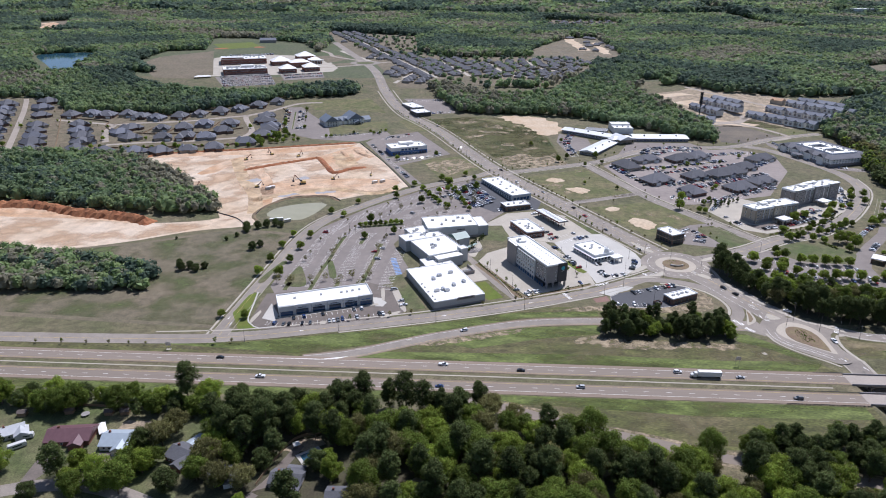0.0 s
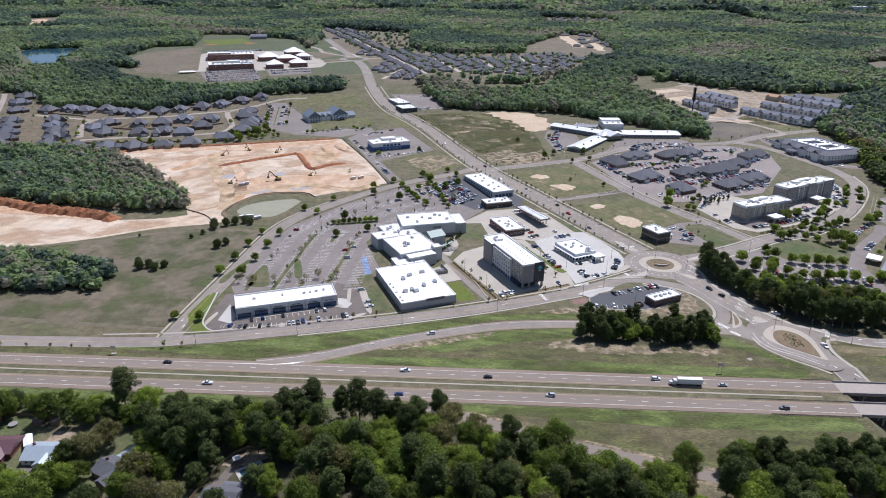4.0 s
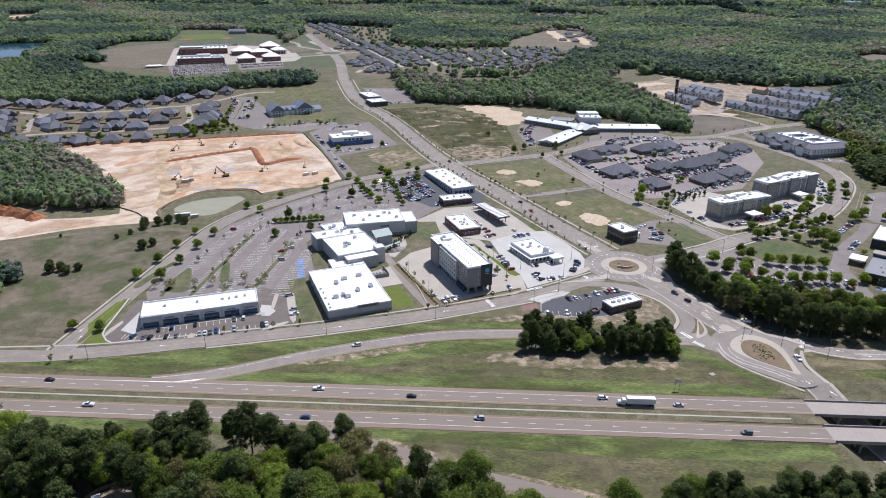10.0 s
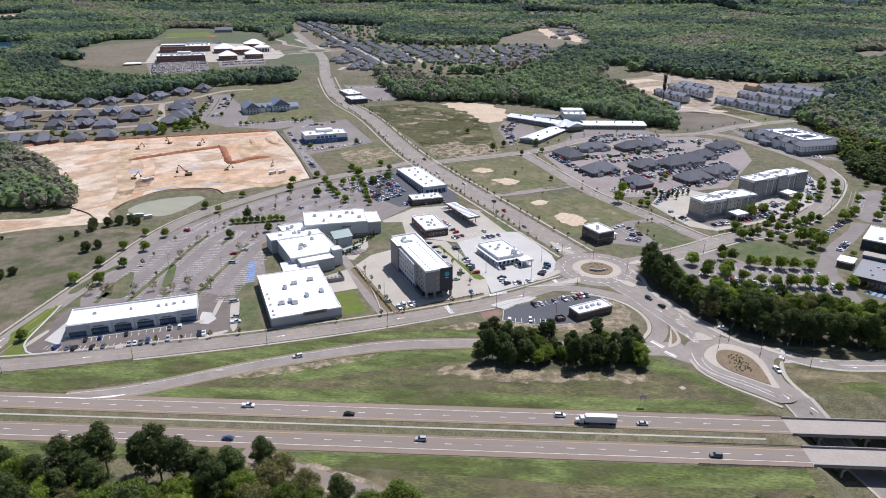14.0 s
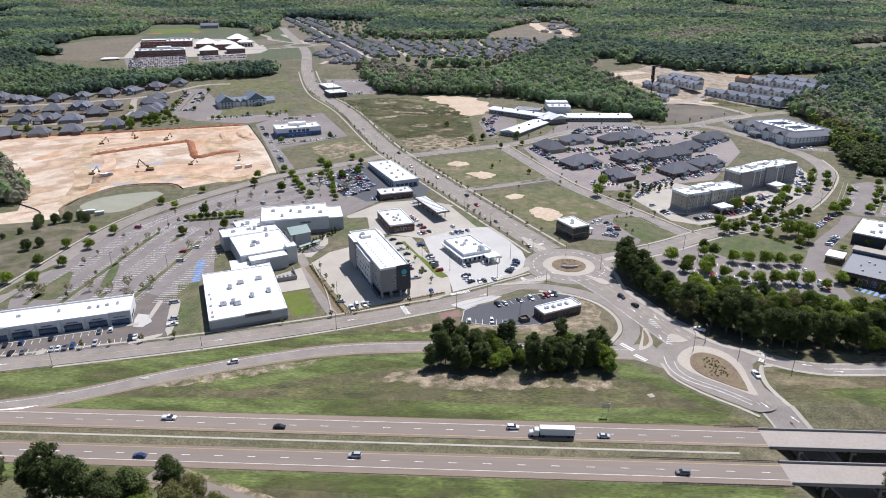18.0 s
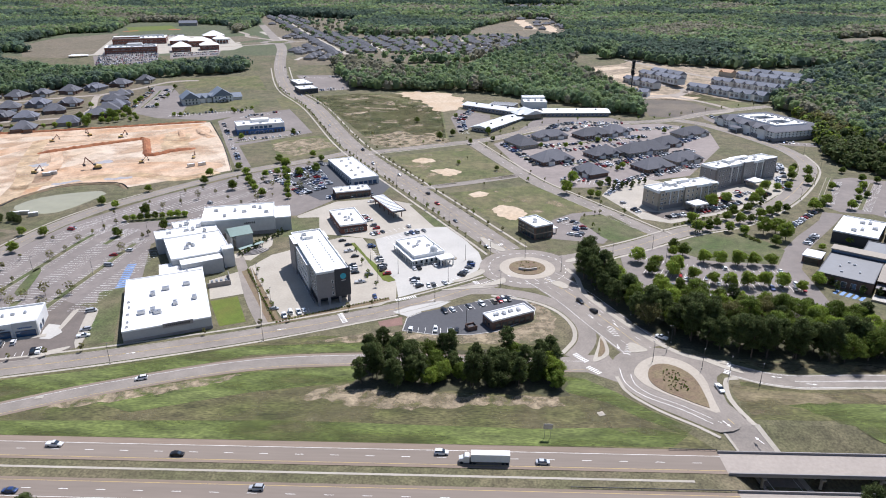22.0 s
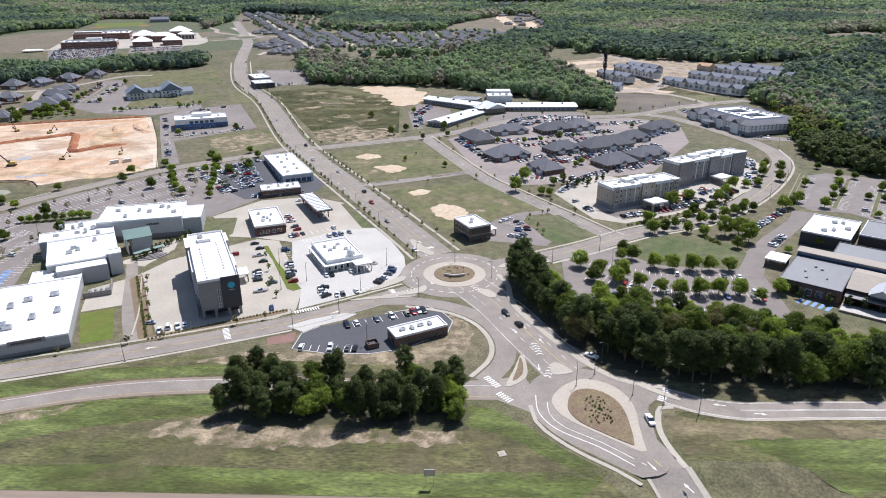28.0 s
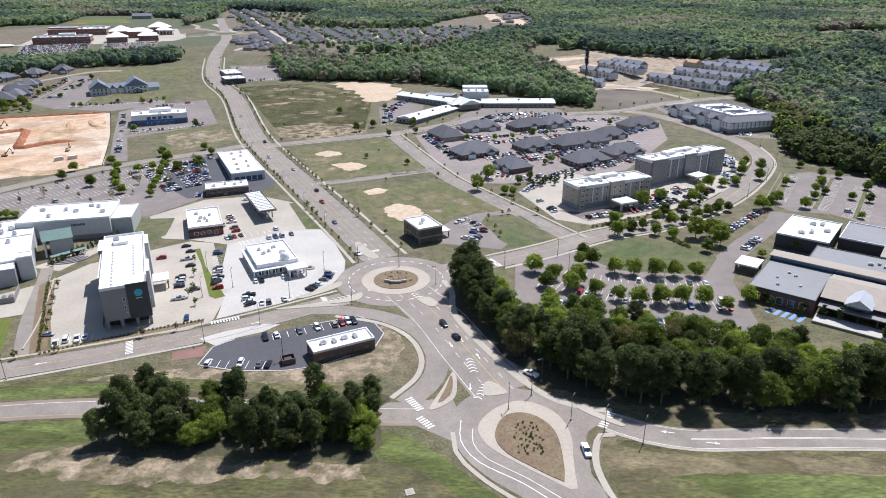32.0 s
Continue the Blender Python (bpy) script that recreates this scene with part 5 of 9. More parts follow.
def cinema():
    t = thing("cinema_complex", -36, 474, 30, label="grey cinema complex with stepped white roofs and green porch", category="cinema")
    flat_block(t, 32, 36, 9, "wall_grey", par=0.6)
    flat_block(t, 20, 15, 9.3, "wall_grey", (-4, 36.2), par=0.5)
    flat_block(t, 24, 30, 8.4, "wall_lightgrey", (8, 36.4), par=0.5)
    flat_block(t, 6, 7, 11, "wall_lightgrey", (27, -3), par=0.4)
    part("link_wall", boxes((4, 26, -8, -0.06, 0, 8.2)), M["wall_grey"], t)
    part("link_roof", boxes((4, 26, -8, -0.06, 8.21, 8.4)), M["roof_white"], t)
    units(t, [(12, 20), (14, 17), (10, 14), (22, 28), (14, 44), (18, 46), (22, 50), (12, 55), (16, 58), (24, 40), (4, 44), (6, 60)], 9.07, 1.2)
    n = thing("cinema_hall", -41, 530, 16, label="tall pale grey cinema hall with a white roof", category="cinema")
    flat_block(n, 45, 30, 11, "wall_lightgrey", par=0.6)
    flat_block(n, 10, 24, 9, "wall_grey", (45.1, 3), par=0.4)
    part("base_band", boxes((-0.08, 45.05, -0.08, 0, 0, 2.4)), M["wall_taupe"], n)
    bars(n, 26, 33, -0.02, 7.6, 6, 1.2, "metal_dark")
    units(n, [(8, 20), (20, 18), (26, 14), (36, 20), (32, 22), (14, 8), (40, 10)], 11.07, 1.2)
    p = thing("porch", -23.5, 523.5, -57, label="classical porch with columns, arches and a green gable roof", category="porch")
    part("roof", gable(bmesh.new(), 0, 14, 0, 13, 8.6, 3.2, 1), M["green_roof"], p)
    part("pediment", prism(bmesh.new(), [(0, -0.1), (14, -0.1), (14, 0.5), (0, 0.5)], 7.4, 8.5), M["wall_lightgrey"], p)
    part("arcade_wall", boxes((0, 14, 2.6, 3.0, 4.3, 7.3), (0, 1.4, 2.6, 3.0, 0, 4.3), (4.2, 5.6, 2.6, 3.0, 0, 4.3), (8.4, 9.8, 2.6, 3, 0, 4.3), (12.6, 14, 2.6, 3, 0, 4.3)), M["wall_grey"], p)
    for i in range(5):
        bm = bmesh.new()
        bmesh.ops.create_cone(bm, segments=12, radius1=0.5, radius2=0.4, depth=7.4, cap_ends=True, matrix=Matrix.Translation((0.8 + 3.1 * i, 0.5, 3.7)))
        part("column", bm, M["wall_white"], p)
    part("wall", boxes((0.2, 13.8, 3.1, 13, 0, 8.4)), M["wall_grey"], p)
    s = thing("curved_benches", -6, 516, 0, label="curved rows of stone benches before the porch", category="seating", kind="")
    for r in (6, 8, 10, 12):
        bm = bmesh.new()
        ribbon(bm, [(r * math.cos(radians(a)), r * math.sin(radians(a))) for a in (-110, -85, -60, -35, -10)], 0.4, -0.4, 0.55, 1.5, zfun=lambda x, y: 0, skirt=0.55)
        part("bench", bm, M["wall_taupe"], s)
    g = thing("covered_walk", -9, 506, 50, label="narrow covered walk with a green metal roof", category="canopy")
    part("roof", gable(bmesh.new(), 0, 16, 0, 2.4, 2.8, 0.6, 0), M["green_roof"], g)
    for i in range(5):
        part("post", boxes((0.4 + 3.7 * i, 0.6 + 3.7 * i, 0.2, 0.4, 0, 2.7)), M["metal_dark"], g)
    for i in range(5):
        part("post", boxes((0.4 + 3.7 * i, 0.6 + 3.7 * i, 2.0, 2.2, 0, 2.7)), M["metal_dark"], g)


cinema()


def hotel():
    w, d, h = 16.5, 62, 17.5
    t = thing("hotel", 52.5, 438.5, 25.5, label="taupe five-storey hotel with charcoal front and blue sign", category="hotel")
    flat_block(t, w, d, h, "wall_taupe", par=0.9, z0=4.2)
    part("ground_floor", boxes((0.4, w - 0.4, 5.2, d, 0, 4.19)), M["wall_dark"], t)
    for u in (0, 5.1, 10.6, w - 1.2):
        part("portal_column", boxes((u, u + 1.2, 0, 1.2, 0, 4.19)), M["wall_taupe"], t)
    part("corner_panel", boxes((9, w + 0.18, -0.35, -0.06, 4.0, h + 1.2), (w + 0.02, w + 0.35, -0.3, 7, 4.0, h + 1.2)), M["wall_dark"], t)
    part("bay_wall", boxes((-1.2, -0.02, 16, 44, 0, h - 1.2)), M["wall_lightgrey"], t)
    part("bay_wall", boxes((-2.0, -0.02, 44, 58, 0, h + 0.4)), M["wall_taupe"], t)
    part("bay_roof", boxes((-1.3, -0.02, 16, 44, h - 1.18, h - 0.9)), M["roof_white"], t)
    part("bay_roof", boxes((-2.1, -0.02, 44, 58, h + 0.42, h + 0.6)), M["roof_white"], t)
    part("bay_wall", boxes((w + 0.02, w + 1.2, 16, 30, 0, h - 1.2)), M["wall_lightgrey"], t)
    part("bay_wall", boxes((w + 0.02, w + 1.6, 48, 60, 0, h - 0.4)), M["wall_lightgrey"], t)
    part("bay_roof", boxes((w + 0.02, w + 1.3, 16, 30, h - 1.18, h - 0.9)), M["roof_white"], t)
    part("bay_roof", boxes((w + 0.02, w + 1.7, 48, 60, h - 0.38, h - 0.1)), M["roof_white"], t)
    zs = (5.2, 8.4, 11.6, 14.6)
    windows(t, w, d, 3, 3.5, 17.5, 4, zs, 1.7, 1.9)
    windows(t, w, d, 3, 18.5, 45.5, 8, zs, 1.7, 1.9, off=(-1.22, 0))
    windows(t, w, d, 3, 46.5, 61, 4, zs, 1.7, 1.9)
    windows(t, w, d, 1, 8, 15, 2, zs, 1.7, 1.9)
    windows(t, w, d, 1, 31, 47, 5, zs, 1.7, 1.9)
    windows(t, w, d, 0, 6.6, 9, 1, zs[:3], 0.9, 1.6)
    windows(t, w, d, 3, 18, 60, 12, (0.6,), 2.6, 2.8, "glass_blue", "metal_dark", off=(-1.22, 0))
    bm = bmesh.new()
    bmesh.ops.create_cone(bm, segments=20, radius1=1.5, radius2=1.5, depth=0.16, cap_ends=True, matrix=pose(13.2, -0.44, 14.6, 90))
    sg = part("sign_disc", bm, M["teal"], t, "round blue sign disc")
    bars(t, 12, 14.4, -0.36, 12.2, 5, 0.35, "wall_white")
    bm = boxes((4, 10, 49, 55, h + 0.06, h + 1.6))
    part("rooftop_plant", bm, M["roof_white"], t)
    units(t, [(5.4, 52)], h + 1.6, 1.1)
    units(t, [(4, 4 + 3.6 * i) for i in range(11)] + [(12, 12 + 3.4 * i) for i in range(11)], h + 0.06, 0.35)
    cp = part("canopy", boxes((w + 1.3, w + 8, 32, 41, 4.2, 4.8)), M["roof_white"], t)
    for q in ((w + 7, 33), (w + 7, 40)):
        part("canopy_post", boxes((q[0], q[0] + 0.5, q[1], q[1] + 0.5, 0, 4.19)), M["wall_dark"], cp)


hotel()


def brick_restaurant():
    w, d, h = 17.5, 33, 5.2
    t = thing("brick_restaurant", 44.8, 540.6, 23.5, label="low red brick restaurant with a white flat roof", category="restaurant")
    flat_block(t, w, d, h, "brick", par=0.8)
    part("canopy_band", boxes((-0.4, w + 0.4, -0.5, -0.08, 3.4, 3.9)), M["metal_dark"], t)
    windows(t, w, d, 0, 2, 15.5, 4, (0.9,), 2.2, 2.1)
    windows(t, w, d, 3, 2, 30, 6, (0.9,), 2.2, 2.1)
    units(t, [(6, 10), (9, 14), (7, 16), (10, 9), (5, 24), (12, 20)], h + 0.06, 0.9)


brick_restaurant()


def gas_canopy():
    t = thing("fuel_canopy", 60.5, 602.5, -61, label="long fuel canopy with louvred top over pumps", category="fuel station")
    part("roof_slab", boxes((0, 40, -5, 5, 4.8, 5.5)), M["metal_dark"], t)
    for i in range(13):
        part("louvre", boxes((0.6 + 3.0 * i, 2.6 + 3.0 * i, -4.4, 4.4, 5.51, 5.75)), M["parapet"], t)
    part("fascia", boxes((-0.1, 40.1, -5.12, -5.01, 4.7, 5.65), (-0.1, 40.1, 5.01, 5.12, 4.7, 5.65)), M["brick"], t)
    for i in range(5):
        for s in (-3, 3):
            part("column", boxes((3 + 8.4 * i, 3.5 + 8.4 * i, s - 0.25, s + 0.25, 0, 4.79)), M["brick_brown"], t)
        part("pump", boxes((2.6 + 8.4 * i, 3.9 + 8.4 * i, -0.5, 0.5, 0.15, 1.9)), M["metal"], t)
        part("pump_island", boxes((1.4 + 8.4 * i, 5.1 + 8.4 * i, -0.9, 0.9, 0, 0.15)), M["concrete"], t)


gas_canopy()


def domed_restaurant():
    w, d, h = 19, 28, 5.2
    t = thing("domed_restaurant", 96, 491.6, 28, label="white restaurant with arches, corner domes and flat roof", category="restaurant")
    flat_block(t, w, d, h, "wall_white", par=0.7)
    for side, n, ln in ((0, 6, w), (3, 8, d), (1, 8, d)):
        me = window_mesh(2.1, 3.0, "glass", "parapet")
        for i in range(n):
            share("arched_window", me, t, side_pose(w, d, side, ln * (i + 0.5) / n, 0.4))
    bm = bmesh.new()
    box(bm, -2.2, w + 2.2, -2.4, -0.08, 3.5, 3.8), box(bm, -2.2, -0.08, -0.07, d, 3.5, 3.8)
    part("arcade_roof", bm, M["parapet"], t)
    for i in range(8):
        part("arcade_column", boxes((-2.1 + 3.2 * i, -1.7 + 3.2 * i, -2.3, -1.9, 0, 3.49)), M["wall_white"], t)
    for i in range(8):
        part("arcade_column", boxes((-2.1, -1.7, 1 + 3.5 * i, 1.4 + 3.5 * i, 0, 3.49)), M["wall_white"], t)
    bm = bmesh.new()
    bmesh.ops.create_cone(bm, segments=16, radius1=2.3, radius2=2.3, depth=2.0, cap_ends=True, matrix=Matrix.Translation((13.5, 2.4, 6.2)))
    tw = part("tower_drum", bm, M["wall_white"], t)
    bm = bmesh.new()
    bmesh.ops.create_uvsphere(bm, u_segments=16, v_segments=8, radius=2.2, matrix=Matrix.Translation((13.5, 2.4, 7.2)) @ Matrix.Diagonal((1, 1, 1.0, 1)))
    part("dome", bm, M["parapet"], t, smooth=True)
    bm = bmesh.new()
    bmesh.ops.create_cone(bm, segments=8, radius1=0.5, radius2=0.05, depth=1.6, cap_ends=True, matrix=Matrix.Translation((13.5, 2.4, 10.0)))
    part("finial", bm, M["parapet"], t)
    part("portico_roof", boxes((12, 21, -9.5, -2.42, 4.0, 4.7)), M["parapet"], t)
    for q in ((12.4, -9.1), (16, -9.1), (20, -9.1), (12.4, -5), (20, -5)):
        part("portico_column", boxes((q[0], q[0] + 0.6, q[1], q[1] + 0.6, 0, 3.99)), M["wall_white"], t)
    units(t, [(6, 14), (9, 16), (12, 20), (5, 20), (14, 12)], h + 0.06, 0.9)
    f = thing("round_fountain", 112, 508, 0, label="small round stone fountain on the pale lot", category="fountain")
    for r, z0, z1, nm in ((2.2, 0, 0.6, "basin"), (0.9, 0.6, 1.4, "bowl")):
        bm = bmesh.new()
        bmesh.ops.create_cone(bm, segments=16, radius1=r, radius2=r * 0.95, depth=z1 - z0, cap_ends=True, matrix=Matrix.Translation((6, -6, (z0 + z1) / 2)))
        part(nm, bm, M["wall_tan"], f)


domed_restaurant()


def simple_store(name, x, y, rot, w, d, h, wall, label, cat, glass="glass", roof="roof_white", fz=0.6, n=5, un=(), fr="metal_dark", z=None, sides3=True):
    t = thing(name, x, y, rot, z=z, label=label, category=cat)
    flat_block(t, w, d, h, wall, roof=roof)
    windows(t, w, d, 0, 1.5, w - 1.5, n, (fz,), (w - 3) / n * 0.8, h * 0.5, glass, fr)
    if sides3:
        m = max(2, int(d / 5))
        windows(t, w, d, 3, 1.5, d - 1.5, m, (fz + 0.3,), (d - 3) / m * 0.5, h * 0.4, glass, fr)
        windows(t, w, d, 1, 1.5, d - 1.5, m, (fz + 0.3,), (d - 3) / m * 0.5, h * 0.4, glass, fr)
    units(t, un, h + 0.06, 1.0)
    return t


a = simple_store("auto_store", 36, 638, 27, 22, 68, 6, "wall_lightgrey", "long pale store with blue-grey glass side and white roof", "store", "glass_blue", un=[(6, 10), (14, 16), (7, 24), (15, 30), (8, 40), (14, 48), (9, 58), (16, 60)])
windows(a, 22, 68, 3, 2, 66, 12, (3.4,), 4.0, 1.6, "glass_blue", "wall_lightgrey")
simple_store("dark_restaurant", 29, 609, 21, 26, 14, 4.8, "brick_brown", "low dark brick restaurant with a white flat roof", "restaurant", un=[(5, 6), (12, 8), (18, 6), (22, 9)])


def corner_office():
    w, d, h = 13.5, 19, 8.6
    t = thing("corner_office", 168, 532.5, 29, label="two-storey brown brick corner office with dark glass bands", category="office")
    flat_block(t, w, d, h, "brick_brown", par=0.7)
    for z in (0.7, 4.6):
        windows(t, w, d, 0, 0.8, w - 0.8, 4, (z,), 2.6, 2.9, "glass", "metal_dark")
        windows(t, w, d, 3, 0.8, d - 0.8, 5, (z,), 3.0, 2.9, "glass", "metal_dark")
        windows(t, w, d, 1, 0.8, d - 0.8, 5, (z,), 2.4, 2.4, "glass", "metal_dark")
    part("stone_band", boxes((-0.12, w + 0.12, -0.12, d + 0.12, 3.85, 4.25)), M["wall_beige"], t)
    cp = part("drive_canopy", boxes((w + 0.05, w + 7, 4, 12, 3.4, 3.9)), M["parapet"], t)
    for q in ((w + 6, 4.6), (w + 6, 11)):
        part("canopy_post", boxes((q[0], q[0] + 0.4, q[1], q[1] + 0.4, 0, 3.39)), M["brick_brown"], cp)
    units(t, [(5, 8), (8, 12)], h + 0.06, 1.0)


corner_office()
simple_store("small_restaurant", 138, 417, 29, 23, 9, 4.4, "brick_brown", "small dark brick restaurant with a white flat roof", "restaurant", n=6, un=[(5, 5), (9, 4.5), (13, 5), (17, 4.5)])
b = thing("waste_enclosure", 127, 415.5, 25, label="dark brick waste enclosure beside the lot", category="enclosure")
part("wall", boxes((0, 4.6, 0, 0.3, 0, 2.2), (0, 4.6, 3.7, 4, 0, 2.2), (0, 0.3, 0.3, 3.7, 0, 2.2)), M["brick_brown"], b)
part("gate", boxes((4.45, 4.6, 0.3, 3.7, 0.1, 2.0)), M["metal_dark"], b)
part("bin", boxes((1, 3.6, 0.8, 3.2, 0, 1.5)), M["wall_dark"], b)


def inn(name, x, y, rot, w, d, h, fl, wall, label, z, proj):
    t = thing(name, x, y, rot, z=z, label=label, category="hotel")
    flat_block(t, w, d, h, wall, par=0.8, th=0.5)
    fh = (h - 0.6) / fl
    zs = [0.9 + fh * i for i in range(fl)]
    part("base_band", boxes((-0.1, w + 0.1, -0.1, d + 0.1, -1, fh * 0.95)), M["wall_taupe"], t)
    for u0, u1, dp, up in proj:
        part("bay_wall", boxes((u0, u1, -dp, -0.11, 0, h + up - 0.3)), M[wall], t)
        part("bay_roof", boxes((u0 - 0.2, u1 + 0.2, -dp - 0.2, 3.5, h + up - 0.29, h + up + 0.25)), M["parapet"], t)
        windows(t, w, d, 0, u0 + 0.8, u1 - 0.8, max(2, int((u1 - u0) / 3.6)), zs, 1.5, 1.6, off=(0, -dp))
    u = 0.8
    for u0, u1, dp, up in list(proj) + [(w - 0.8, w, 0, 0)]:
        if u0 - u > 4:
            windows(t, w, d, 0, u, u0, max(1, int((u0 - u) / 3.6)), zs, 1.5, 1.6, off=(0, 0))
        u = u1
    windows(t, w, d, 3, 1.5, d - 1.5, 2, zs, 1.3, 1.6)
    windows(t, w, d, 1, 1.5, d - 1.5, 2, zs, 1.3, 1.6)
    units(t, [(6 + 7 * i, d * (0.35 + 0.3 * (i % 2))) for i in range(int(w / 8))], h + 0.06, 1.0)
    part("rooftop_block", boxes((w * 0.3, w * 0.42, d * 0.5, d * 0.9, h + 0.06, h + 2.0)), M["wall_white"], t)
    part("rear_parapet", boxes((w * 0.44, w * 0.7, d - 4, d + 0.3, h + 0.07, h + 1.9)), M["parapet"], t)
    for i in range(int(w / 7)):
        part("pilaster", boxes((3.4 + 7 * i, 4.1 + 7 * i, -0.34, -0.11, fh, h - 0.3)), M["wall_white"], t)
    part("cornice", boxes((-0.35, w + 0.35, -0.35, -0.07, h - 0.9, h - 0.26), (-0.35, -0.07, -0.06, d, h - 0.9, h - 0.26)), M["parapet"], t)
    cp = part("canopy", boxes((w * 0.5 - 6, w * 0.5 + 6, -14, -4, 4.2, 5.2)), M["parapet"], t)
    for q in ((-5.4, -13.4), (4.2, -13.4), (-5.4, -6), (4.2, -6)):
        part("canopy_post", boxes((w * 0.5 + q[0], w * 0.5 + q[0] + 1.2, q[1], q[1] + 1.2, -0.5, 4.19)), M[wall], cp)
    return t


inn("beige_inn", 258, 589.5, 26, 54.5, 15.5, 13.4, 4, "wall_beige", "beige four-storey inn with white parapet and porte-cochere", 1.2, [(1.5, 5, 0.6, 0.9), (23, 33, 1.2, 1.3), (49, 53, 0.6, 0.6)])
inn("grey_inn", 313, 637.5, 30, 69, 14.5, 16.0, 5, "wall_taupe", "grey five-storey inn with stepped white parapet", 2.6, [(1, 14, 1.0, 0.8), (30, 40, 1.4, 1.6), (54, 68, 1.0, 1.2)])


def community_building():
    """Large low building with grey membrane roofs, brown sloped bands and a terrace."""
    t = thing("community_building", 312, 475, -37, label="large dark brick building with grey flat roofs and terrace", category="public building")
    flat_block(t, 26, 36, 6, "brick_brown", roof="grey_membrane", par=0.4, cap="metal_dark")
    units(t, [(10, 8), (8, 16), (14, 22), (18, 12), (11, 24)], 6.06, 0.6)
    part("clerestory", boxes((0, 46, 36.1, 39.5, 0, 8.0)), M["glass_blue"], t)
    part("clerestory_roof", boxes((-0.5, 46.5, 35.6, 44, 8.01, 8.5)), M["wall_tan"], t)
    flat_block(t, 60, 22, 7, "brick_brown", (14, 44.2), "grey_membrane", 0.4, cap="metal_dark")
    units(t, [(38 + 3 * i, 54 + (i % 2) * 3) for i in range(5)] + [(60, 58), (62, 50)], 7.06, 0.9)
    flat_block(t, 50, 18, 7.6, "brick_brown", (40, 66.4), "wall_tan", 0.3, cap="wall_tan")
    flat_block(t, 24, 36, 7, "wall_dark", (-6, 72), "roof_white", 0.6)
    units(t, [(4, 80), (8, 84), (6, 98), (10, 100), (14, 90)], 7.06, 1.3)
    flat_block(t, 60, 30, 6, "wall_dark", (20, 88), "grey_membrane", 0.5)
    part("hall_roof", gable(bmesh.new(), 27, 76, 6, 34, 6.4, 3.4, 0), M["wall_tan"], t)
    part("hall_wall", boxes((27, 76, 8, 34, 0, 6.39)), M["brick_brown"], t)
    for u in (36, 60):
        part("dormer", gable(bmesh.new(), u, u + 9, 2, 14, 7.2, 3.0, 1), M["metal_roof"], t)
        part("dormer_wall", boxes((u + 0.3, u + 8.7, 2.4, 14, 6.0, 7.19)), M["glass_blue"], t)
    part("veranda_roof", boxes((27, 76, 1, 7.9, 4.0, 4.3)), M["wall_taupe"], t)
    for i in range(8):
        part("veranda_post", boxes((28 + 6.6 * i, 28.4 + 6.6 * i, 1.4, 1.8, 0, 3.99)), M["metal_dark"], t)
    windows(t, 26, 36, 0, 2, 24, 5, (0.8,), 2.6, 3.2)
    windows(t, 26, 36, 3, 2, 34, 6, (0.8,), 2.6, 3.2)
    p = thing("entrance_canopy", 320, 505, -37, label="pale flat entrance canopy on square posts", category="canopy")
    part("roof", boxes((-1, 9, -3, 9, 3.8, 4.5)), M["parapet"], p)
    for q in ((-0.6, -2.6), (7.6, -2.6), (-0.6, 7.4), (7.6, 7.4)):
        part("post", boxes((q[0], q[0] + 1, q[1], q[1] + 1, 0, 3.79)), M["brick_brown"], p)
    g = thing("terrace", 333, 458, -37, label="pale paved terrace with planters and tables", category="terrace")
    part("paving", boxes((0, 46, -6, 3, -0.5, 0.35)), M["pale_concrete"], g)
    part("wall", boxes((0, 46, -6.5, -6.05, 0, 1.0)), M["wall_tan"], g)


community_building()


def office_house(x, y, rot, w, d, k):
    t = thing("office_house", x, y, rot, label="single-storey brick office with a steep grey shingle roof", category="office", group="hip-roofed office houses")
    part("wall", boxes((-w / 2, w / 2, -d / 2, d / 2, -1.5, 3.2)), M["brick_brown" if k % 2 else "wall_tan"], t)
    part("roof", hip(bmesh.new(), -w / 2, w / 2, -d / 2, d / 2, 3.2, min(w, d) * 0.34, 0.9), M["shingle"], t)
    for s in ((-0.25, 0.25) if k % 3 else (0.0,)):
        gx = s * w
        part("gable_roof", gable(bmesh.new(), gx - 3.2, gx + 3.2, -d / 2 - 1.6, -0.5, 3.3, 2.6, 1), M["shingle"], t)
        part("gable_wall", prism(bmesh.new(), [(gx - 3, -d / 2 - 1.4), (gx + 3, -d / 2 - 1.4), (gx + 3, -d / 2 - 0.02), (gx - 3, -d / 2 - 0.02)], -1.5, 3.25), M["wall_white"], t)
    windows(t, w, d, 0, 1.5, w - 1.5, max(3, int(w / 4)), (0.8,), 1.3, 1.7, off=(-w / 2, -d / 2))
    windows(t, w, d, 3, 1.5, d - 1.5, 3, (0.8,), 1.3, 1.7, off=(-w / 2, -d / 2))


for k, (x, y, r, w, d) in enumerate(((176, 766, 118, 30, 20), (199, 713, 28, 32, 22), (206, 794, 20, 32, 16), (248, 801, 28, 34, 18), (272, 812, 28, 26, 20), (246, 731, 28, 28, 18), (284, 744, 28, 46, 20), (312, 768, 28, 28, 18), (346, 806, 28, 34, 18), (281, 692, 28, 30, 20), (312, 714, 28, 30, 18), (226, 676, -60, 24, 18))):
    office_house(x, y, r, w, d, k)


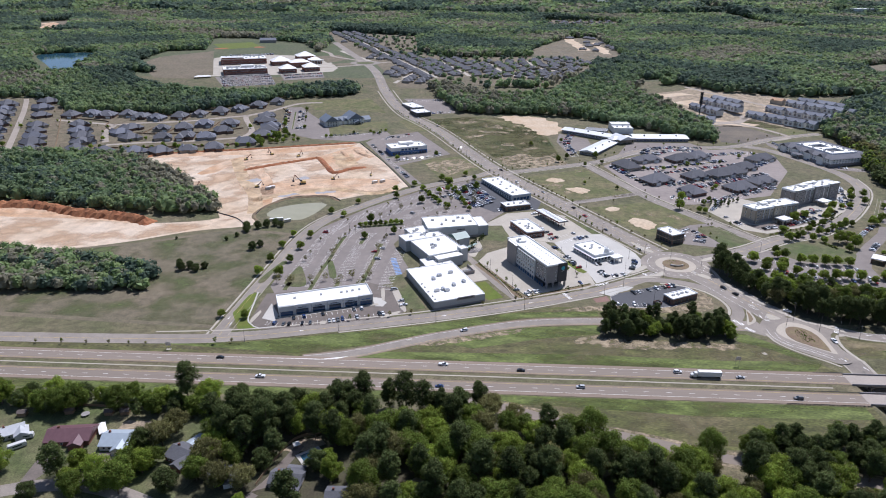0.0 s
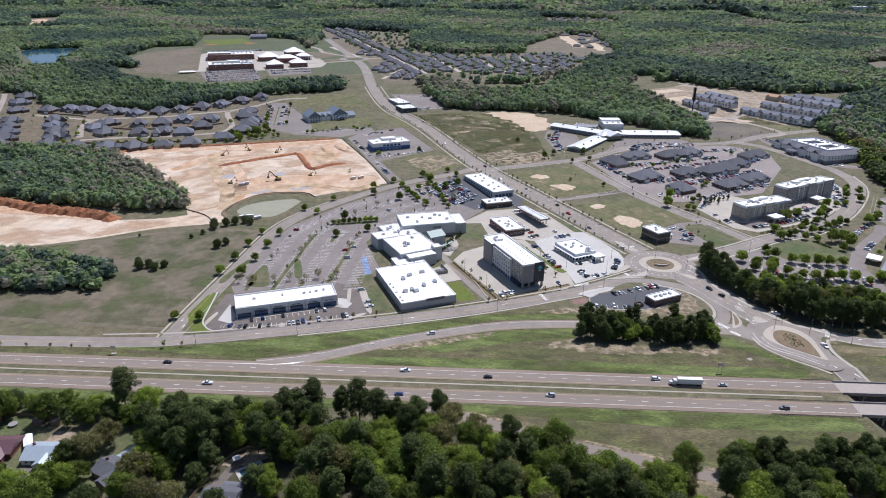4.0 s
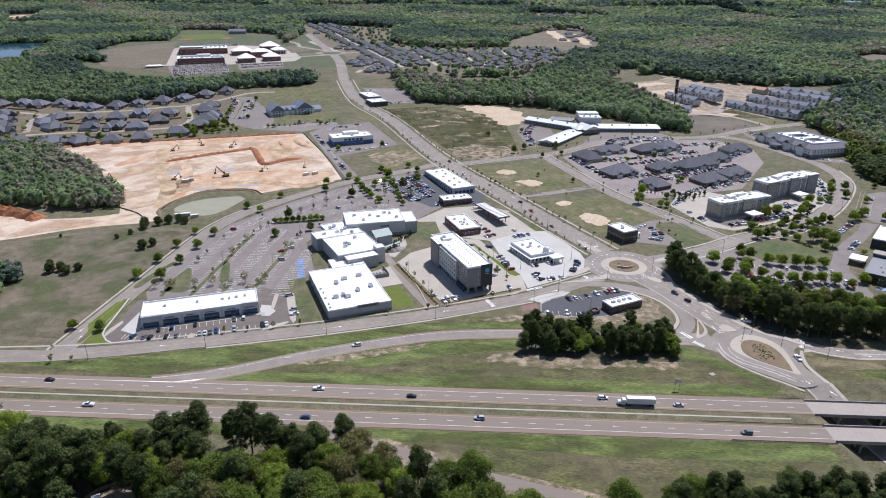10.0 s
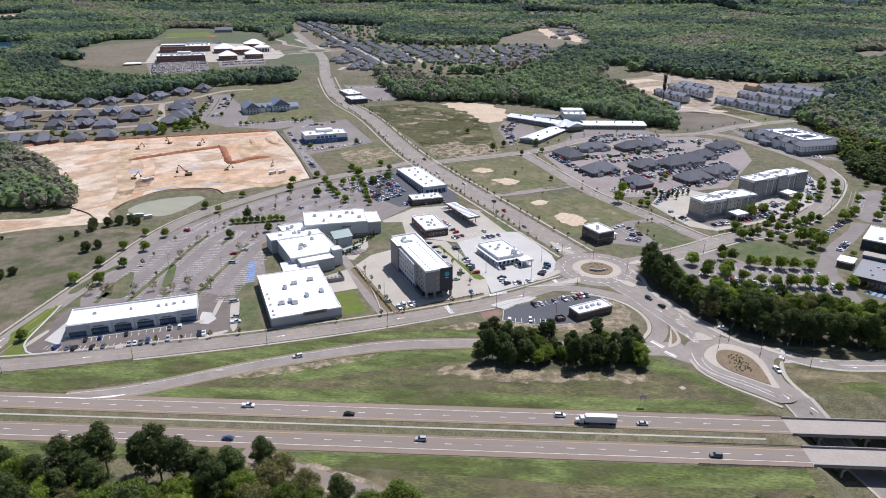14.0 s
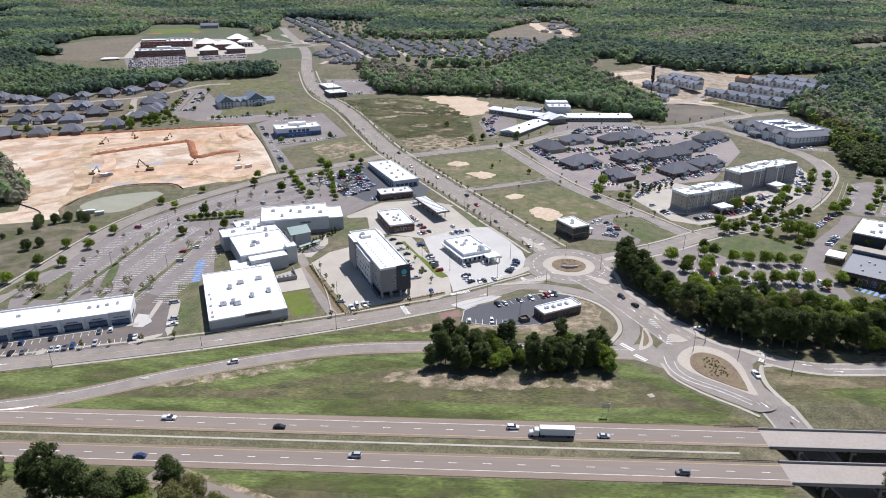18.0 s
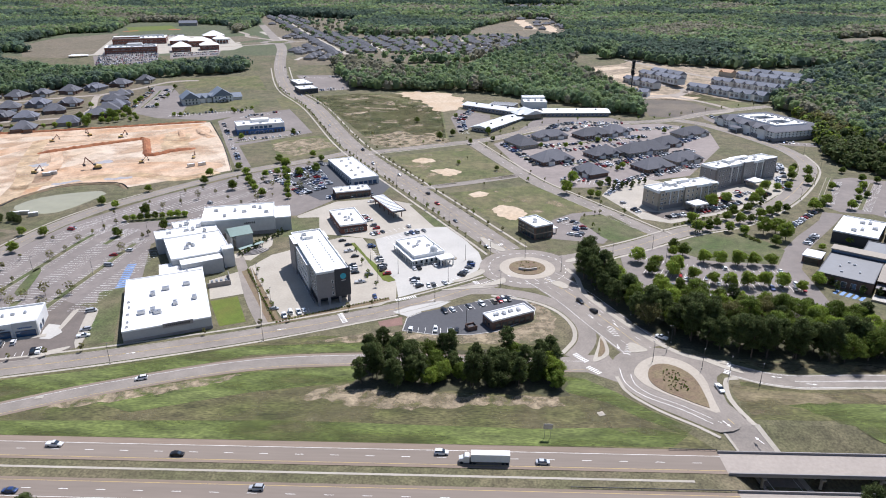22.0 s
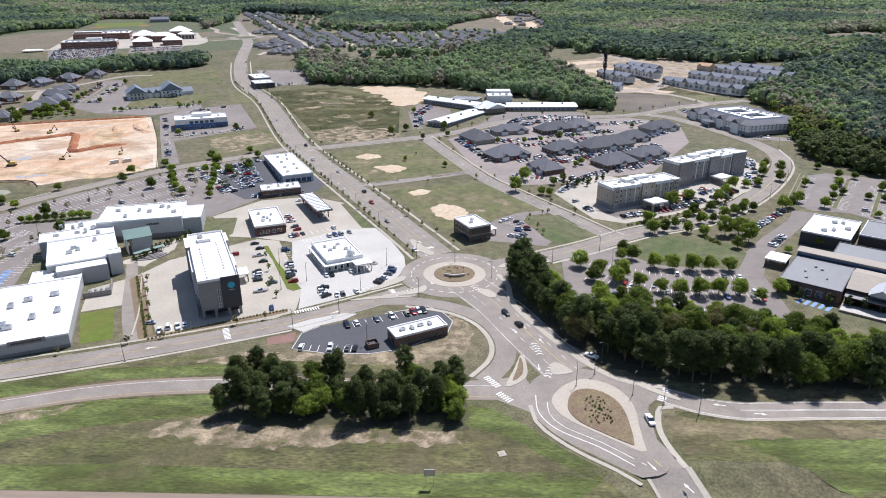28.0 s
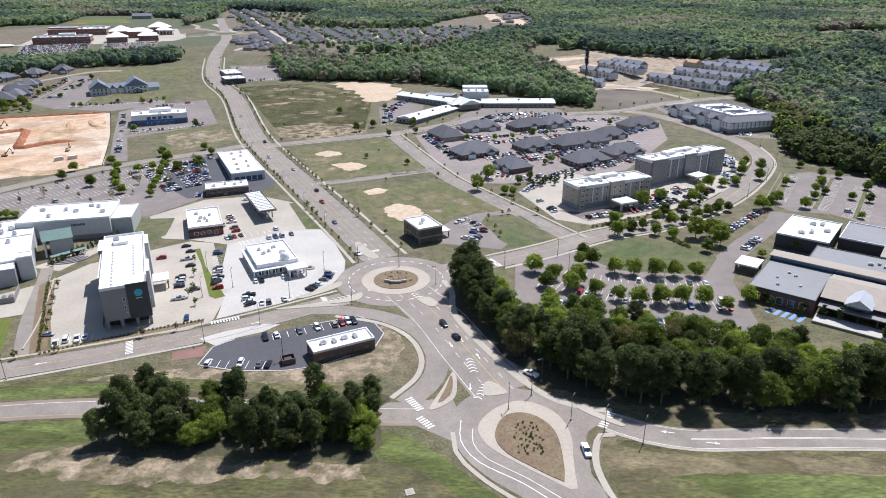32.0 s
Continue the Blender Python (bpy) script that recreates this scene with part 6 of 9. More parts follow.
def lodge():
    """Long low wings with white metal roofs, meeting at a gabled entrance."""
    for nm, x, y, r, ln, dp, wl, lab in (("lodge", 127, 822, 58, 76, 21, "wall_taupe", "long low lodge with white metal roof and dark walls"), ("lodge_wing", 119, 933, -38, 74, 20, "wall_taupe", "long low wing with white roof edge and dark base"),
                                         ("lodge_wing", 211, 889, 2, 72, 27, "wall_taupe", "long low wing with white metal roof facing the lot")):
        t = thing(nm, x, y, r, label=lab, category="public building")
        if nm == "lodge":
            t.matrix_world = pose(147, 812, H(147, 812), 0, 0, r)
        part("wall", boxes((0, ln, 0, dp, -3, 4.4)), M[wl], t)
        part("roof", gable(bmesh.new(), 0, ln, 0, dp, 4.4, 2.4, 0, 1.4), M["white_metal"], t)
        part("fascia", boxes((-1.4, ln + 1.4, -1.46, -1.41, 3.9, 4.5)), M["parapet"], t)
        windows(t, ln, dp, 0, 2, ln - 2, 14, (0.9,), 2.8, 2.0, "glass_blue", "parapet")
        windows(t, ln, dp, 3, 2, dp - 2, 4, (0.9,), 2.4, 2.0, "glass", "parapet")
        for i in range(3):
            part("roof_vent", boxes((ln * (0.2 + 0.3 * i), ln * (0.2 + 0.3 * i) + 1.6, dp * 0.3, dp * 0.3 + 1.6, 5.2, 7.2)), M["metal_dark"], t)
    m = thing("lodge_entrance", 188, 872, 24, label="gabled entrance pavilion between the wings", category="pavilion")
    part("wall", boxes((0, 22, 3, 22, -2, 6)), M["wall_tan"], m)
    part("roof", gable(bmesh.new(), 0, 22, -2, 24, 6, 4.2, 1, 1.0), M["white_metal"], m)
    part("wing_roof", hip(bmesh.new(), -6, 28, 6, 20, 5.4, 3.0, 1.0), M["white_metal"], m)
    for u in (0.4, 10.6, 21):
        part("porch_post", boxes((u, u + 0.6, -1.6, -1.0, -2, 5.8)), M["wall_tan"], m)
    o = thing("lodge_hall", 191, 930, 2, label="white stepped hall behind the entrance", category="hall")
    flat_block(o, 27, 20, 8, "wall_white", par=0.5)
    flat_block(o, 27, 16, 10, "wall_white", (0, 20.2), par=0.5)
    units(o, [(6, 8), (14, 10), (21, 7), (12, 28)], 8.06, 1.3)
    o2 = thing("lodge_hall", 150, 930, -20, label="low white-roofed hall behind the wing", category="hall")
    flat_block(o2, 30, 18, 5.5, "wall_taupe", par=0.4, roof="grey_membrane")


lodge()


def residence():
    """Three-storey residence round a court: white walls, grey hipped edges and flat white core."""
    t = thing("residence", 389, 861, -71, label="large white three-storey residence with grey mansard roof", category="apartment building")
    w, d, h = 86, 66, 6.8
    part("wall", boxes((0, w, 0, d, -2, h)), M["wall_white"], t)
    part("stone_base", boxes((-0.12, w + 0.12, -0.12, d + 0.12, -2, 1.2)), M["wall_taupe"], t)
    part("mansard", boxes((0.3, w - 0.3, 0.3, d - 0.3, h + 0.01, h + 0.5)), M["shingle"], t)
    bm = bmesh.new()
    for q in ((0, w, 0, 16), (0, w, d - 16, d), (0, 16, 0, d), (w - 16, w, 0, d)):
        hip(bm, *q, h, 3.4, 0.8, 8.0)
    part("roof", bm, M["shingle"], t)
    ring = boxes((15, w - 15, 15, 23, h + 0.6, h + 2.9), (15, w - 15, d - 23, d - 15, h + 0.6, h + 2.9), (15, 24, 23.01, d - 23.01, h + 0.6, h + 2.9), (w - 24, w - 15, 23.01, d - 23.01, h + 0.6, h + 2.9), (39, 47, 23.01, d - 23.01, h + 0.6, h + 2.9))
    part("flat_roof", ring, M["roof_white"], t)
    part("roof_rim", boxes((14.6, w - 14.6, 14.6, 14.98, h + 0.6, h + 3.4), (14.6, w - 14.6, d - 14.98, d - 14.6, h + 0.6, h + 3.4), (14.6, 14.98, 14.99, d - 14.99, h + 0.6, h + 3.4), (w - 14.98, w - 14.6, 14.99, d - 14.99, h + 0.6, h + 3.4)), M["parapet"], t)
    zs = (0.6, 2.9, 5.0)
    windows(t, w, d, 0, 2, w - 2, 20, zs, 1.5, 1.5)
    windows(t, w, d, 1, 2, d - 2, 14, zs, 1.5, 1.5)
    windows(t, w, d, 3, 2, d - 2, 12, zs, 1.5, 1.5)
    for u in (6, 26, 46, 66):
        part("gable_wall", boxes((u, u + 9, -1.6, -0.02, -2, h + 0.6)), M["wall_white"], t)
        part("gable_roof", gable(bmesh.new(), u, u + 9, -1.8, 7, h + 0.6, 3.4, 1), M["shingle"], t)
    part("porch_roof", hip(bmesh.new(), 33, 45, -9, -1.7, 3.6, 1.8, 0.5), M["shingle"], t)
    for u in (33.2, 44.4):
        part("porch_post", boxes((u, u + 0.4, -8.8, -8.4, -2, 3.39)), M["wall_white"], t)
    units(t, [(20 + 9 * i, 18 + (i % 2) * 3) for i in range(6)] + [(20 + 9 * i, d - 19) for i in range(6)], h + 2.9, 1.2)


residence()


def townhouse(x, y, rot, n, label="row of new pale townhouses with grey shingle roofs"):
    t = thing("townhouse_row", x, y, rot, label=label, category="townhouse", group="townhouse rows")
    for b in range(0, n, 4):
        m = min(4, n - b)
        x0, x1, dy = b * 8 + 1.5, (b + m) * 8 - 1.5, 1.6 * ((b // 4) % 2)
        for i in range(m):
            u = x0 + (x1 - x0) * i / m
            part("wall", boxes((u, u + (x1 - x0) / m - 0.02, dy - (i % 2), 12 + dy, -3, 4.8)), M[("wall_white", "wall_lightgrey", "parapet")[(i + b) % 3]], t)
            part("garage_door", boxes((u + 1.2, u + 5.0, dy - (i % 2) - 0.1, dy - (i % 2) - 0.01, -1.0, 2.2)), M["wall_taupe"], t)
        part("roof", gable(bmesh.new(), x0, x1, dy - 0.8, 12 + dy, 4.8, 4.0, 0), M["shingle_pale"], t)
        for i in range(0, m, 2):
            u = x0 + (x1 - x0) * i / m
            part("gable_roof", gable(bmesh.new(), u + 0.6, u + 6.2, dy - 1.6, 6, 4.8, 2.8, 1), M["shingle_pale"], t)
        windows(t, n * 8, 12, 0, x0, x1, m, (2.8,), 1.4, 1.3, off=(0, dy - 1.05))


for x, y, r, n in ((341, 1098, -64, 8), (371, 1136, -67, 11), (392, 1150, -67, 8), (312, 1026, -30, 6), (415, 1052, -54, 14), (458, 1087, -54, 13), (505, 1124, -56, 14), (530, 1140, -56, 10)):
    townhouse(x, y, r, n)
u = thing("unfinished_house", 486, 1136, -54, label="timber-framed townhouse under construction with bare sheathing", category="townhouse")
part("wall", boxes((0, 20, 0, 12, -3, 5.6)), M["wall_beige"], u)
part("roof", gable(bmesh.new(), 0, 20, 0, 12, 5.6, 3.6, 0), M["bare_sheathing"], u)
part("gable_roof", gable(bmesh.new(), 2, 8, -1.2, 6, 5.6, 2.8, 1), M["bare_sheathing"], u)


def blue_office():
    w, d, h = 47, 26, 9
    t = thing("blue_office", -107, 799, 24, label="two-storey office with deep blue front and white roof", category="office")
    flat_block(t, w, d, h, "wall_white", par=0.9)
    part("blue_base", boxes((-0.15, w + 0.15, -0.15, -0.02, 0, 5.2), (-0.15, -0.02, 0, d, 0, 5.2), (w + 0.02, w + 0.15, 0, d, 0, 5.2)), M["blue_panel"], t)
    windows(t, w, d, 0, 12, 35, 5, (0.6, 5.4), 3.6, 2.6, "glass_blue", "parapet", off=(0, -0.16))
    windows(t, w, d, 0, 1, 11, 3, (0.8,), 2.4, 3.0, "glass", "metal_dark", off=(0, -0.16))
    windows(t, w, d, 0, 36, 46, 3, (0.8,), 2.4, 3.0, "glass", "metal_dark", off=(0, -0.16))
    part("penthouse", boxes((16, 34, 15, 24, h + 0.07, h + 3)), M["wall_white"], t)
    units(t, [(8, 12), (40, 12), (24, 8)], h + 0.06, 1.2)


blue_office()


def church():
    t = thing("church", -222, 944, 30, label="blue-grey gabled church with steep roofs and pale walls", category="church")
    part("nave_wall", boxes((0, 20, 0, 30, -3, 7.5)), M["wall_lightgrey"], t)
    part("nave_roof", gable(bmesh.new(), 0, 20, 0, 30, 7.5, 7.5, 1, 0.8), M["slate"], t)
    part("nave_gable", prism(bmesh.new(), [(0.3, 0.05), (19.7, 0.05), (10.3, 0.35), (9.7, 0.35)], 7.5, 7.6), M["wall_lightgrey"], t)
    part("link_wall", boxes((20.1, 36, 8, 24, -3, 6)), M["wall_lightgrey"], t)
    part("link_roof", gable(bmesh.new(), 18, 40, 8, 24, 6, 5, 0, 0.8), M["slate"], t)
    part("hall_wall", boxes((36.1, 60, 2, 32, -3, 8)), M["wall_white"], t)
    part("hall_roof", gable(bmesh.new(), 36, 60, 2, 32, 8, 8.5, 1, 0.8), M["slate"], t)
    part("side_wall", boxes((60.1, 72, 6, 22, -3, 5)), M["wall_lightgrey"], t)
    part("side_roof", gable(bmesh.new(), 58, 72, 6, 22, 5, 4.5, 0, 0.8), M["slate"], t)
    for u in (21, 29):
        part("dormer_roof", gable(bmesh.new(), u, u + 6, 5, 14, 6.2, 3.6, 1, 0.4), M["slate"], t)
        part("dormer_wall", boxes((u + 0.2, u + 5.8, 5.2, 8, -3, 6.19)), M["wall_white"], t)
    part("porch_roof", gable(bmesh.new(), 42, 54, -5, 2, 4.2, 2.6, 1, 0.5), M["slate"], t)
    for u in (42.2, 53.2):
        part("porch_post", boxes((u, u + 0.6, -4.8, -4.2, -3, 4.1)), M["wall_white"], t)
    windows(t, 20, 30, 0, 2, 18, 4, (1.0, 4.6), 2.0, 2.4)
    windows(t, 20, 30, 3, 2, 28, 7, (1.0, 4.6), 1.8, 2.2)
    windows(t, 24, 30, 0, 1, 23, 5, (1.0, 5.0), 1.8, 2.2, off=(36.1, 2))


church()
s1 = simple_store("avenue_store", -74, 1028, 118, 30, 24, 6, "wall_dark", "low dark store with a bright white roof", "store", un=[(8, 8), (18, 14)])
s2 = simple_store("avenue_annexe", -88, 1060, 118, 46, 20, 5.4, "wall_taupe", "long low taupe annexe with white roof", "store", un=[(10, 8), (28, 12)], sides3=False)


def school():
    t = thing("school", -503, 1303, 23, label="large red brick school with white flat roofs", category="school")
    flat_block(t, 84, 52, 11, "brick", par=0.6)
    flat_block(t, 24, 18, 15, "wall_lightgrey", (36, 24), par=0.5, z0=11.1)
    windows(t, 84, 52, 0, 2, 82, 18, (1.2, 6.2), 2.8, 1.8, "glass", "parapet")
    part("roof_screen", boxes((6, 34, 30, 30.4, 11.07, 13.2), (62, 80, 20, 20.4, 11.07, 13.2)), M["wall_lightgrey"], t)
    windows(t, 84, 52, 1, 2, 50, 10, (1.2, 6.2), 2.8, 1.8, "glass", "parapet")
    units(t, [(8 + 9 * i, 10 + (i % 2) * 7) for i in range(9)] + [(66, 40), (74, 44)], 11.06, 2.0)
    t2 = thing("school_block", -560, 1442, 21, label="red brick school block behind the main building", category="school")
    flat_block(t2, 96, 70, 12, "brick", par=0.6)
    flat_block(t2, 46, 24, 15, "brick", (2, 2), par=0.5, z0=12.1)
    windows(t2, 96, 70, 0, 2, 94, 20, (1.2, 6.2), 2.8, 1.8, "glass", "parapet")
    windows(t2, 96, 70, 1, 2, 66, 14, (1.2, 6.2), 2.8, 1.8, "glass", "parapet")
    units(t2, [(54 + 9 * i, 18 + 12 * (i % 3)) for i in range(5)] + [(12 + 12 * i, 46) for i in range(4)], 12.06, 2.2)
    part("roof_screen", boxes((50, 90, 60, 60.4, 12.07, 15)), M["wall_lightgrey"], t2)
    for x, y, w, d, h, rise in ((-397, 1333, 31, 31, 9, 8), (-356, 1360, 31, 31, 9, 8), (-446, 1440, 40, 38, 9, 9), (-398, 1412, 40, 30, 11, 6), (-414, 1530, 40, 38, 9, 9), (-372, 1470, 26, 26, 9, 6)):
        p = thing("school_pavilion", x, y, 25, label="brick school pavilion with white pyramid roof", category="school", group="school pavilions")
        part("wall", boxes((0, w, 0, d, -4, h)), M["brick"], p)
        part("roof", hip(bmesh.new(), 0, w, 0, d, h, rise, 1.4, min(w, d) * 0.49), M["roof_white"], p)
        windows(p, w, d, 0, 2, w - 2, 7, (1.0, 5.2), 2.6, 1.8, "glass", "parapet")
        windows(p, w, d, 1, 2, d - 2, 7, (1.0, 5.2), 2.6, 1.8, "glass", "parapet")
    part("entrance_portico", boxes((2, 30, -4, -0.02, 7, 9.2), *[(3 + 6 * i, 4 + 6 * i, -3.8, -2.8, 0, 6.99) for i in range(5)]), M["wall_white"], p)
    g = thing("field_house", -614, 1884, 15, label="small field house by the pitch", category="building")
    part("wall", boxes((0, 44, 0, 20, -3, 7)), M["wall_taupe"], g)
    part("roof", gable(bmesh.new(), 0, 44, 0, 20, 7, 6, 0), M["shingle_pale"], g)
    w = thing("white_marquee", -548, 1268, 23, label="low white tent beside the school lot", category="tent")
    part("canopy", hip(bmesh.new(), 0, 30, 0, 10, 3.4, 2.0, 0.2), M["roof_white"], w)
    for i in range(4):
        part("post", boxes((0.2 + 9.8 * i, 0.5 + 9.8 * i, 0.2, 0.5, 0, 3.3)), M["metal"], w)


school()


# ---- dwelling houses ----
def house_types(roofs, walls, n, seed):
    rnd, out = random.Random(seed), []
    for i in range(n):
        w, d = rnd.uniform(17, 21), rnd.uniform(14, 17.5)
        bw = boxes((-w / 2, w / 2, -d / 2, d / 2, -3, 3.0))
        gx = rnd.choice((-1, 1)) * w * 0.24
        box(bw, gx - 3.8, gx + 3.8, -d / 2 - 4.5, -d / 2 - 0.01, -3, 3.0)
        box(bw, -gx - 3.2, -gx + 3.2, d / 2 + 0.01, d / 2 + 3.5, -3, 3.0)
        br = hip(bmesh.new(), -w / 2, w / 2, -d / 2, d / 2, 3.0, rnd.uniform(4.6, 5.8), 0.6, d * rnd.uniform(0.42, 0.6))
        bg = gable(bmesh.new(), gx - 3.8, gx + 3.8, -d / 2 - 4.5, 0, 3.02, 3.6, 1) if i % 2 else hip(bmesh.new(), gx - 3.8, gx + 3.8, -d / 2 - 4.5, 1, 3.02, 3.7, 0.5)
        hip(bg, -gx - 3.2, -gx + 3.2, -1, d / 2 + 3.5, 3.03, 3.3, 0.5)
        if i % 3:
            gable(bg, -gx - 2.4, -gx + 2.4, -d / 2 - 1.2, 0, 3.04, 3.0, 1)
        mw, mr, mg = (bpy.data.meshes.new(k) for k in ("wall", "roof", "gable_roof"))
        for bmx, me, mt in ((bw, mw, walls[i % len(walls)]), (br, mr, roofs[i % len(roofs)]), (bg, mg, roofs[i % len(roofs)])):
            bmx.to_mesh(me)
            bmx.free()
            me.materials.append(M[mt])
        bd = boxes((gx - 2.4, gx + 2.4, -d / 2 - 4.62, -d / 2 - 4.51, 0, 2.3))
        md = bpy.data.meshes.new("garage_door")
        bd.to_mesh(md)
        bd.free()
        md.materials.append(M["wall_white"])
        out.append((mw, mr, mg, md, w, d))
    return out


KINDS = house_types(("shingle", "shingle_slate", "shingle", "shingle"), ("brick_brown", "wall_taupe", "brick_brown", "wall_tan"), 8, 3)


def house(x, y, rot, k, label="brick bungalow with a grey hipped shingle roof", group="bungalows of the estate", full=True, z=None):
    mw, mr, mg, md, w, d = KINDS[k % len(KINDS)]
    t = thing("house", x, y, rot, z=z, label=label, category="house", group=group)
    for nm, me in (("wall", mw), ("roof", mr), ("gable_roof", mg), ("garage_door", md)):
        share(nm, me, t, Matrix())
    return t


rh = random.Random(11)
k = 0
STREETS = [[(-776, 1100), (-752, 1061), (-662, 902), (-600, 791), (-588, 770)], [(-498, 842), (-530, 903), (-538, 938), (-590, 953), (-640, 966)], [(-326, 874), (-323, 916), (-354, 986), (-360, 1014), (-333, 1043), (-300, 1090), (-262, 1100)],
           [(-360, 1014), (-405, 991), (-441, 970), (-504, 954), (-538, 938)], [(-490, 828), (-443, 845), (-385, 856), (-326, 878)]]


def estate_row(turn, *places):
    """Bungalows along one side of a street; turn: where their fronts face."""
    global k
    for x, y in places:
        t = house(x, y, turn + rh.uniform(-9, 9), k)
        t.scale = [rh.uniform(1.16, 1.32)] * 3
        k += 1


estate_row(60, (-777, 1055), (-760, 1020), (-742, 990), (-722, 955), (-703, 922), (-683, 888), (-664, 853), (-645, 820))
estate_row(-120, (-718, 1072), (-706, 1036), (-676, 985), (-640, 919), (-622, 886), (-603, 854), (-585, 822), (-569, 792))
estate_row(0, (-631, 989), (-604, 1002), (-576, 992), (-546, 1000), (-518, 986), (-490, 978), (-460, 992), (-436, 1009), (-409, 1027), (-384, 1046), (-361, 1070), (-336, 1092))
estate_row(60, (-583, 929), (-562, 893), (-541, 862), (-523, 831), (-511, 797))
estate_row(-120, (-499, 886), (-497, 914), (-471, 858), (-470, 788), (-431, 790), (-400, 794))
estate_row(20, (-452, 912), (-423, 920), (-402, 943), (-366, 950), (-428, 862), (-400, 870))
estate_row(-150, (-371, 870), (-360, 906), (-369, 805), (-339, 816), (-308, 846), (-296, 884))
estate_row(-70, (-326, 1002), (-318, 968), (-300, 936), (-296, 910))
strip("road_estate", M["lane"], [(s, 4.0, -4.0) for s in STREETS], 0.06, 8, label="pale estate streets")
sheet("ground_estate_lawn", M["yard"], [[(-900, 1110), (-600, 1100), (-330, 1092), (-285, 1000), (-280, 880), (-330, 830), (-420, 800), (-600, 775), (-800, 860)]], 0.03, label="lawns of the estate")
# board fences between the back gardens
strip("trim_estate_fence", M["wood"], [([(-690, 1066), (-640, 975), (-560, 832), (-540, 790)], 0.1, -0.1), ([(-640, 978), (-560, 960), (-545, 930), (-512, 890)], 0.1, -0.1), ([(-545, 1012), (-470, 1002), (-420, 1034), (-350, 1098)], 0.1, -0.1), ([(-480, 892), (-440, 888), (-380, 905), (-340, 930)], 0.1, -0.1), ([(-480, 812), (-400, 822), (-330, 838), (-290, 870)], 0.1, -0.1), ([(-470, 888), (-470, 945)], 0.1, -0.1), ([(-438, 892), (-436, 950)], 0.1, -0.1), ([(-384, 905), (-388, 965)], 0.1, -0.1), ([(-280, 890), (-290, 1000), (-318, 1060)], 0.1, -0.1)], 1.7, 6, skirt=1.7, label="weathered board fences of the estate gardens")
# far estate beyond the avenue: houses along its streets, on cleared lots and among the far woods
FAR_STREETS = [[(-330, 1915), (-233, 1671), (-146, 1457), (-82, 1305)], [(-454, 2199), (-330, 1915)], [(-262, 1600), (-205, 1560)], [(-100, 1560), (-40, 1400), (-20, 1330)], [(-20, 1480), (18, 1510), (53, 1370), (104, 1320), (150, 1330)], [(110, 1560), (128, 1440), (190, 1400)], [(160, 1580), (215, 1470)], [(-130, 1360), (-158, 1250)]]
strip("road_far_estate", M["concrete"], [(f, 4.0, -4.0) for f in FAR_STREETS], 0.08, 20, label="pale estate streets")
sheet("ground_far_estate", M["dry_field"], [[(-145, 1212), (-60, 1205), (-30, 1235), (92, 1240), (219, 1340), (265, 1580), (115, 1640), (-70, 1600), (-150, 1720), (-200, 2110), (-500, 2240), (-440, 2020), (-300, 1640), (-235, 1510)]], 0.04, label="lawns and bare lots of the far estate")
sheet("ground_far_patches", M["sand_patchy"], [[(-40, 1260), (92, 1250), (215, 1340), (255, 1570), (115, 1630), (-70, 1590)], [(195, 1620), (330, 1660), (340, 2080), (260, 2080), (140, 1800), (120, 1680)]], 0.06, label="sandy lots of the far estate")
FAR_SPOTS = []
for f in FAR_STREETS:
    ln = spline(f, 18.5)
    sd = sides(ln)
    for i in range(len(ln)):
        for off in (16, -16, 44, -44):
            q = ln[i] + sd[i] * (off + rh.uniform(-3, 3))
            a = math.atan2(sd[i].y, sd[i].x) + (0 if off > 0 else math.pi)
            if abs(off) < 20 or (rh.random() < 0.7 and not (q.x < -180 and q.y < 1900)):
                if all((q.x - u) ** 2 + (q.y - v) ** 2 > 15 ** 2 for u, v, w in FAR_SPOTS) and (q.x - (-215 - (q.y - 1380) * 0.35)) > 20:
                    FAR_SPOTS.append((q.x, q.y, a + rh.uniform(-0.2, 0.2)))
for i in range(62):
    FAR_SPOTS.append((rh.uniform(260, 370), rh.uniform(1740, 2100), rh.uniform(0, 6.3)) if i < 20 else (rh.uniform(250, 510), rh.uniform(2430, 2720), rh.uniform(0, 6.3)))
for nm, mt, pick in (("far_house_walls", "wall_tan", 0), ("far_house_roofs", "shingle", 1)):
    fb = bmesh.new()
    fr = random.Random(8)
    for x, y, a in FAR_SPOTS:
        w, d, z = fr.uniform(7, 8.5), fr.uniform(6.5, 8), H(x, y)
        tmp = bmesh.new()
        if pick:
            hip(tmp, -w, w, -d, d, 3.0, 4.6, 0.6)
            hip(tmp, w * 0.1, w * 0.9, -d - 4, 0, 3.02, 3.2, 0.5)
        else:
            box(tmp, -w, w, -d, d, -3, 3.0)
            box(tmp, w * 0.1, w * 0.9, -d - 4, -d - 0.02, -3, 3.0)
        me = bpy.data.meshes.new("tmp")
        tmp.to_mesh(me)
        tmp.free()
        me.transform(pose(x, y, z, 0, 0, math.degrees(a) + 90))
        fb.from_mesh(me)
        bpy.data.meshes.remove(me)
    tagged(mesh_ob(nm, fb, M[mt]), "tan walls of far estate houses" if not pick else "dark shingle roofs of far estate houses", kind="stuff")
sheet("ground_far_slope", M["dry_field"], [[(-1670, 2545), (-1602, 2625), (-1345, 2170), (-1380, 2095)]], 0.06, label="far cleared hillside")
sheet("ground_far_cut", M["clay"], [ragged([(-1625, 2480), (-1610, 2550), (-1400, 2200), (-1395, 2140)], 12, 30, 33)], 0.1, label="far orange cut in the woods")
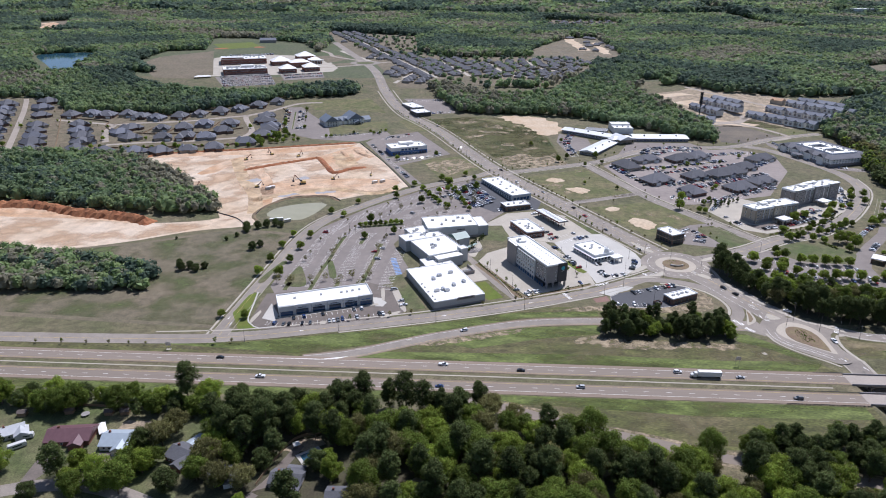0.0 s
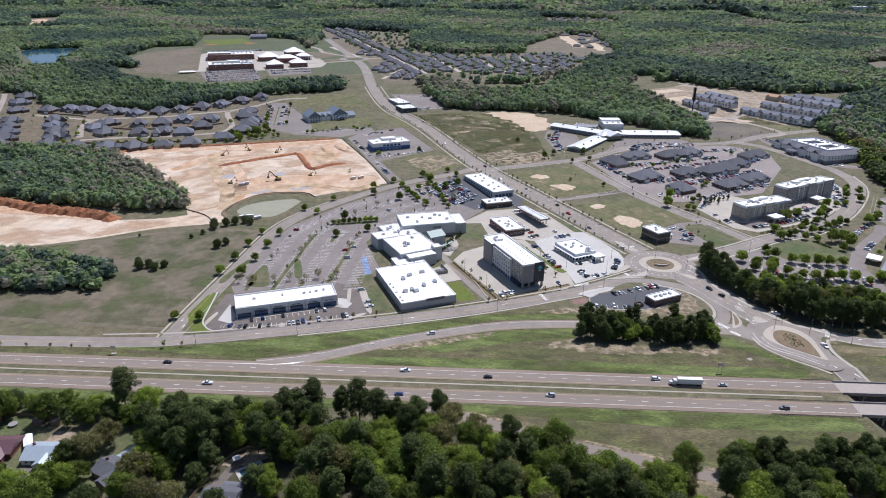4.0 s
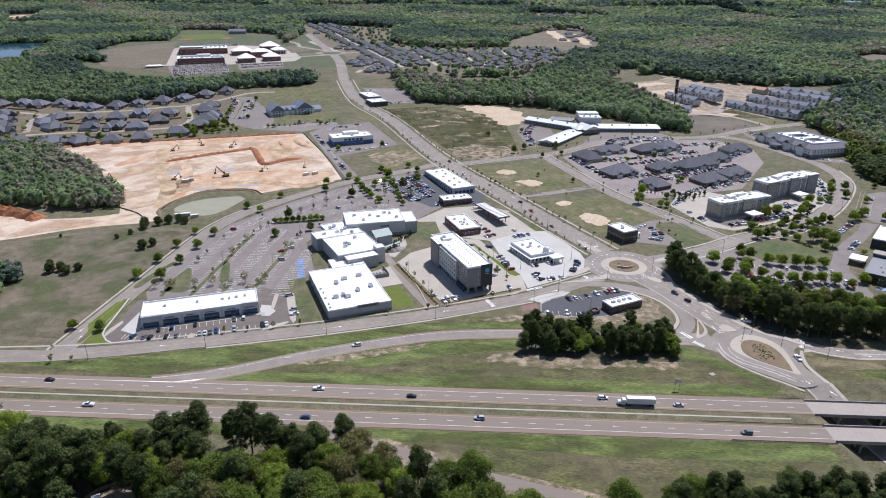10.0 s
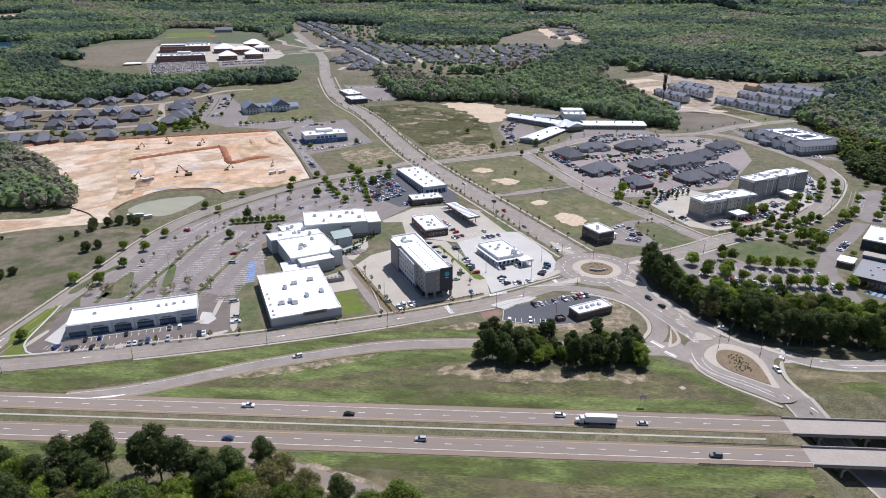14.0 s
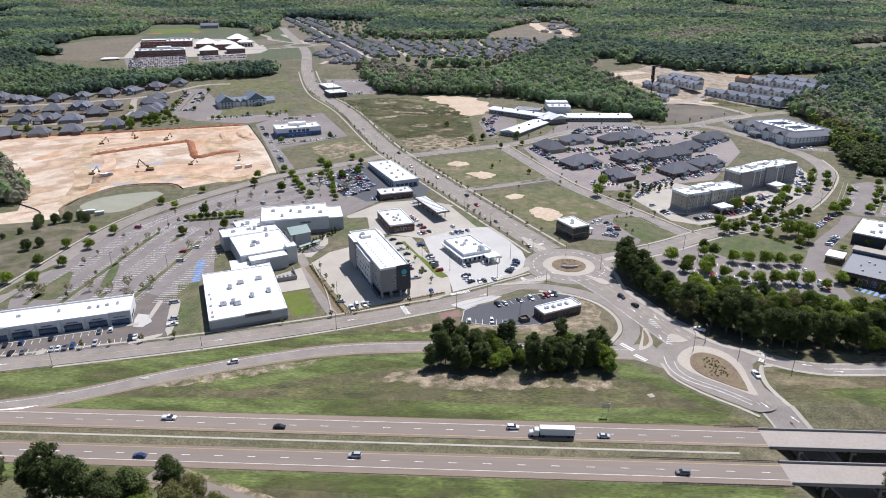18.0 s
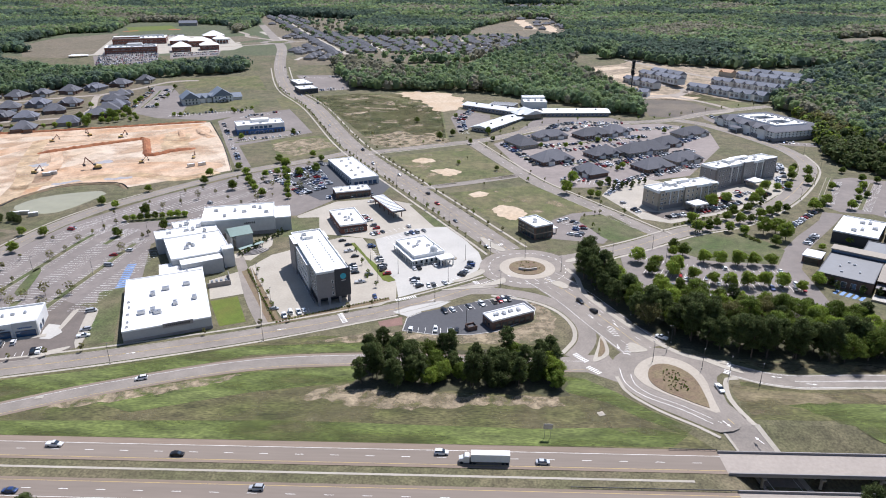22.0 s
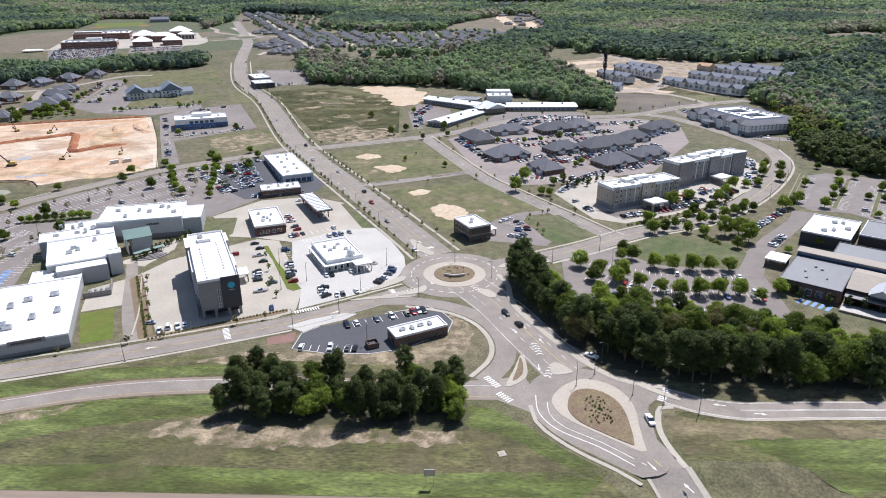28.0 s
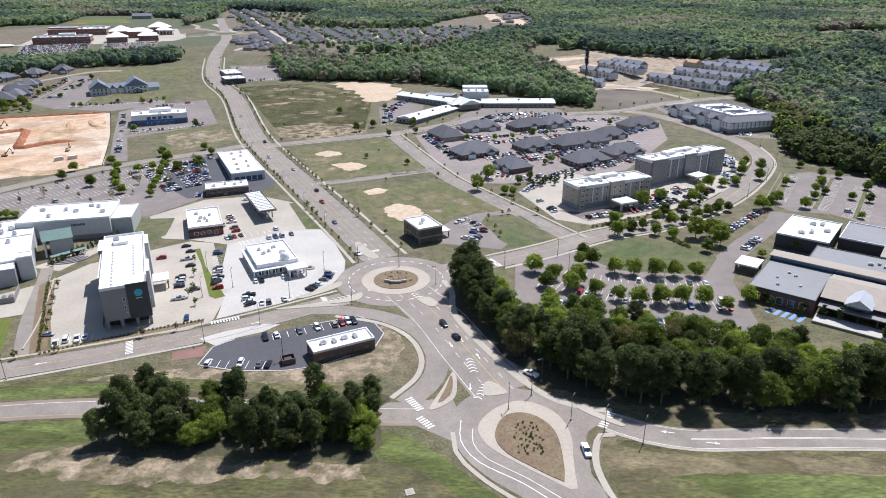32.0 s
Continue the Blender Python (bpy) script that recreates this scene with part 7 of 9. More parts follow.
sheet("ground_far_cleared", M["sand"], [ragged([(245, 2080), (275, 2085), (285, 1760), (255, 1770)], 5, 20, 31), ragged([(310, 1960), (330, 1970), (325, 1700), (300, 1700)], 5, 20, 32)], 0.08, label="pale cleared lots")
sheet("ground_far_meadow", M["dry_field"], [[(119, 1670), (142, 1802), (263, 2085), (350, 2085), (345, 1640), (286, 1538), (195, 1616)], [(782, 1386), (832, 1526), (960, 1580), (960, 1440), (860, 1390)], [(235, 2440), (300, 2420), (500, 2400), (530, 2700), (380, 2720), (240, 2760)]], 0.05, label="far meadow")
sheet("road_school_roundabout", M["asphalt"], [CIRC(-255, 1500, 34, 32)], 0.1, label="far roundabout by the school")
sheet("ground_school_roundabout", M["lawn"], [CIRC(-255, 1500, 20, 24)], 0.3, skirt=0.2, label="grass island of the far roundabout")
strip("road_school", M["lane"], [([(-250, 1470), (-300, 1440), (-355, 1405), (-330, 1370)], 5, -5), ([(-262, 1526), (-310, 1570), (-350, 1610), (-372, 1670), (-420, 1740)], 5, -5), ([(-230, 1500), (-190, 1522), (-160, 1500)], 5, -5)], 0.095, 10, label="pale drives of the school")
sheet("ground_school_verge", M["dry_field"], [[(-390, 1606), (-340, 1632), (-300, 1562), (-338, 1492)], [(-330, 1480), (-290, 1500), (-270, 1450), (-300, 1448)]], 0.07, label="dry lawns beside the school drive")
strip("road_townhouses", M["lane"], [([(376, 1246), (430, 1170), (487, 1098), (520, 1050)], 4, -4), ([(330, 985), (386, 1004), (431, 931), (400, 905)], 3.5, -3.5), ([(320, 1010), (385, 1016), (420, 1045)], 4, -4), ([(386, 1004), (410, 1050), (352, 1110)], 5, -5)], 0.07, 10, label="new pale street by the townhouses")
strip("road_far", M["concrete"], [([(1140, 2440), (1109, 2535), (1043, 2731), (1026, 3008), (1074, 3534)], 9, -9)], 0.1, 60, label="far pale road")

# houses near the camera, south of the highway
def cottage(x, y, rot, w, d, roof, wall, label):
    t = thing("house", x, y, rot, label=label, category="house")
    part("wall", boxes((-w / 2, w / 2, -d / 2, d / 2, -0.5, 2.9)), M[wall], t)
    part("roof", gable(bmesh.new(), -w / 2, w / 2, -d / 2, d / 2, 2.9, d * 0.24, 0, 0.5), M[roof], t)
    part("ell_wall", boxes((w * 0.1, w * 0.1 + 6, -d / 2 - 3.5, -d / 2 - 0.02, -0.5, 2.8)), M[wall], t)
    part("ell_roof", gable(bmesh.new(), w * 0.1, w * 0.1 + 6, -d / 2 - 3.5, 0, 2.8, 1.8, 1), M[roof], t)
    part("chimney", boxes((-w * 0.3, -w * 0.3 + 0.9, 0.4, 1.3, 2.5, 2.9 + d * 0.24 + 0.9)), M["brick"], t)
    windows(t, w, d, 0, 1, w * 0.5, 2, (0.9,), 1.3, 1.3, off=(-w / 2, -d / 2))
    windows(t, w, d, 3, 1, d - 1, 2, (0.9,), 1.1, 1.3, off=(-w / 2, -d / 2))
    return t


cottage(-195, 253.2, 8, 20.5, 12.5, "red_metal", "brick", "low brick house with a maroon metal roof")
cottage(-171, 251, 3, 12, 12, "pale_metal", "wall_white", "white house with a pale blue metal roof")
cottage(-134.5, 242.5, -24, 12, 11, "shingle", "brick", "brick house with a grey shingle roof among trees")
cottage(-81.5, 229, -4, 14, 9.5, "shingle", "wall_tan", "small house with dark shingle roof under trees")
cottage(-55, 219, 2, 13, 11, "shingle", "brick", "house with grey shingle roof at the wood's edge")
cottage(-226, 254, 35, 11, 8, "metal_roof", "wall_lightgrey", "small house with weathered pale roof")
cottage(-112, 230, 20, 10, 9, "shingle", "wall_lightgrey", "small house with grey roof hidden by trees")
for x, y, r, w, d, mt, lab in ((-182.5, 258.5, 35, 3.4, 9, "roof_white", "long white awning beside the maroon roof"), (-132.5, 253, 62, 8, 5, "pale_metal", "pale blue metal lean-to behind the brick house"), (-79, 235.6, -4, 8, 4, "shingle", "dark shingle porch roof behind the house")):
    aw = thing("garden_awning", x, y, r, label=lab, category="awning")
    part("roof", gable(bmesh.new(), -w / 2, w / 2, -d / 2, d / 2, 2.4, 0.5, 0 if w > d else 1, 0.2), M[mt], aw)
    for q in ((-w / 2, -d / 2), (w / 2 - 0.15, -d / 2), (-w / 2, d / 2 - 0.15), (w / 2 - 0.15, d / 2 - 0.15)):
        part("post", boxes((q[0], q[0] + 0.15, q[1], q[1] + 0.15, 0, 2.3)), M["wood"], aw)
for x, y, r, ln in ((-217, 244.5, 40, 8), (-217, 252, 20, 6)):
    cv = thing("caravan", x, y, r, label="pale travel trailer parked in a garden", category="caravan", group="garden caravans")
    part("body", loft(bmesh.new(), [(-ln / 2, 1.1, 0.7, 2.5), (-ln / 2 + 0.4, 1.2, 0.5, 2.9), (ln / 2 - 0.4, 1.2, 0.5, 2.9), (ln / 2, 1.1, 0.7, 2.4)]), M["wall_lightgrey"], cv)
    part("window", boxes((-ln / 4, ln / 4, -1.24, -1.2, 1.4, 2.1)), M["glass"], cv)
    for u in (-0.6, 0.6):
        part("wheel", boxes((u - 0.3, u + 0.3, -1.15, -0.95, 0, 0.6), (u - 0.3, u + 0.3, 0.95, 1.15, 0, 0.6)), M["metal_dark"], cv)
tr = thing("trampoline", -198.8, 271.4, 0, label="round dark trampoline on a lawn", category="trampoline")
bm = bmesh.new()
bmesh.ops.create_cone(bm, segments=20, radius1=2.1, radius2=2.1, depth=0.12, cap_ends=True, matrix=Matrix.Translation((0, 0, 0.9)))
part("mat", bm, M["wall_taupe"], tr)
for i in range(6):
    a = i * math.pi / 3
    part("leg", boxes((2 * math.cos(a) - 0.05, 2 * math.cos(a) + 0.05, 2 * math.sin(a) - 0.05, 2 * math.sin(a) + 0.05, 0, 0.84)), M["metal"], tr)
pt = thing("garden_parasol", -83.6, 252.7, 30, label="square white parasol beside the pool", category="parasol")
part("canopy", hip(bmesh.new(), -1.5, 1.5, -1.5, 1.5, 2.3, 0.6, 0.1, 1.55), M["roof_white"], pt)
part("pole", boxes((-0.05, 0.05, -0.05, 0.05, 0, 2.4)), M["metal"], pt)
for x, y in ((-231, 269.5), (-208, 273), (-187, 273), (-179, 274)):
    s = thing("shed", x, y, 10, label="small weathered garden shed by the trees", category="shed", group="garden sheds")
    part("wall", boxes((-2, 2, -1.6, 1.6, 0, 2.2)), M["wood"], s)
    part("roof", gable(bmesh.new(), -2, 2, -1.6, 1.6, 2.2, 1.1, 0, 0.3), M["shingle_brown"], s)
sheet("ground_gardens", M["lawn"], [[(-260, 300), (-140, 292), (-100, 262), (-40, 250), (-40, 190), (-260, 190)]], 0.02, label="shaded garden lawns")
sheet("pavement_drives", M["lot_brown"], [[(-203, 245), (-196, 245), (-192, 232), (-196, 221), (-201, 222)], [(-176, 244), (-169, 244), (-171, 236), (-176, 236)], [(-96, 222), (-92, 230), (-88, 243), (-84, 255), (-80, 254), (-84, 240), (-88, 226)], [(-101, 214), (-96, 222), (-92, 220), (-97, 212)]], 0.05, label="concrete drives")
sheet("ground_garden_soil", M["gravel_tan"], [ragged([(-178, 258), (-160, 262), (-156, 268), (-176, 268)], 0.8, 2, 71), ragged([(-172, 244), (-163, 246), (-164, 236), (-170, 234)], 0.8, 2, 72), ragged([(-90, 250), (-84, 258), (-74, 262), (-70, 256), (-80, 250)], 0.8, 2, 73), ragged([(-30, 222), (-24, 236), (-18, 232), (-24, 216)], 1, 2, 74)], 0.045, label="bare worn soil in the gardens")
strip("trim_garden_fence", M["wood"], [([(-95, 226), (-92, 240), (-86, 258), (-74, 264)], 0.06, -0.06), ([(-226, 276), (-206, 279), (-176, 278)], 0.06, -0.06)], 1.5, 3, skirt=1.5, label="weathered board fences between gardens")
strip("road_lane", M["asphalt"], [([(-260, 196), (-225, 208), (-206, 216), (-187, 221), (-160, 220), (-120, 205)], 4, -4)], 0.05, label="residential lane")
strip("road_south_edge", M["bank_patchy"], [([(-10, 300), (30, 286), (56, 276), (87, 267), (119, 257), (183, 243), (300, 230)], 6.0, -6.0)], 0.05, label="sandy edges of the narrow road")
strip("road_south", M["highway"], [([(-10, 300), (30, 286), (56, 276), (87, 267), (119, 257), (183, 243), (300, 230)], 3.4, -3.4)], 0.06, label="narrow road behind the trees")
p = thing("swimming_pool", -75.5, 247.3, 38, label="small garden pool with pale deck", category="pool")
part("deck", boxes((-6, 6, -4, 4, -0.3, 0.25)), M["pale_concrete"], p)
part("water", boxes((-4.4, 4.4, -2.4, 2.4, 0.251, 0.3)), M["water"], p)

# ---- trees ----
def np_mesh(name, verts, faces, material, smooth=False):
    """A mesh from arrays; faces all of one size."""
    verts, faces = np.asarray(verts, np.float32), np.asarray(faces, np.int32)
    me = bpy.data.meshes.new(name)
    me.vertices.add(len(verts))
    me.vertices.foreach_set("co", verts.ravel())
    k = faces.shape[1]
    me.loops.add(faces.size)
    me.loops.foreach_set("vertex_index", faces.ravel())
    me.polygons.add(len(faces))
    me.polygons.foreach_set("loop_start", np.arange(0, faces.size, k, dtype=np.int32))
    me.update(calc_edges=True)
    me.validate()
    me.materials.append(material)
    return me


def leaf_quads(centres, normals, size, rs):
    """Bent leaf clumps: two triangles each, at the centres, turned about the normals."""
    n = len(centres)
    nr = normals / np.linalg.norm(normals, axis=1, keepdims=True)
    a = rs.normal(size=(n, 3))
    u = np.cross(nr, a)
    u /= np.linalg.norm(u, axis=1, keepdims=True) + 1e-9
    v = np.cross(nr, u)
    s = size[:, None]
    asp = rs.uniform(0.6, 1.3, (n, 1))
    p = np.stack([centres - u * s * asp, centres - v * s + nr * s * 0.25, centres + u * s * asp - nr * s * 0.15, centres + v * s + nr * s * 0.3], 1)
    return p.reshape(-1, 3), np.arange(4 * n).reshape(n, 4)


def crown_arrays(rs, r, h, base, n, leaf, kind):
    """Leaf clumps of one crown: uneven lobes carried out on limbs, with gaps between them."""
    lobes = []
    k = max(9, min(64, n // 110))
    lean = rs.uniform(0, 6.28)
    for i in range(k):
        a = i * 2.4 + rs.uniform(-0.6, 0.6)
        side = 1 + 0.22 * math.cos(a - lean) + 0.12 * math.sin(3 * a + lean)
        if kind == "pine":
            f = ((i + 0.5) / k) ** 0.85
            rr = r * side * math.sqrt(max(0.04, 1 - f ** 2.6)) * (0.6 + 0.4 * min(1, f * 3)) * math.sqrt(rs.uniform(0.1, 1.0)) * 0.86
            lobes.append((rr * math.cos(a), rr * math.sin(a), base + (h - base) * (0.02 + 0.9 * f) + rs.uniform(-0.8, 0.8), r * rs.uniform(0.19, 0.34), 0.6))
        else:
            f = -0.85 + 1.85 * (i + 0.5) / k
            rr = r * side * math.sqrt(max(0, 1 - f * f)) * math.sqrt(rs.uniform(0.15, 1.0)) * 0.92
            mid, hh = (h + base) / 2, (h - base) / 2
            lobes.append((rr * math.cos(a), rr * math.sin(a), mid + hh * f * 0.84 * rs.uniform(0.85, 1.1), r * rs.uniform(0.17, 0.34), 0.75))
    if k < 26:                       # small round trees are fuller
        lobes = [(x * 0.86, y * 0.86, z, q * 1.55, f) for x, y, z, q, f in lobes]
    wts = np.array([q[3] ** 2 for q in lobes])
    pick = rs.choice(len(lobes), n, p=wts / wts.sum())
    L = np.array(lobes)[pick]
    d = rs.normal(size=(n, 3))
    d[:, 2] = np.where(d[:, 2] < 0, d[:, 2] * 0.6, d[:, 2])
    d /= np.linalg.norm(d, axis=1, keepdims=True)
    rad = L[:, 3] * rs.uniform(0.45, 1.2, n)
    c = L[:, :3] + d * rad[:, None] * np.stack([np.ones(n), np.ones(n), L[:, 4]], 1)
    nrm = d + rs.normal(size=(n, 3)) * 0.55 + np.array([0, 0, 0.35])
    return leaf_quads(c, nrm, leaf * rs.uniform(0.6, 1.25, n), rs)


def trunk_mesh(h, r, rs, limbs=5, top=0.75):
    bm = bmesh.new()
    bmesh.ops.create_cone(bm, segments=7, radius1=r, radius2=r * 0.35, depth=h * top, cap_ends=True, matrix=Matrix.Translation((0, 0, h * top / 2)))
    for i in range(limbs):
        a = i * 2.4 + rs.uniform(0, 1)
        z = h * rs.uniform(0.35, 0.6)
        m = pose(0, 0, z) @ Matrix.Rotation(a, 4, "Z") @ Matrix.Rotation(radians(48), 4, "Y") @ Matrix.Translation((0, 0, h * 0.13))
        bmesh.ops.create_cone(bm, segments=5, radius1=r * 0.4, radius2=r * 0.12, depth=h * 0.26, cap_ends=False, matrix=m)
    me = bpy.data.meshes.new("trunk")
    bm.to_mesh(me)
    bm.free()
    me.materials.append(M["bark"])
    return me


def tree_kind(name, seed, h, r, base, n, leaf, material, kind="round", tr=None, top=0.75):
    rs = np.random.default_rng(seed)
    v, f = crown_arrays(rs, r, h, base, n, leaf, kind)
    return name, trunk_mesh(h, tr or h * 0.02, rs, top=top), np_mesh("crown", v, f, M[material])


BIG = [tree_kind("broadleaf_tree", 1, 16, 6.6, 2.5, 8060, 0.27, "leaf"), tree_kind("broadleaf_tree", 2, 14.5, 6.0, 2.0, 7440, 0.27, "leaf_bright"), tree_kind("broadleaf_tree", 3, 18, 7.2, 3, 8680, 0.28, "leaf"),
       tree_kind("broadleaf_tree", 8, 13.5, 6.0, 2.0, 6510, 0.26, "leaf_olive")]
PINE = [tree_kind("pine_tree", 4, 20, 5.4, 5, 7130, 0.27, "leaf_dark", "pine", 0.35, 0.95), tree_kind("pine_tree", 5, 17, 5.2, 3, 6820, 0.27, "leaf_dark", "pine", 0.32, 0.95), tree_kind("pine_tree", 6, 22, 6.0, 6, 7750, 0.27, "leaf_dark", "pine", 0.36, 0.95)]
LOW = [tree_kind("broadleaf_tree", 61, 12, 5.4, 0.4, 6820, 0.26, "leaf"), tree_kind("broadleaf_tree", 62, 10.5, 5.0, 0.3, 6510, 0.25, "leaf_dark"), tree_kind("broadleaf_tree", 63, 11, 5.0, 0.4, 6200, 0.25, "leaf_bright")]
LOT = [tree_kind("lot_tree", 11, 7.6, 3.8, 1.4, 1900, 0.33, "leaf"), tree_kind("lot_tree", 12, 7.0, 3.5, 1.3, 1700, 0.32, "leaf_bright"), tree_kind("lot_tree", 13, 8.6, 4.2, 1.6, 2200, 0.34, "leaf_bright")]
YOUNG = [tree_kind("young_tree", 21, 4.6, 1.3, 1.4, 120, 0.3, "leaf_olive", tr=0.07), tree_kind("young_tree", 22, 5.2, 1.5, 1.5, 130, 0.3, "leaf", tr=0.07), tree_kind("young_tree", 23, 4.0, 1.1, 1.3, 90, 0.3, "leaf_olive", tr=0.06)]
BARE = [tree_kind("thin_tree", 31, 7.0, 3.0, 1.8, 150, 0.34, "leaf_olive", tr=0.12)]
CEDAR = [tree_kind("evergreen_shrub", 41, 5.0, 1.3, 0.2, 260, 0.34, "leaf_dark", "pine", 0.1)]
BUSH = [tree_kind("shrub", 51, 1.3, 0.9, 0.1, 70, 0.26, "leaf", tr=0.04), tree_kind("shrub", 52, 1.0, 0.8, 0.1, 60, 0.24, "leaf_olive", tr=0.04)]
rt = random.Random(5)


def plant(kind, x, y, s=1.0, label="", group="", category="tree", z=None):
    name, trunk, crown = kind
    t = thing(name, x, y, rt.uniform(0, 360), z=z, label=label, category=category, group=group)
    t.scale = (s, s, s * rt.uniform(0.9, 1.1))
    if name != "shrub":
        share("trunk", trunk, t, Matrix())
    share("crown", crown, t, Matrix())
    return t


def inside(poly, x, y):
    c, n = False, len(poly)
    for i in range(n):
        (x0, y0), (x1, y1) = poly[i], poly[i - 1]
        if (y0 > y) != (y1 > y) and x < (x1 - x0) * (y - y0) / (y1 - y0) + x0:
            c = not c
    return c


def grove(poly, gap, kinds, weights, label, group, smin=0.75, smax=1.15, seed=1, skip=()):
    rg = random.Random(seed)
    xs, ys = [p[0] for p in poly], [p[1] for p in poly]
    y = min(ys)
    while y < max(ys):
        x = min(xs)
        while x < max(xs):
            px, py = x + rg.uniform(-0.45, 0.45) * gap, y + rg.uniform(-0.45, 0.45) * gap
            if inside(poly, px, py) and not any((px - a) ** 2 + (py - b) ** 2 < r * r for a, b, r in skip):
                k = rg.choices(kinds, weights)[0]
                plant(k, px, py, rg.uniform(smin, smax), label if "pine" not in k[0] else "tall dark pine in the grove", group)
            x += gap
        y += gap


# grove beside the ramp, wood east of the roundabouts, belt south of the highway
grove([(82, 369), (88, 394), (120, 395), (164, 394), (162, 370), (120, 367)], 6.6, PINE + LOW, [4, 4, 3, 3, 3, 1], "dark green tree in a dense grove", "trees of the ramp grove", 0.6, 0.74, 3)
for gx, gy, gs in ((84, 372, 0.66), (90, 375, 0.7), (86, 384, 0.68), (96, 371, 0.68), (98, 386, 0.72), (104, 374, 0.6), (134, 372, 0.62), (141, 375, 0.66), (147, 371, 0.66), (150, 382, 0.68), (139, 386, 0.64), (155, 376, 0.62), (128, 371, 0.58)):
    plant(PINE[int(gx) % 3], gx, gy, gs, "tall dark pine in the grove", "trees of the ramp grove")
for gx, gy, gs in ((112, 371, 0.6), (117, 376, 0.55), (162, 376, 0.72), (159, 384, 0.6)):
    plant(BIG[1], gx, gy, gs, "bright spring-green tree in the dark grove", "trees of the ramp grove")
# brown floor of the wood, with its shadow put into the colour
sheet("ground_wood_floor", M["shaded_litter"], [ragged([(189, 496), (186, 464), (195, 446), (205, 425), (220, 403), (250, 394), (300, 393), (420, 390), (420, 416), (330, 422), (290, 434), (256, 448), (212, 461), (203, 480)], 1.5, 4, 45)], 0.085, label="brown leaf litter darkened with painted shade under the wood")
grove([(191, 494), (188, 468), (197, 449), (208, 428), (224, 403), (246, 395), (300, 392), (420, 390), (420, 402), (300, 407), (254, 411), (232, 420), (214, 440), (202, 462), (200, 484)], 6.2, PINE + BIG[:1] + BIG[3:], [4, 4, 4, 2, 1], "dark tree at the edge of the roundabout wood", "trees of the roundabout wood", 0.74, 1.0, 4)
grove([(204, 478), (206, 464), (218, 442), (234, 424), (256, 414), (300, 409), (420, 404), (420, 416), (330, 421), (290, 433), (256, 447), (212, 460)], 7.2, BIG + PINE[:1] + LOW[2:], [3, 7, 2, 2, 1, 3], "full green tree in the wood by the roundabout", "trees of the roundabout wood", 0.6, 0.82, 6)
SKIP = [(-180, 272, 10), (-205, 272, 8), (-70, 198, 10), (-92, 238, 7)]
CLEAR = [(-195, 251, 12.5), (-206, 240, 8), (-198, 232, 10), (-203, 226, 8), (-192, 222, 7), (-171, 251, 9), (-172, 240, 6), (-134, 241, 9), (-131, 250, 7), (-82, 229, 9), (-84, 240, 8), (-75, 247, 8.5), (-55, 218, 8), (-198, 270, 9), (-212, 262, 8), (-188, 266, 8), (-170, 265, 7), (-222, 250, 9), (-217, 246, 7), (-26, 226, 6), (-205, 218, 9)]
SKIP += CLEAR
for kinds, pts_, lo, hi, lab in (
        (PINE, ((-151, 286), (-117, 252), (-120, 274), (-107, 272), (-106, 247), (-98, 254), (-94, 270), (-40, 243), (-184, 225), (-79, 216), (-112, 262), (-101, 262), (-128, 266), (-92, 246), (-65, 285), (-55, 286), (-43, 286), (-34, 283), (-24, 280), (-58, 278), (-31, 256)), 1.0, 1.22, "tall dark pine among the houses"),
        (CEDAR, ((-169, 269), (-172, 272)), 2.0, 2.3, "dark pointed evergreen in a hedge"),
        (LOW + BIG[:1], ((-237, 277), (-222, 273), (-212, 274), (-205, 277), (-184, 277), (-162, 275), (-152, 274), (-156, 246), (-147, 236), (-153, 231), (-179, 233), (-162, 219), (-173, 216), (-154, 217), (-204, 224), (-71, 238), (-62, 233), (-122, 227), (-25, 227), (-203, 236), (-250, 280), (-228, 244), (-59, 256), (-138, 238), (-96, 238), (-136, 276), (-194, 276), (-144, 276), (-110, 240), (-134, 222), (-215, 216), (-190, 212)), 0.85, 1.12, "green garden tree among the houses"),
        (BIG[1:2] + BIG[3:], ((-137, 284), (-146, 259), (-149, 251), (-122, 237), (-80, 271), (-69, 268), (-67, 258), (-54, 262), (-100, 223), (-111, 224), (-47, 221), (-19, 261), (-86, 262), (-78, 250)), 0.88, 1.15, "bright spring-green garden tree")):
    for x, y in pts_:
        if not any((x - a) ** 2 + (y - b) ** 2 < (q * 0.82) ** 2 for a, b, q in CLEAR):
            plant(rt.choice(kinds), x + rt.uniform(-1, 1), y + rt.uniform(-1, 1), rt.uniform(lo, hi), lab, "garden trees")
for x, y, s in ((-180, 237, 0.66), (-190, 233, 0.36), (-177, 221, 0.95), (-167, 225, 0.9), (-157, 245, 0.95), (-149, 231, 0.9), (-159, 236, 0.8), (-120, 246, 0.95), (-118, 254, 0.9), (-125, 229, 0.5), (-111, 224, 0.6), (-214, 228, 0.85), (-224, 232, 0.8), (-218, 272, 0.7), (-98, 214, 0.6), (-66, 243, 0.75), (-62, 256, 0.8)):
    plant(rt.choice(LOW + BIG[1:2]), x, y, s, "green garden tree beside a house", "garden trees")
grove([(-262, 284), (-215, 288), (-175, 285), (-150, 283), (-136, 288), (-136, 279), (-172, 277), (-215, 279), (-262, 272)], 7, LOW + BIG[1:2], [3, 2, 3, 2], "green tree in the hedge beside the highway", "garden trees", 0.7, 0.95, 19)
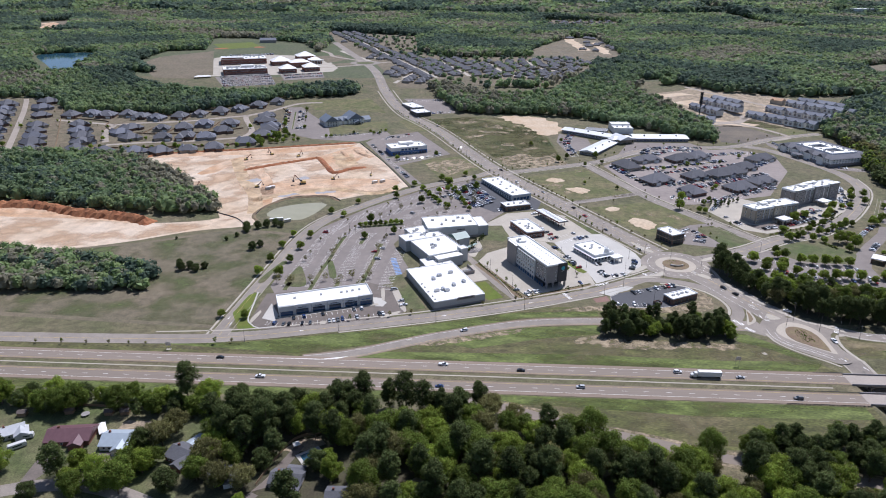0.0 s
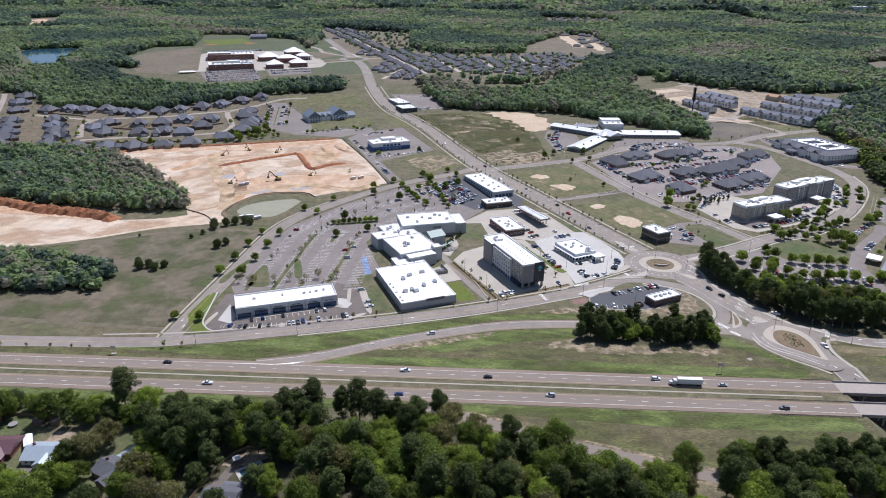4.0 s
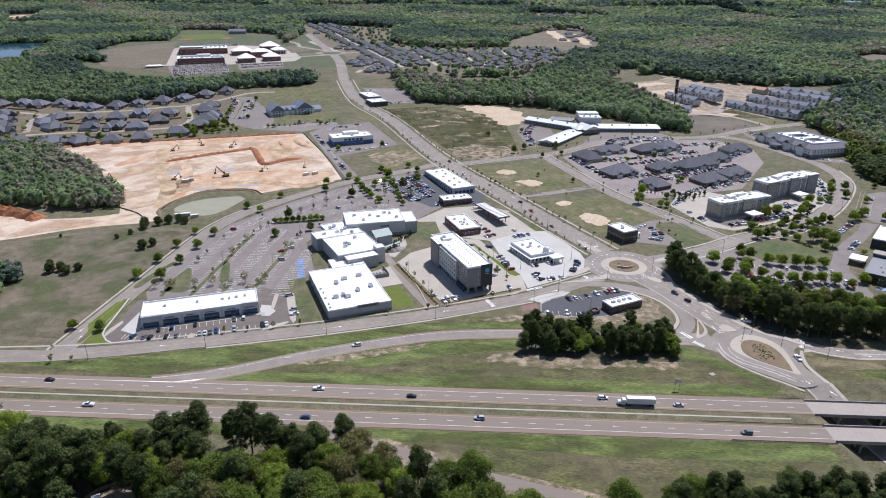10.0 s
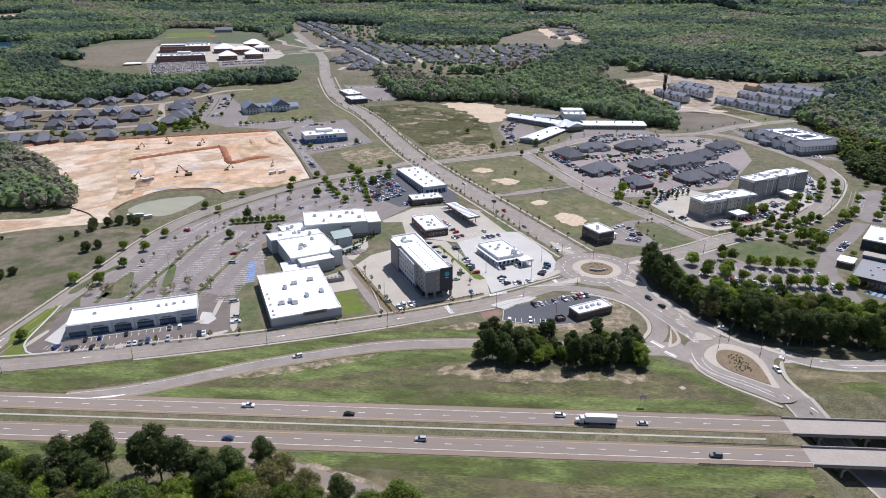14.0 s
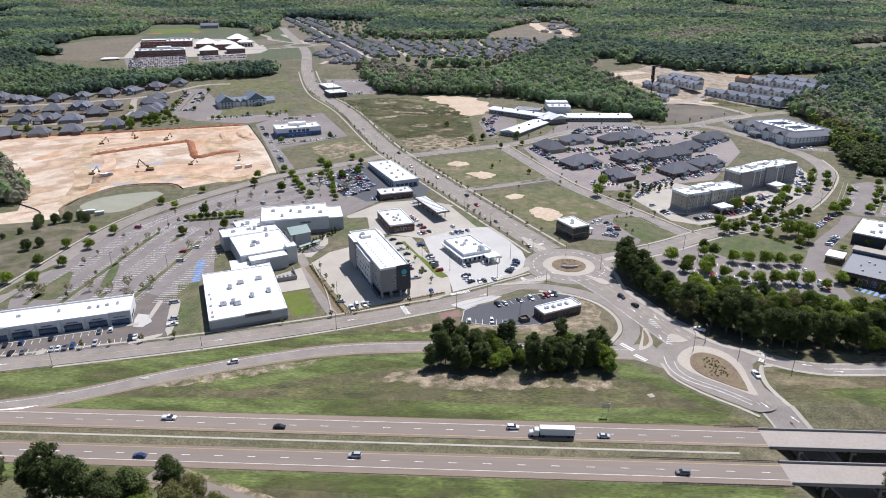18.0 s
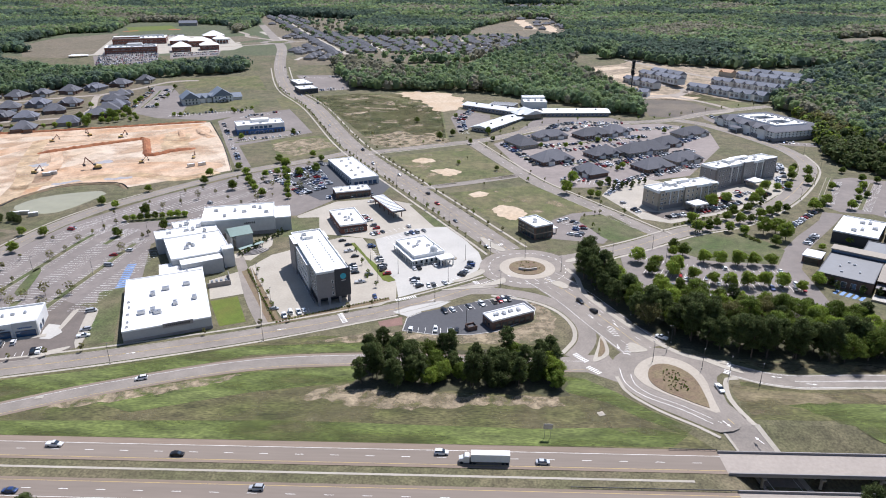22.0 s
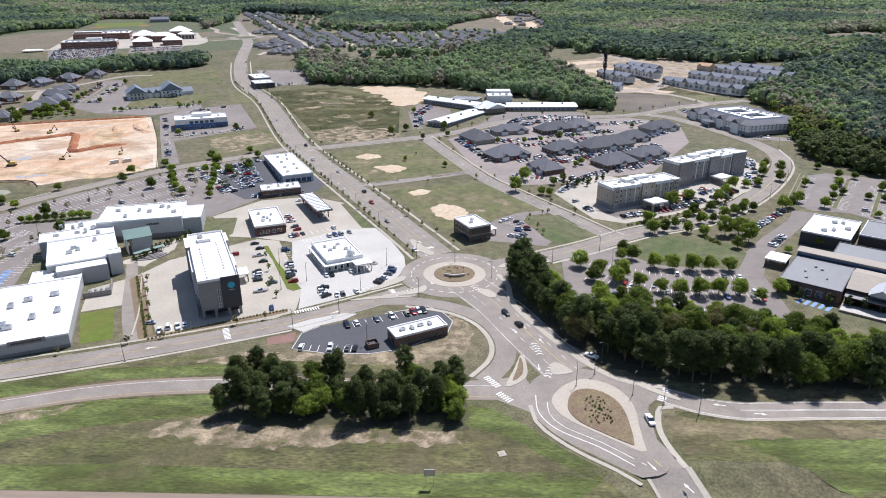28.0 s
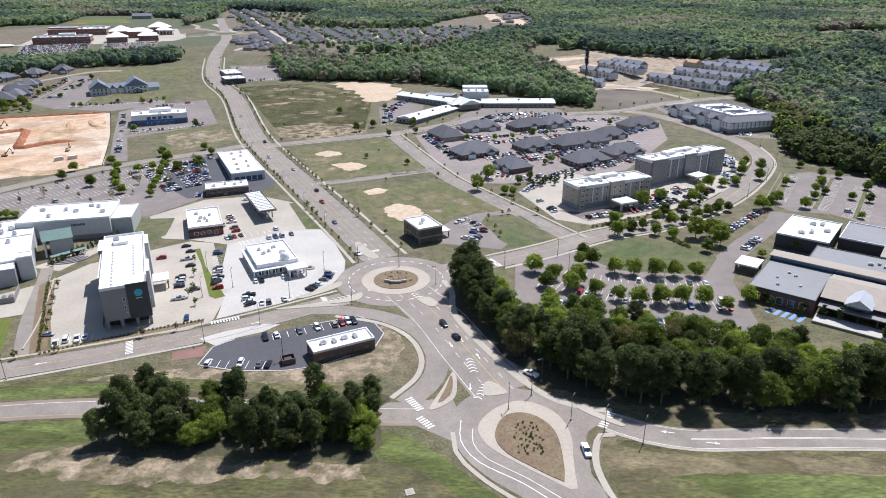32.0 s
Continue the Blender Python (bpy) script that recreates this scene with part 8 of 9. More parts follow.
grove([(-132, 280), (-60, 286), (-46, 264), (-84, 244), (-128, 258)], 12, PINE + BIG[:1], [3, 3, 3, 2], "tall dark tree behind the houses", "garden trees", 0.8, 1.05, 17, CLEAR)
grove([(-16, 292), (4, 290), (26, 278), (60, 262), (74, 254), (90, 236), (88, 205), (-50, 205), (-52, 236), (-46, 264), (-30, 274)], 9.0, BIG + PINE, [3, 4, 2, 3, 3, 3, 3], "tall leafy tree in the belt south of the highway", "trees of the southern belt", 0.78, 1.15, 7, SKIP)
grove([(122, 262), (150, 271), (172, 269), (218, 269), (218, 246), (180, 242), (130, 250)], 6.6, PINE + BIG[:1], [3, 3, 3, 2], "tall pine in the clump south of the highway", "pines of the southern clump", 0.66, 0.86, 13)
grove([(66, 240), (72, 250), (90, 253), (112, 256), (118, 246), (100, 236)], 7.5, BIG + LOW[:1], [3, 4, 2, 2, 2], "leafy tree beside the narrow southern road", "trees of the southern road", 0.72, 0.95, 23)
grove([(84, 244), (112, 249), (150, 238), (190, 234), (190, 210), (84, 206)], 9, BIG + PINE, [3, 4, 3, 3, 1, 1, 1], "leafy tree behind the southern road", "trees of the southern road", 0.8, 1.1, 14)
plant(PINE[0], 243, 300, 0.8, "dark pine beside the bridge", "pines of the southern clump")
plant(PINE[1], 250, 296, 0.8, "dark pine beside the bridge", "pines of the southern clump")
# western wood edge and scrub
for x, y, s in ((-228, 455, 0.6), (-222, 459, 0.55), (-216, 454, 0.6), (-232, 463, 0.5), (-211, 460, 0.5), (-206, 546, 0.7), (-198, 551, 0.6), (-191, 556, 0.62), (-184, 560, 0.6), (-178, 556, 0.5), (-186, 500, 0.6), (-182, 507, 0.5), (-210, 530, 0.35), (-216, 520, 0.3), (-243, 420, 0.4), (-205, 540, 0.4), (-260, 520, 0.2)):
    plant(LOW[1], x, y, s * 1.15, "dark scrub tree standing in the dry field", "scrub trees of the dry field")
# lots and streets
for off in (-19, -37, -55, -73):
    ln = spline(ARC, 13)
    sd = sides(ln)
    for i in range(1, len(ln) - 1):
        p = ln[i] + sd[i] * off
        if rt.random() < (0.75 if off in (-37, -73) else 0.4) and not (p.x > -66 and 455 < p.y < 580) and not (p.x > 5 and p.y > 600):
            plant(rt.choice(YOUNG[::2] * 2 + LOT[:1] + BARE * 3), p.x, p.y, rt.uniform(0.75, 1.05), "small lot tree on a grass island", "trees of the main lot")
for i in range(9):
    plant(rt.choice(LOT), -106 + i * 4.6, 561 + i * 1.3, 0.62, "round lot tree in a row", "trees of the main lot")
for x, y in ((-147, 436), (-135, 437), (-122, 440), (-112, 442), (-100, 443), (-92, 447), (-80, 450)):
    plant(BARE[0], x, y, rt.uniform(0.8, 1.1), "thin spring tree with few leaves behind the mall", "thin trees behind the mall")
for ln, off, gap, kinds, lab in ((WEST, 8, 24, LOT, "round street tree beside the ring road"), (WEST, -8, 26, LOT, "round street tree beside the ring road"), (AVE[:6], 11.3, 9, YOUNG, "young street tree beside the avenue"), (AVE[:6], -11.3, 9, YOUNG, "young street tree beside the avenue"), (FRONT[4:8], 7.2, 11, YOUNG, "young street tree beside the frontage road"), (FRONT[1:4], -7.5, 14, YOUNG, "young street tree beside the frontage road"), (EAST[5:8], 11, 16, LOT, "round green tree beside the curved road"), (CROSS, 8, 18, YOUNG, "young tree beside the cross street"), (NS, 7, 22, YOUNG, "young tree beside the street")):
    l2 = spline(ln, gap)
    s2 = sides(l2)
    for i in range(1, len(l2) - 1):
        p = l2[i] + s2[i] * off
        if rt.random() < 0.85:
            plant(rt.choice(kinds), p.x, p.y, rt.uniform(0.7, 1.0), lab, "street trees")
for pts_, lab, grp, kinds, lo, hi in (
        (((242, 486), (252, 510), (261, 500), (270, 498), (279, 496), (288, 497), (297, 496), (232, 492), (224, 500), (248, 476), (257, 471), (265, 468), (274, 467), (283, 468), (292, 468), (238, 480), (228, 484), (236, 458), (243, 451), (252, 449), (226, 464), (262, 446), (272, 443), (282, 441), (292, 440)), "round green tree in the planted lot", "trees of the planted lot", LOT, 0.86, 1.08),
        (((250, 521), (247, 509), (273, 549), (281, 552), (294, 551), (302, 547), (290, 561), (307, 582), (307, 566), (315, 569), (325, 578), (332, 583), (339, 586), (347, 590), (275, 568), (313, 528), (367, 593), (373, 596), (382, 606), (394, 596), (401, 675), (390, 652), (369, 639), (394, 685), (383, 664), (350, 635), (339, 618), (313, 609), (298, 598), (331, 606), (320, 590)), "leafy tree beside the curved road and the inns", "trees by the inns", LOT, 0.7, 1.05),
        (((431, 682), (436, 660), (445, 657), (415, 627), (419, 622), (430, 612), (439, 607), (419, 579), (464, 644), (408, 612), (426, 640), (402, 640), (450, 630), (446, 585), (462, 600), (359, 530), (338, 521), (311, 471), (299, 462)), "round tree on a grass strip of the lot", "trees of the far lot", LOT, 0.6, 0.85),
        (((126, 716), (139, 643), (173, 653), (149, 549), (159, 531), (205, 574), (213, 581), (217, 583), (208, 557), (211, 548), (30, 800), (70, 860), (0, 960)), "small tree in the grass of the field", "single trees", YOUNG + LOT[:1], 0.7, 0.95)):
    for x, y in pts_:
        plant(rt.choice(kinds), x + rt.uniform(-0.6, 0.6), y + rt.uniform(-0.6, 0.6), rt.uniform(lo, hi), lab, grp)
for x, y, s in ((314, 547, 0.78), (322, 548, 0.82), (323, 536, 0.8), (200, 626, 0.72), (208, 651, 0.7), (217, 619, 0.45), (222, 617, 0.42), (300, 572, 0.5), (344, 596, 0.4)):
    plant(BIG[1], x, y, s, "tall bright leafy tree between the lots", "trees by the inns")
for (x0, y0), (x1, y1), n in (((-58, 667), (-28, 615), 9), ((-32, 698), (-7, 610), 10), ((-40, 662), (-14, 676), 4)):
    for i in range(n):
        f = i / (n - 1)
        plant(rt.choice(LOT), x0 + (x1 - x0) * f + rt.uniform(-1.5, 1.5), y0 + (y1 - y0) * f + rt.uniform(-1.5, 1.5), rt.uniform(0.5, 0.8), "slender spring-green tree between the lots", "trees of the store lot")
for x, y in ((236, 631), (243, 636), (251, 638), (318, 465), (328, 460), (342, 614), (334, 601), (326, 596)):
    plant(CEDAR[0], x, y, 1.2, "dark pointed evergreen on the lot's edge", "evergreens by the lots")
plant(PINE[1], 196, 496, 0.75, "single tall pine by the roundabout", "trees of the roundabout wood")
for i in range(34):
    f = i / 33
    x, y = (301 + 15 * f, 543 - 24 * f) if i < 14 else (262 + 60 * (i - 14) / 20, 562 + 30 * (i - 14) / 20)
    plant(BUSH[i % 2], x + rt.uniform(-1, 1), y + rt.uniform(-1, 1), rt.uniform(0.9, 1.5), "dark clipped shrub beside the lot", "shrubs by the inns", "shrub")
for x, y, s in ((228, 640, 0.4), (236, 650, 0.35), (150, 684, 0.3), (118, 700, 0.28), (98, 784, 0.45), (110, 800, 0.4), (128, 768, 0.3), (112, 880, 0.4), (150, 780, 0.35), (146, 806, 0.45)):
    plant(BIG[int(x) % 3], x, y, s, "single leafy tree in the grass by the street", "single trees")
for i in range(7):
    plant(CEDAR[0], 236 + i * 4.6 + rt.uniform(-1, 1), 640 + i * 1.6 + rt.uniform(-2, 2), rt.uniform(0.9, 1.2), "dark pointed evergreen by the offices", "evergreens by the offices")
for i in range(22):
    f = i / 21
    plant(CEDAR[0], -8 + 14 * f + rt.uniform(-1.5, 1.5), 502 + 40 * f, rt.uniform(0.5, 0.85), "dark evergreen in the hedge row", "evergreens of the cinema hedge")
for i in range(30):
    f = i / 29
    plant(BUSH[i % 2], 3 + 31 * f, 482 - 58 * f, 0.9, "low shrub along the hotel lot", "shrubs of the hotel lot", "shrub")
for i in range(40):
    f = i / 39
    plant(BUSH[i % 2], 36 + 50 * f, 421.5 + 27 * f + 1.2 * math.sin(3 * f), 0.62, "clipped shrub along the frontage road", "clipped shrubs", "shrub")
for x, y in ((10, 478), (17, 463), (24, 449), (30, 436), (40, 470), (46, 456), (78, 462), (72, 476), (66, 492), (60, 508), (72, 470)):
    plant(YOUNG[1], x, y, 0.8, "young tree on the hotel lot", "trees of the hotel lot")
for i in range(76):
    a = rt.uniform(0, 6.28)
    q = rt.uniform(0.1, 0.85)
    if i < 56:
        x, y = 210 + 6 * q * math.cos(a), 377 + 10 * q * math.sin(a)
        if not inside([(201, 381), (204, 388), (211, 392), (217, 387), (219, 378), (217, 362), (212, 364), (205, 370)], x, y):
            continue
    else:
        x, y = 160 + 9 * q * math.cos(a), 490 + 9 * q * math.sin(a)
    plant(BUSH[i % 2], x, y, rt.uniform(0.28, 0.5), "low shrub on a roundabout island", "shrubs of the roundabouts", "shrub", z=0.3)
for x, y in ((330, 462), (336, 458), (341, 455), (350, 440), (356, 436), (318, 470)):
    plant(CEDAR[0], x, y, 1.2, "dark evergreen by the terrace", "evergreens by the terrace")
grove([(-300, 826), (-250, 850), (-238, 870), (-262, 900), (-290, 905), (-312, 850)], 11, LOT + BIG[:1], [2, 2, 2, 1], "hedge tree between the estate and the church", "hedge trees of the estate", 0.6, 0.9, 21)
for i in range(26):
    plant(rt.choice(LOT), -590 + i * 11.5 + rt.uniform(-3, 3), 792 + i * 1.6 + rt.uniform(-6, 6), rt.uniform(0.5, 0.8), "small hedge tree behind the estate gardens", "hedge trees of the estate")
for i in range(90):
    plant(rt.choice(LOT + YOUNG), rt.uniform(-700, -310), rt.uniform(800, 1020), rt.uniform(0.4, 0.75), "small garden tree of the estate", "garden trees of the estate")

for i in range(36):
    f = rt.random()
    x, y = ((166 + 150 * f, 694 + 66 * f) if i % 3 == 0 else (190 + 160 * f, 756 + 66 * f) if i % 3 == 1 else (204 + 120 * f, 664 + 60 * f))
    plant(rt.choice(YOUNG + LOT[:2]), x + rt.uniform(-9, 9), y + rt.uniform(-9, 9), rt.uniform(0.5, 0.8), "small tree beside an office house", "trees of the office lot")
for i in range(34):
    f = rt.random()
    x, y = ((-280 + 30 * (i % 2) - 26 * f, 930 + 120 * f) if i < 18 else (-216 + 90 * f, 882 + 30 * f + 14 * (i % 2)) if i < 30 else (-120 + 76 * f, 772 + 36 * f))
    plant(rt.choice(YOUNG + LOT[:2]), x, y, rt.uniform(0.5, 0.8), "small tree on the church lot", "trees of the church lot")

# ---- woods ----
def dome_template(rs, seg=7):
    v = [(0, 0, 1.0)]
    for j, (rr, z) in enumerate(((0.62, 0.78), (1.0, 0.1), (0.8, -0.9))):
        for i in range(seg):
            a = 2 * math.pi * (i + 0.5 * (j % 2)) / seg
            k = rs.uniform(0.78, 1.18)
            v.append((rr * k * math.cos(a), rr * k * math.sin(a), z + rs.uniform(-0.12, 0.12)))
    f = [(0, 1 + i, 1 + (i + 1) % seg) for i in range(seg)]
    for j in range(2):
        a, b = 1 + j * seg, 1 + (j + 1) * seg
        for i in range(seg):
            i2 = (i + 1) % seg
            f += [(a + i, b + i, b + i2), (a + i, b + i2, a + i2)]
    return np.array(v), np.array(f)


def in_poly(poly, x, y):
    c = np.zeros(len(x), bool)
    n = len(poly)
    for i in range(n):
        (x0, y0), (x1, y1) = poly[i], poly[i - 1]
        if y0 != y1:
            c ^= ((y0 > y) != (y1 > y)) & (x < (x1 - x0) * (y - y0) / (y1 - y0) + x0)
    return c


def woods(name, x, y, r, h, material, seed, label, leaves=0):
    """Crowns as one body: lumpy domes, with leaf clumps on the nearer ones."""
    rs = np.random.default_rng(seed)
    n = len(x)
    z = np.interp(y, YS, ZS)
    b = np.minimum(0.5 * h, 1.15 * r)            # half height of each crown
    temps = [dome_template(rs, 6) for _ in range(8)]
    vs, fs, base = [], [], 0
    pick = rs.integers(0, 8, n)
    for k in range(8):
        m = np.where(pick == k)[0]
        if not len(m):
            continue
        tv, tf = temps[k]
        a = rs.uniform(0, 6.28, len(m))
        c, s = np.cos(a)[:, None], np.sin(a)[:, None]
        core = 0.8
        X = (tv[:, 0] * c - tv[:, 1] * s) * r[m, None] * core + x[m, None]
        Y = (tv[:, 0] * s + tv[:, 1] * c) * r[m, None] * core + y[m, None]
        Z = tv[None, :, 2] * b[m, None] * core + (z[m] + h[m] - b[m])[:, None]
        vs.append(np.stack([X, Y, Z], -1).reshape(-1, 3))
        fs.append((tf[None] + (base + np.arange(len(m)) * len(tv))[:, None, None]).reshape(-1, 3))
        base += len(m) * len(tv)
    if leaves:
        lo_, hi_ = (0.16, 0.34) if leaves > 15 else (0.3, 0.5)
        q = np.repeat(np.arange(n), leaves)
        d = rs.normal(size=(len(q), 3))
        d[:, 2] = np.abs(d[:, 2]) - 0.35
        d /= np.linalg.norm(d, axis=1, keepdims=True)
        e = rs.uniform(0.78, 1.1, len(q))
        c = np.stack([x[q] + d[:, 0] * r[q] * e, y[q] + d[:, 1] * r[q] * e, z[q] + h[q] - b[q] * (1 - d[:, 2] * e)], 1)
        lv, lf = leaf_quads(c, d + rs.normal(size=d.shape) * 0.45 + np.array([0, 0, 0.5]), r[q] * rs.uniform(lo_, hi_, len(q)), rs)
        tri = np.concatenate([lf[:, [0, 1, 2]], lf[:, [0, 2, 3]]])
        vs.append(lv)
        fs.append(tri + base)
    me = np_mesh(name, np.concatenate(vs), np.concatenate(fs), material)
    if not leaves:
        me.polygons.foreach_set("use_smooth", np.ones(len(me.polygons), bool))
    return tagged(new(name, me), label, kind="stuff")


def scatter(polys, gap, seed, holes=()):
    rs = np.random.default_rng(seed)
    X, Y = [], []
    for p in polys:
        xs, ys = [q[0] for q in p], [q[1] for q in p]
        gx, gy = np.meshgrid(np.arange(min(xs), max(xs), gap), np.arange(min(ys), max(ys), gap))
        gx = gx.ravel() + rs.uniform(-0.48, 0.48, gx.size) * gap
        gy = gy.ravel() + rs.uniform(-0.48, 0.48, gy.size) * gap
        m = in_poly(p, gx, gy)
        for hq in holes:
            m &= ~in_poly(hq, gx, gy)
        X.append(gx[m]), Y.append(gy[m])
    return np.concatenate(X), np.concatenate(Y), rs


def mixed_woods(name, polys, gap, seed, label, holes=(), leaves=0, hs=(10, 16), rad=0.72, dark=0.2, hill=0.0, far=True):
    x, y, rs = scatter(polys, gap, seed, holes)
    r = gap * rad * np.exp(rs.normal(size=len(x)) * 0.26)
    h = rs.uniform(*hs, len(x)) * (1 + 0.12 * np.sin(x / 31 + 1.7 * np.sin(y / 47)) * np.sin(y / 37 + x / 90))
    if hill:
        h = h + hill * (1 + np.sin(x / 190 + 1.1 * np.sin(y / 310) + seed) * np.sin(y / 210 + x / 330 + 1.6 * np.sin(x / 260 + y / 500)))
    # patches of pine, spring green and olive
    v = np.sin(x * 0.013 + 1.3 * seed + 1.4 * np.sin(y * 0.009)) + np.sin(y * 0.015 + 0.7 * seed + np.sin(x * 0.017)) + np.sin((x + y) * 0.006) + rs.normal(size=len(x)) * 0.7
    q = np.quantile(v, [dark, 0.62, 0.85])
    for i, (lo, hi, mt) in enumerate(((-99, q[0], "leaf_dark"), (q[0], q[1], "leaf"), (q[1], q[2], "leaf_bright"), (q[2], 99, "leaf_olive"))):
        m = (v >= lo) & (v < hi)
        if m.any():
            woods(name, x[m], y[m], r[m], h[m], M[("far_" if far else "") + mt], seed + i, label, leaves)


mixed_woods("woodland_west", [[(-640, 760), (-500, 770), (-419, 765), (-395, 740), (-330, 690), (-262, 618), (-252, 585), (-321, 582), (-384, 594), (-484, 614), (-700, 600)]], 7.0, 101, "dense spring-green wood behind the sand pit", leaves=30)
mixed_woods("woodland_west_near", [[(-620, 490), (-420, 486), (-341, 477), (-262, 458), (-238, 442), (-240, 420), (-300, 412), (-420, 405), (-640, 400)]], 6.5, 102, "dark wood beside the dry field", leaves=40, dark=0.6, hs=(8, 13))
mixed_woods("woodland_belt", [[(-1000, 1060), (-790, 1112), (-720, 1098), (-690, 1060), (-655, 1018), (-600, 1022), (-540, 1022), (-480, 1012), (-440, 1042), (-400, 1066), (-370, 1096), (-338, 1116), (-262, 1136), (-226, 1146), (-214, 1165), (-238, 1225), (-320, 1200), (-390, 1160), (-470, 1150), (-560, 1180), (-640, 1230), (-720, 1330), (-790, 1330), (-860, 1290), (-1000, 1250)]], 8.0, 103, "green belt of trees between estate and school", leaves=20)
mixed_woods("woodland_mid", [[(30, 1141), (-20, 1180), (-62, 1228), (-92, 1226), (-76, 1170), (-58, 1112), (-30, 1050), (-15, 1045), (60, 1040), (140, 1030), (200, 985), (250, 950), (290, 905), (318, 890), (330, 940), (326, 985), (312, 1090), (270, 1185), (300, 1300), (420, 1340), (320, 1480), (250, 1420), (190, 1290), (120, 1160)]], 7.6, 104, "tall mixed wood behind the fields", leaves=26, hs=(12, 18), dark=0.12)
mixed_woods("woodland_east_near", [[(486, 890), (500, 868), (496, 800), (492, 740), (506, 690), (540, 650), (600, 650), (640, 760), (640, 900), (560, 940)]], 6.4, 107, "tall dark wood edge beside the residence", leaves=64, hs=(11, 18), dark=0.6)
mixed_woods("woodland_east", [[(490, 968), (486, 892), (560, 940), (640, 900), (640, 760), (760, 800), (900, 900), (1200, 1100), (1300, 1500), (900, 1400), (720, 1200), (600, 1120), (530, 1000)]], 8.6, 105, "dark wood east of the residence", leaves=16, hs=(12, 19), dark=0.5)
mixed_woods("woodland_pine_edge", [[(458, 780), (446, 745), (440, 728), (441, 700), (452, 682), (466, 662), (468, 636), (520, 630), (545, 655), (506, 690), (492, 740), (496, 800), (500, 868), (486, 890), (478, 860)]], 6.0, 106, "dark pines and scrub beside the curved road", leaves=64, hs=(7, 15), dark=0.88, far=False)
HOLES = [[(-150, 1200), (-60, 1190), (-20, 1232), (92, 1236), (222, 1335), (268, 1585), (115, 1645), (-70, 1605), (-150, 1720), (-195, 2110), (-500, 2250), (-455, 2020), (-420, 1930), (-400, 1660), (-476, 1880), (-676, 2004), (-795, 2004), (-700, 1720), (-790, 1680), (-760, 1450), (-660, 1330), (-560, 1250), (-470, 1200), (-240, 1200)],
         [(-1080, 1580), (-1004, 1648), (-936, 1638), (-876, 1496), (-834, 1340), (-850, 1290), (-880, 1310), (-960, 1400)], [(-1680, 2540), (-1600, 2640), (-1335, 2170), (-1380, 2080)],
         [(112, 1650), (142, 1810), (263, 2095), (355, 2095), (350, 1640), (286, 1530), (195, 1610)], [(775, 1370), (832, 1530), (960, 1590), (970, 1430), (860, 1370)],
         [(270, 1170), (310, 1248), (374, 1265), (450, 1188), (580, 1062), (540, 1000), (320, 1000)], [(-1000, 1120), (-180, 1120), (-215, 1300), (-700, 1330), (-860, 1290), (-1000, 1260)], [(-60, 1230), (300, 1230), (420, 1340), (300, 1500), (200, 1300), (100, 1230)],
         [(500, 640), (760, 800), (1200, 1100), (1300, 1500), (900, 1400), (530, 1000)], [(1060, 2400), (990, 2640), (960, 3064), (1000, 3540), (1100, 3540), (1060, 3064), (1090, 2640), (1160, 2420)], [(235, 2440), (300, 2420), (500, 2400), (530, 2700), (380, 2720), (240, 2760)]]
FARPOLY = [(-1300, 1120), (-1000, 1120), (-900, 1380), (-640, 1300), (-200, 1226), (-60, 1226), (300, 1225), (560, 1180), (720, 1200), (1300, 1500), (1500, 1700), (1500, 2100), (-1600, 2100), (-1400, 1300)]
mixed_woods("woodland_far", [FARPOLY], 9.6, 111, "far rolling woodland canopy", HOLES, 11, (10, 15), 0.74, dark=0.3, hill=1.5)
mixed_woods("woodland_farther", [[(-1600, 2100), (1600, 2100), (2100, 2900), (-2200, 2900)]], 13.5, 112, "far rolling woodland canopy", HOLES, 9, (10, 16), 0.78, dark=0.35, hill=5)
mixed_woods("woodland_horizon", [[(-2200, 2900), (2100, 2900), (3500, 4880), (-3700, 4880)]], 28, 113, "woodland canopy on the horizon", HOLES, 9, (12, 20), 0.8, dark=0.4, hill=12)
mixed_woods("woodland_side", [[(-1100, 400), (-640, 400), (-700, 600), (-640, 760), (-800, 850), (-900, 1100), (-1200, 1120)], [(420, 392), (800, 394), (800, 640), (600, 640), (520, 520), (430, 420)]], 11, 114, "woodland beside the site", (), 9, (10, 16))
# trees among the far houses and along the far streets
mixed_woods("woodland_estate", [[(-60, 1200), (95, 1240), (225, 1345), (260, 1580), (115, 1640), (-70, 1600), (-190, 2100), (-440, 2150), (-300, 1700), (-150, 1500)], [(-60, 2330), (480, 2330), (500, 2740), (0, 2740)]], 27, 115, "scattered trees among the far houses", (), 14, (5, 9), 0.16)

# ---- vehicles ----
def paint(name, c, rough=0.3, metal=0.2):
    m = mat("car_paint_" + name, c, rough, metal, var=0.03)
    return m


PAINTS = [("white", (0.75, 0.75, 0.74), 26), ("silver", (0.45, 0.46, 0.47), 18), ("black", (0.016, 0.016, 0.018), 24), ("grey", (0.13, 0.135, 0.14), 18), ("red", (0.32, 0.02, 0.02), 8), ("blue", (0.03, 0.06, 0.17), 9), ("beige", (0.35, 0.3, 0.22), 4)]
PM = {n: paint(n, c) for n, c, _ in PAINTS}
SHAPES = {   # length, width, hood height, roof height, cab from, cab to, bed
    "car": (4.7, 1.85, 0.92, 1.45, 0.22, 0.86, 0), "suv": (4.8, 1.95, 1.08, 1.75, 0.24, 0.97, 0), "pickup": (5.7, 2.0, 1.1, 1.85, 0.24, 0.62, 1), "van": (5.2, 2.0, 1.1, 1.95, 0.16, 0.98, 0)}


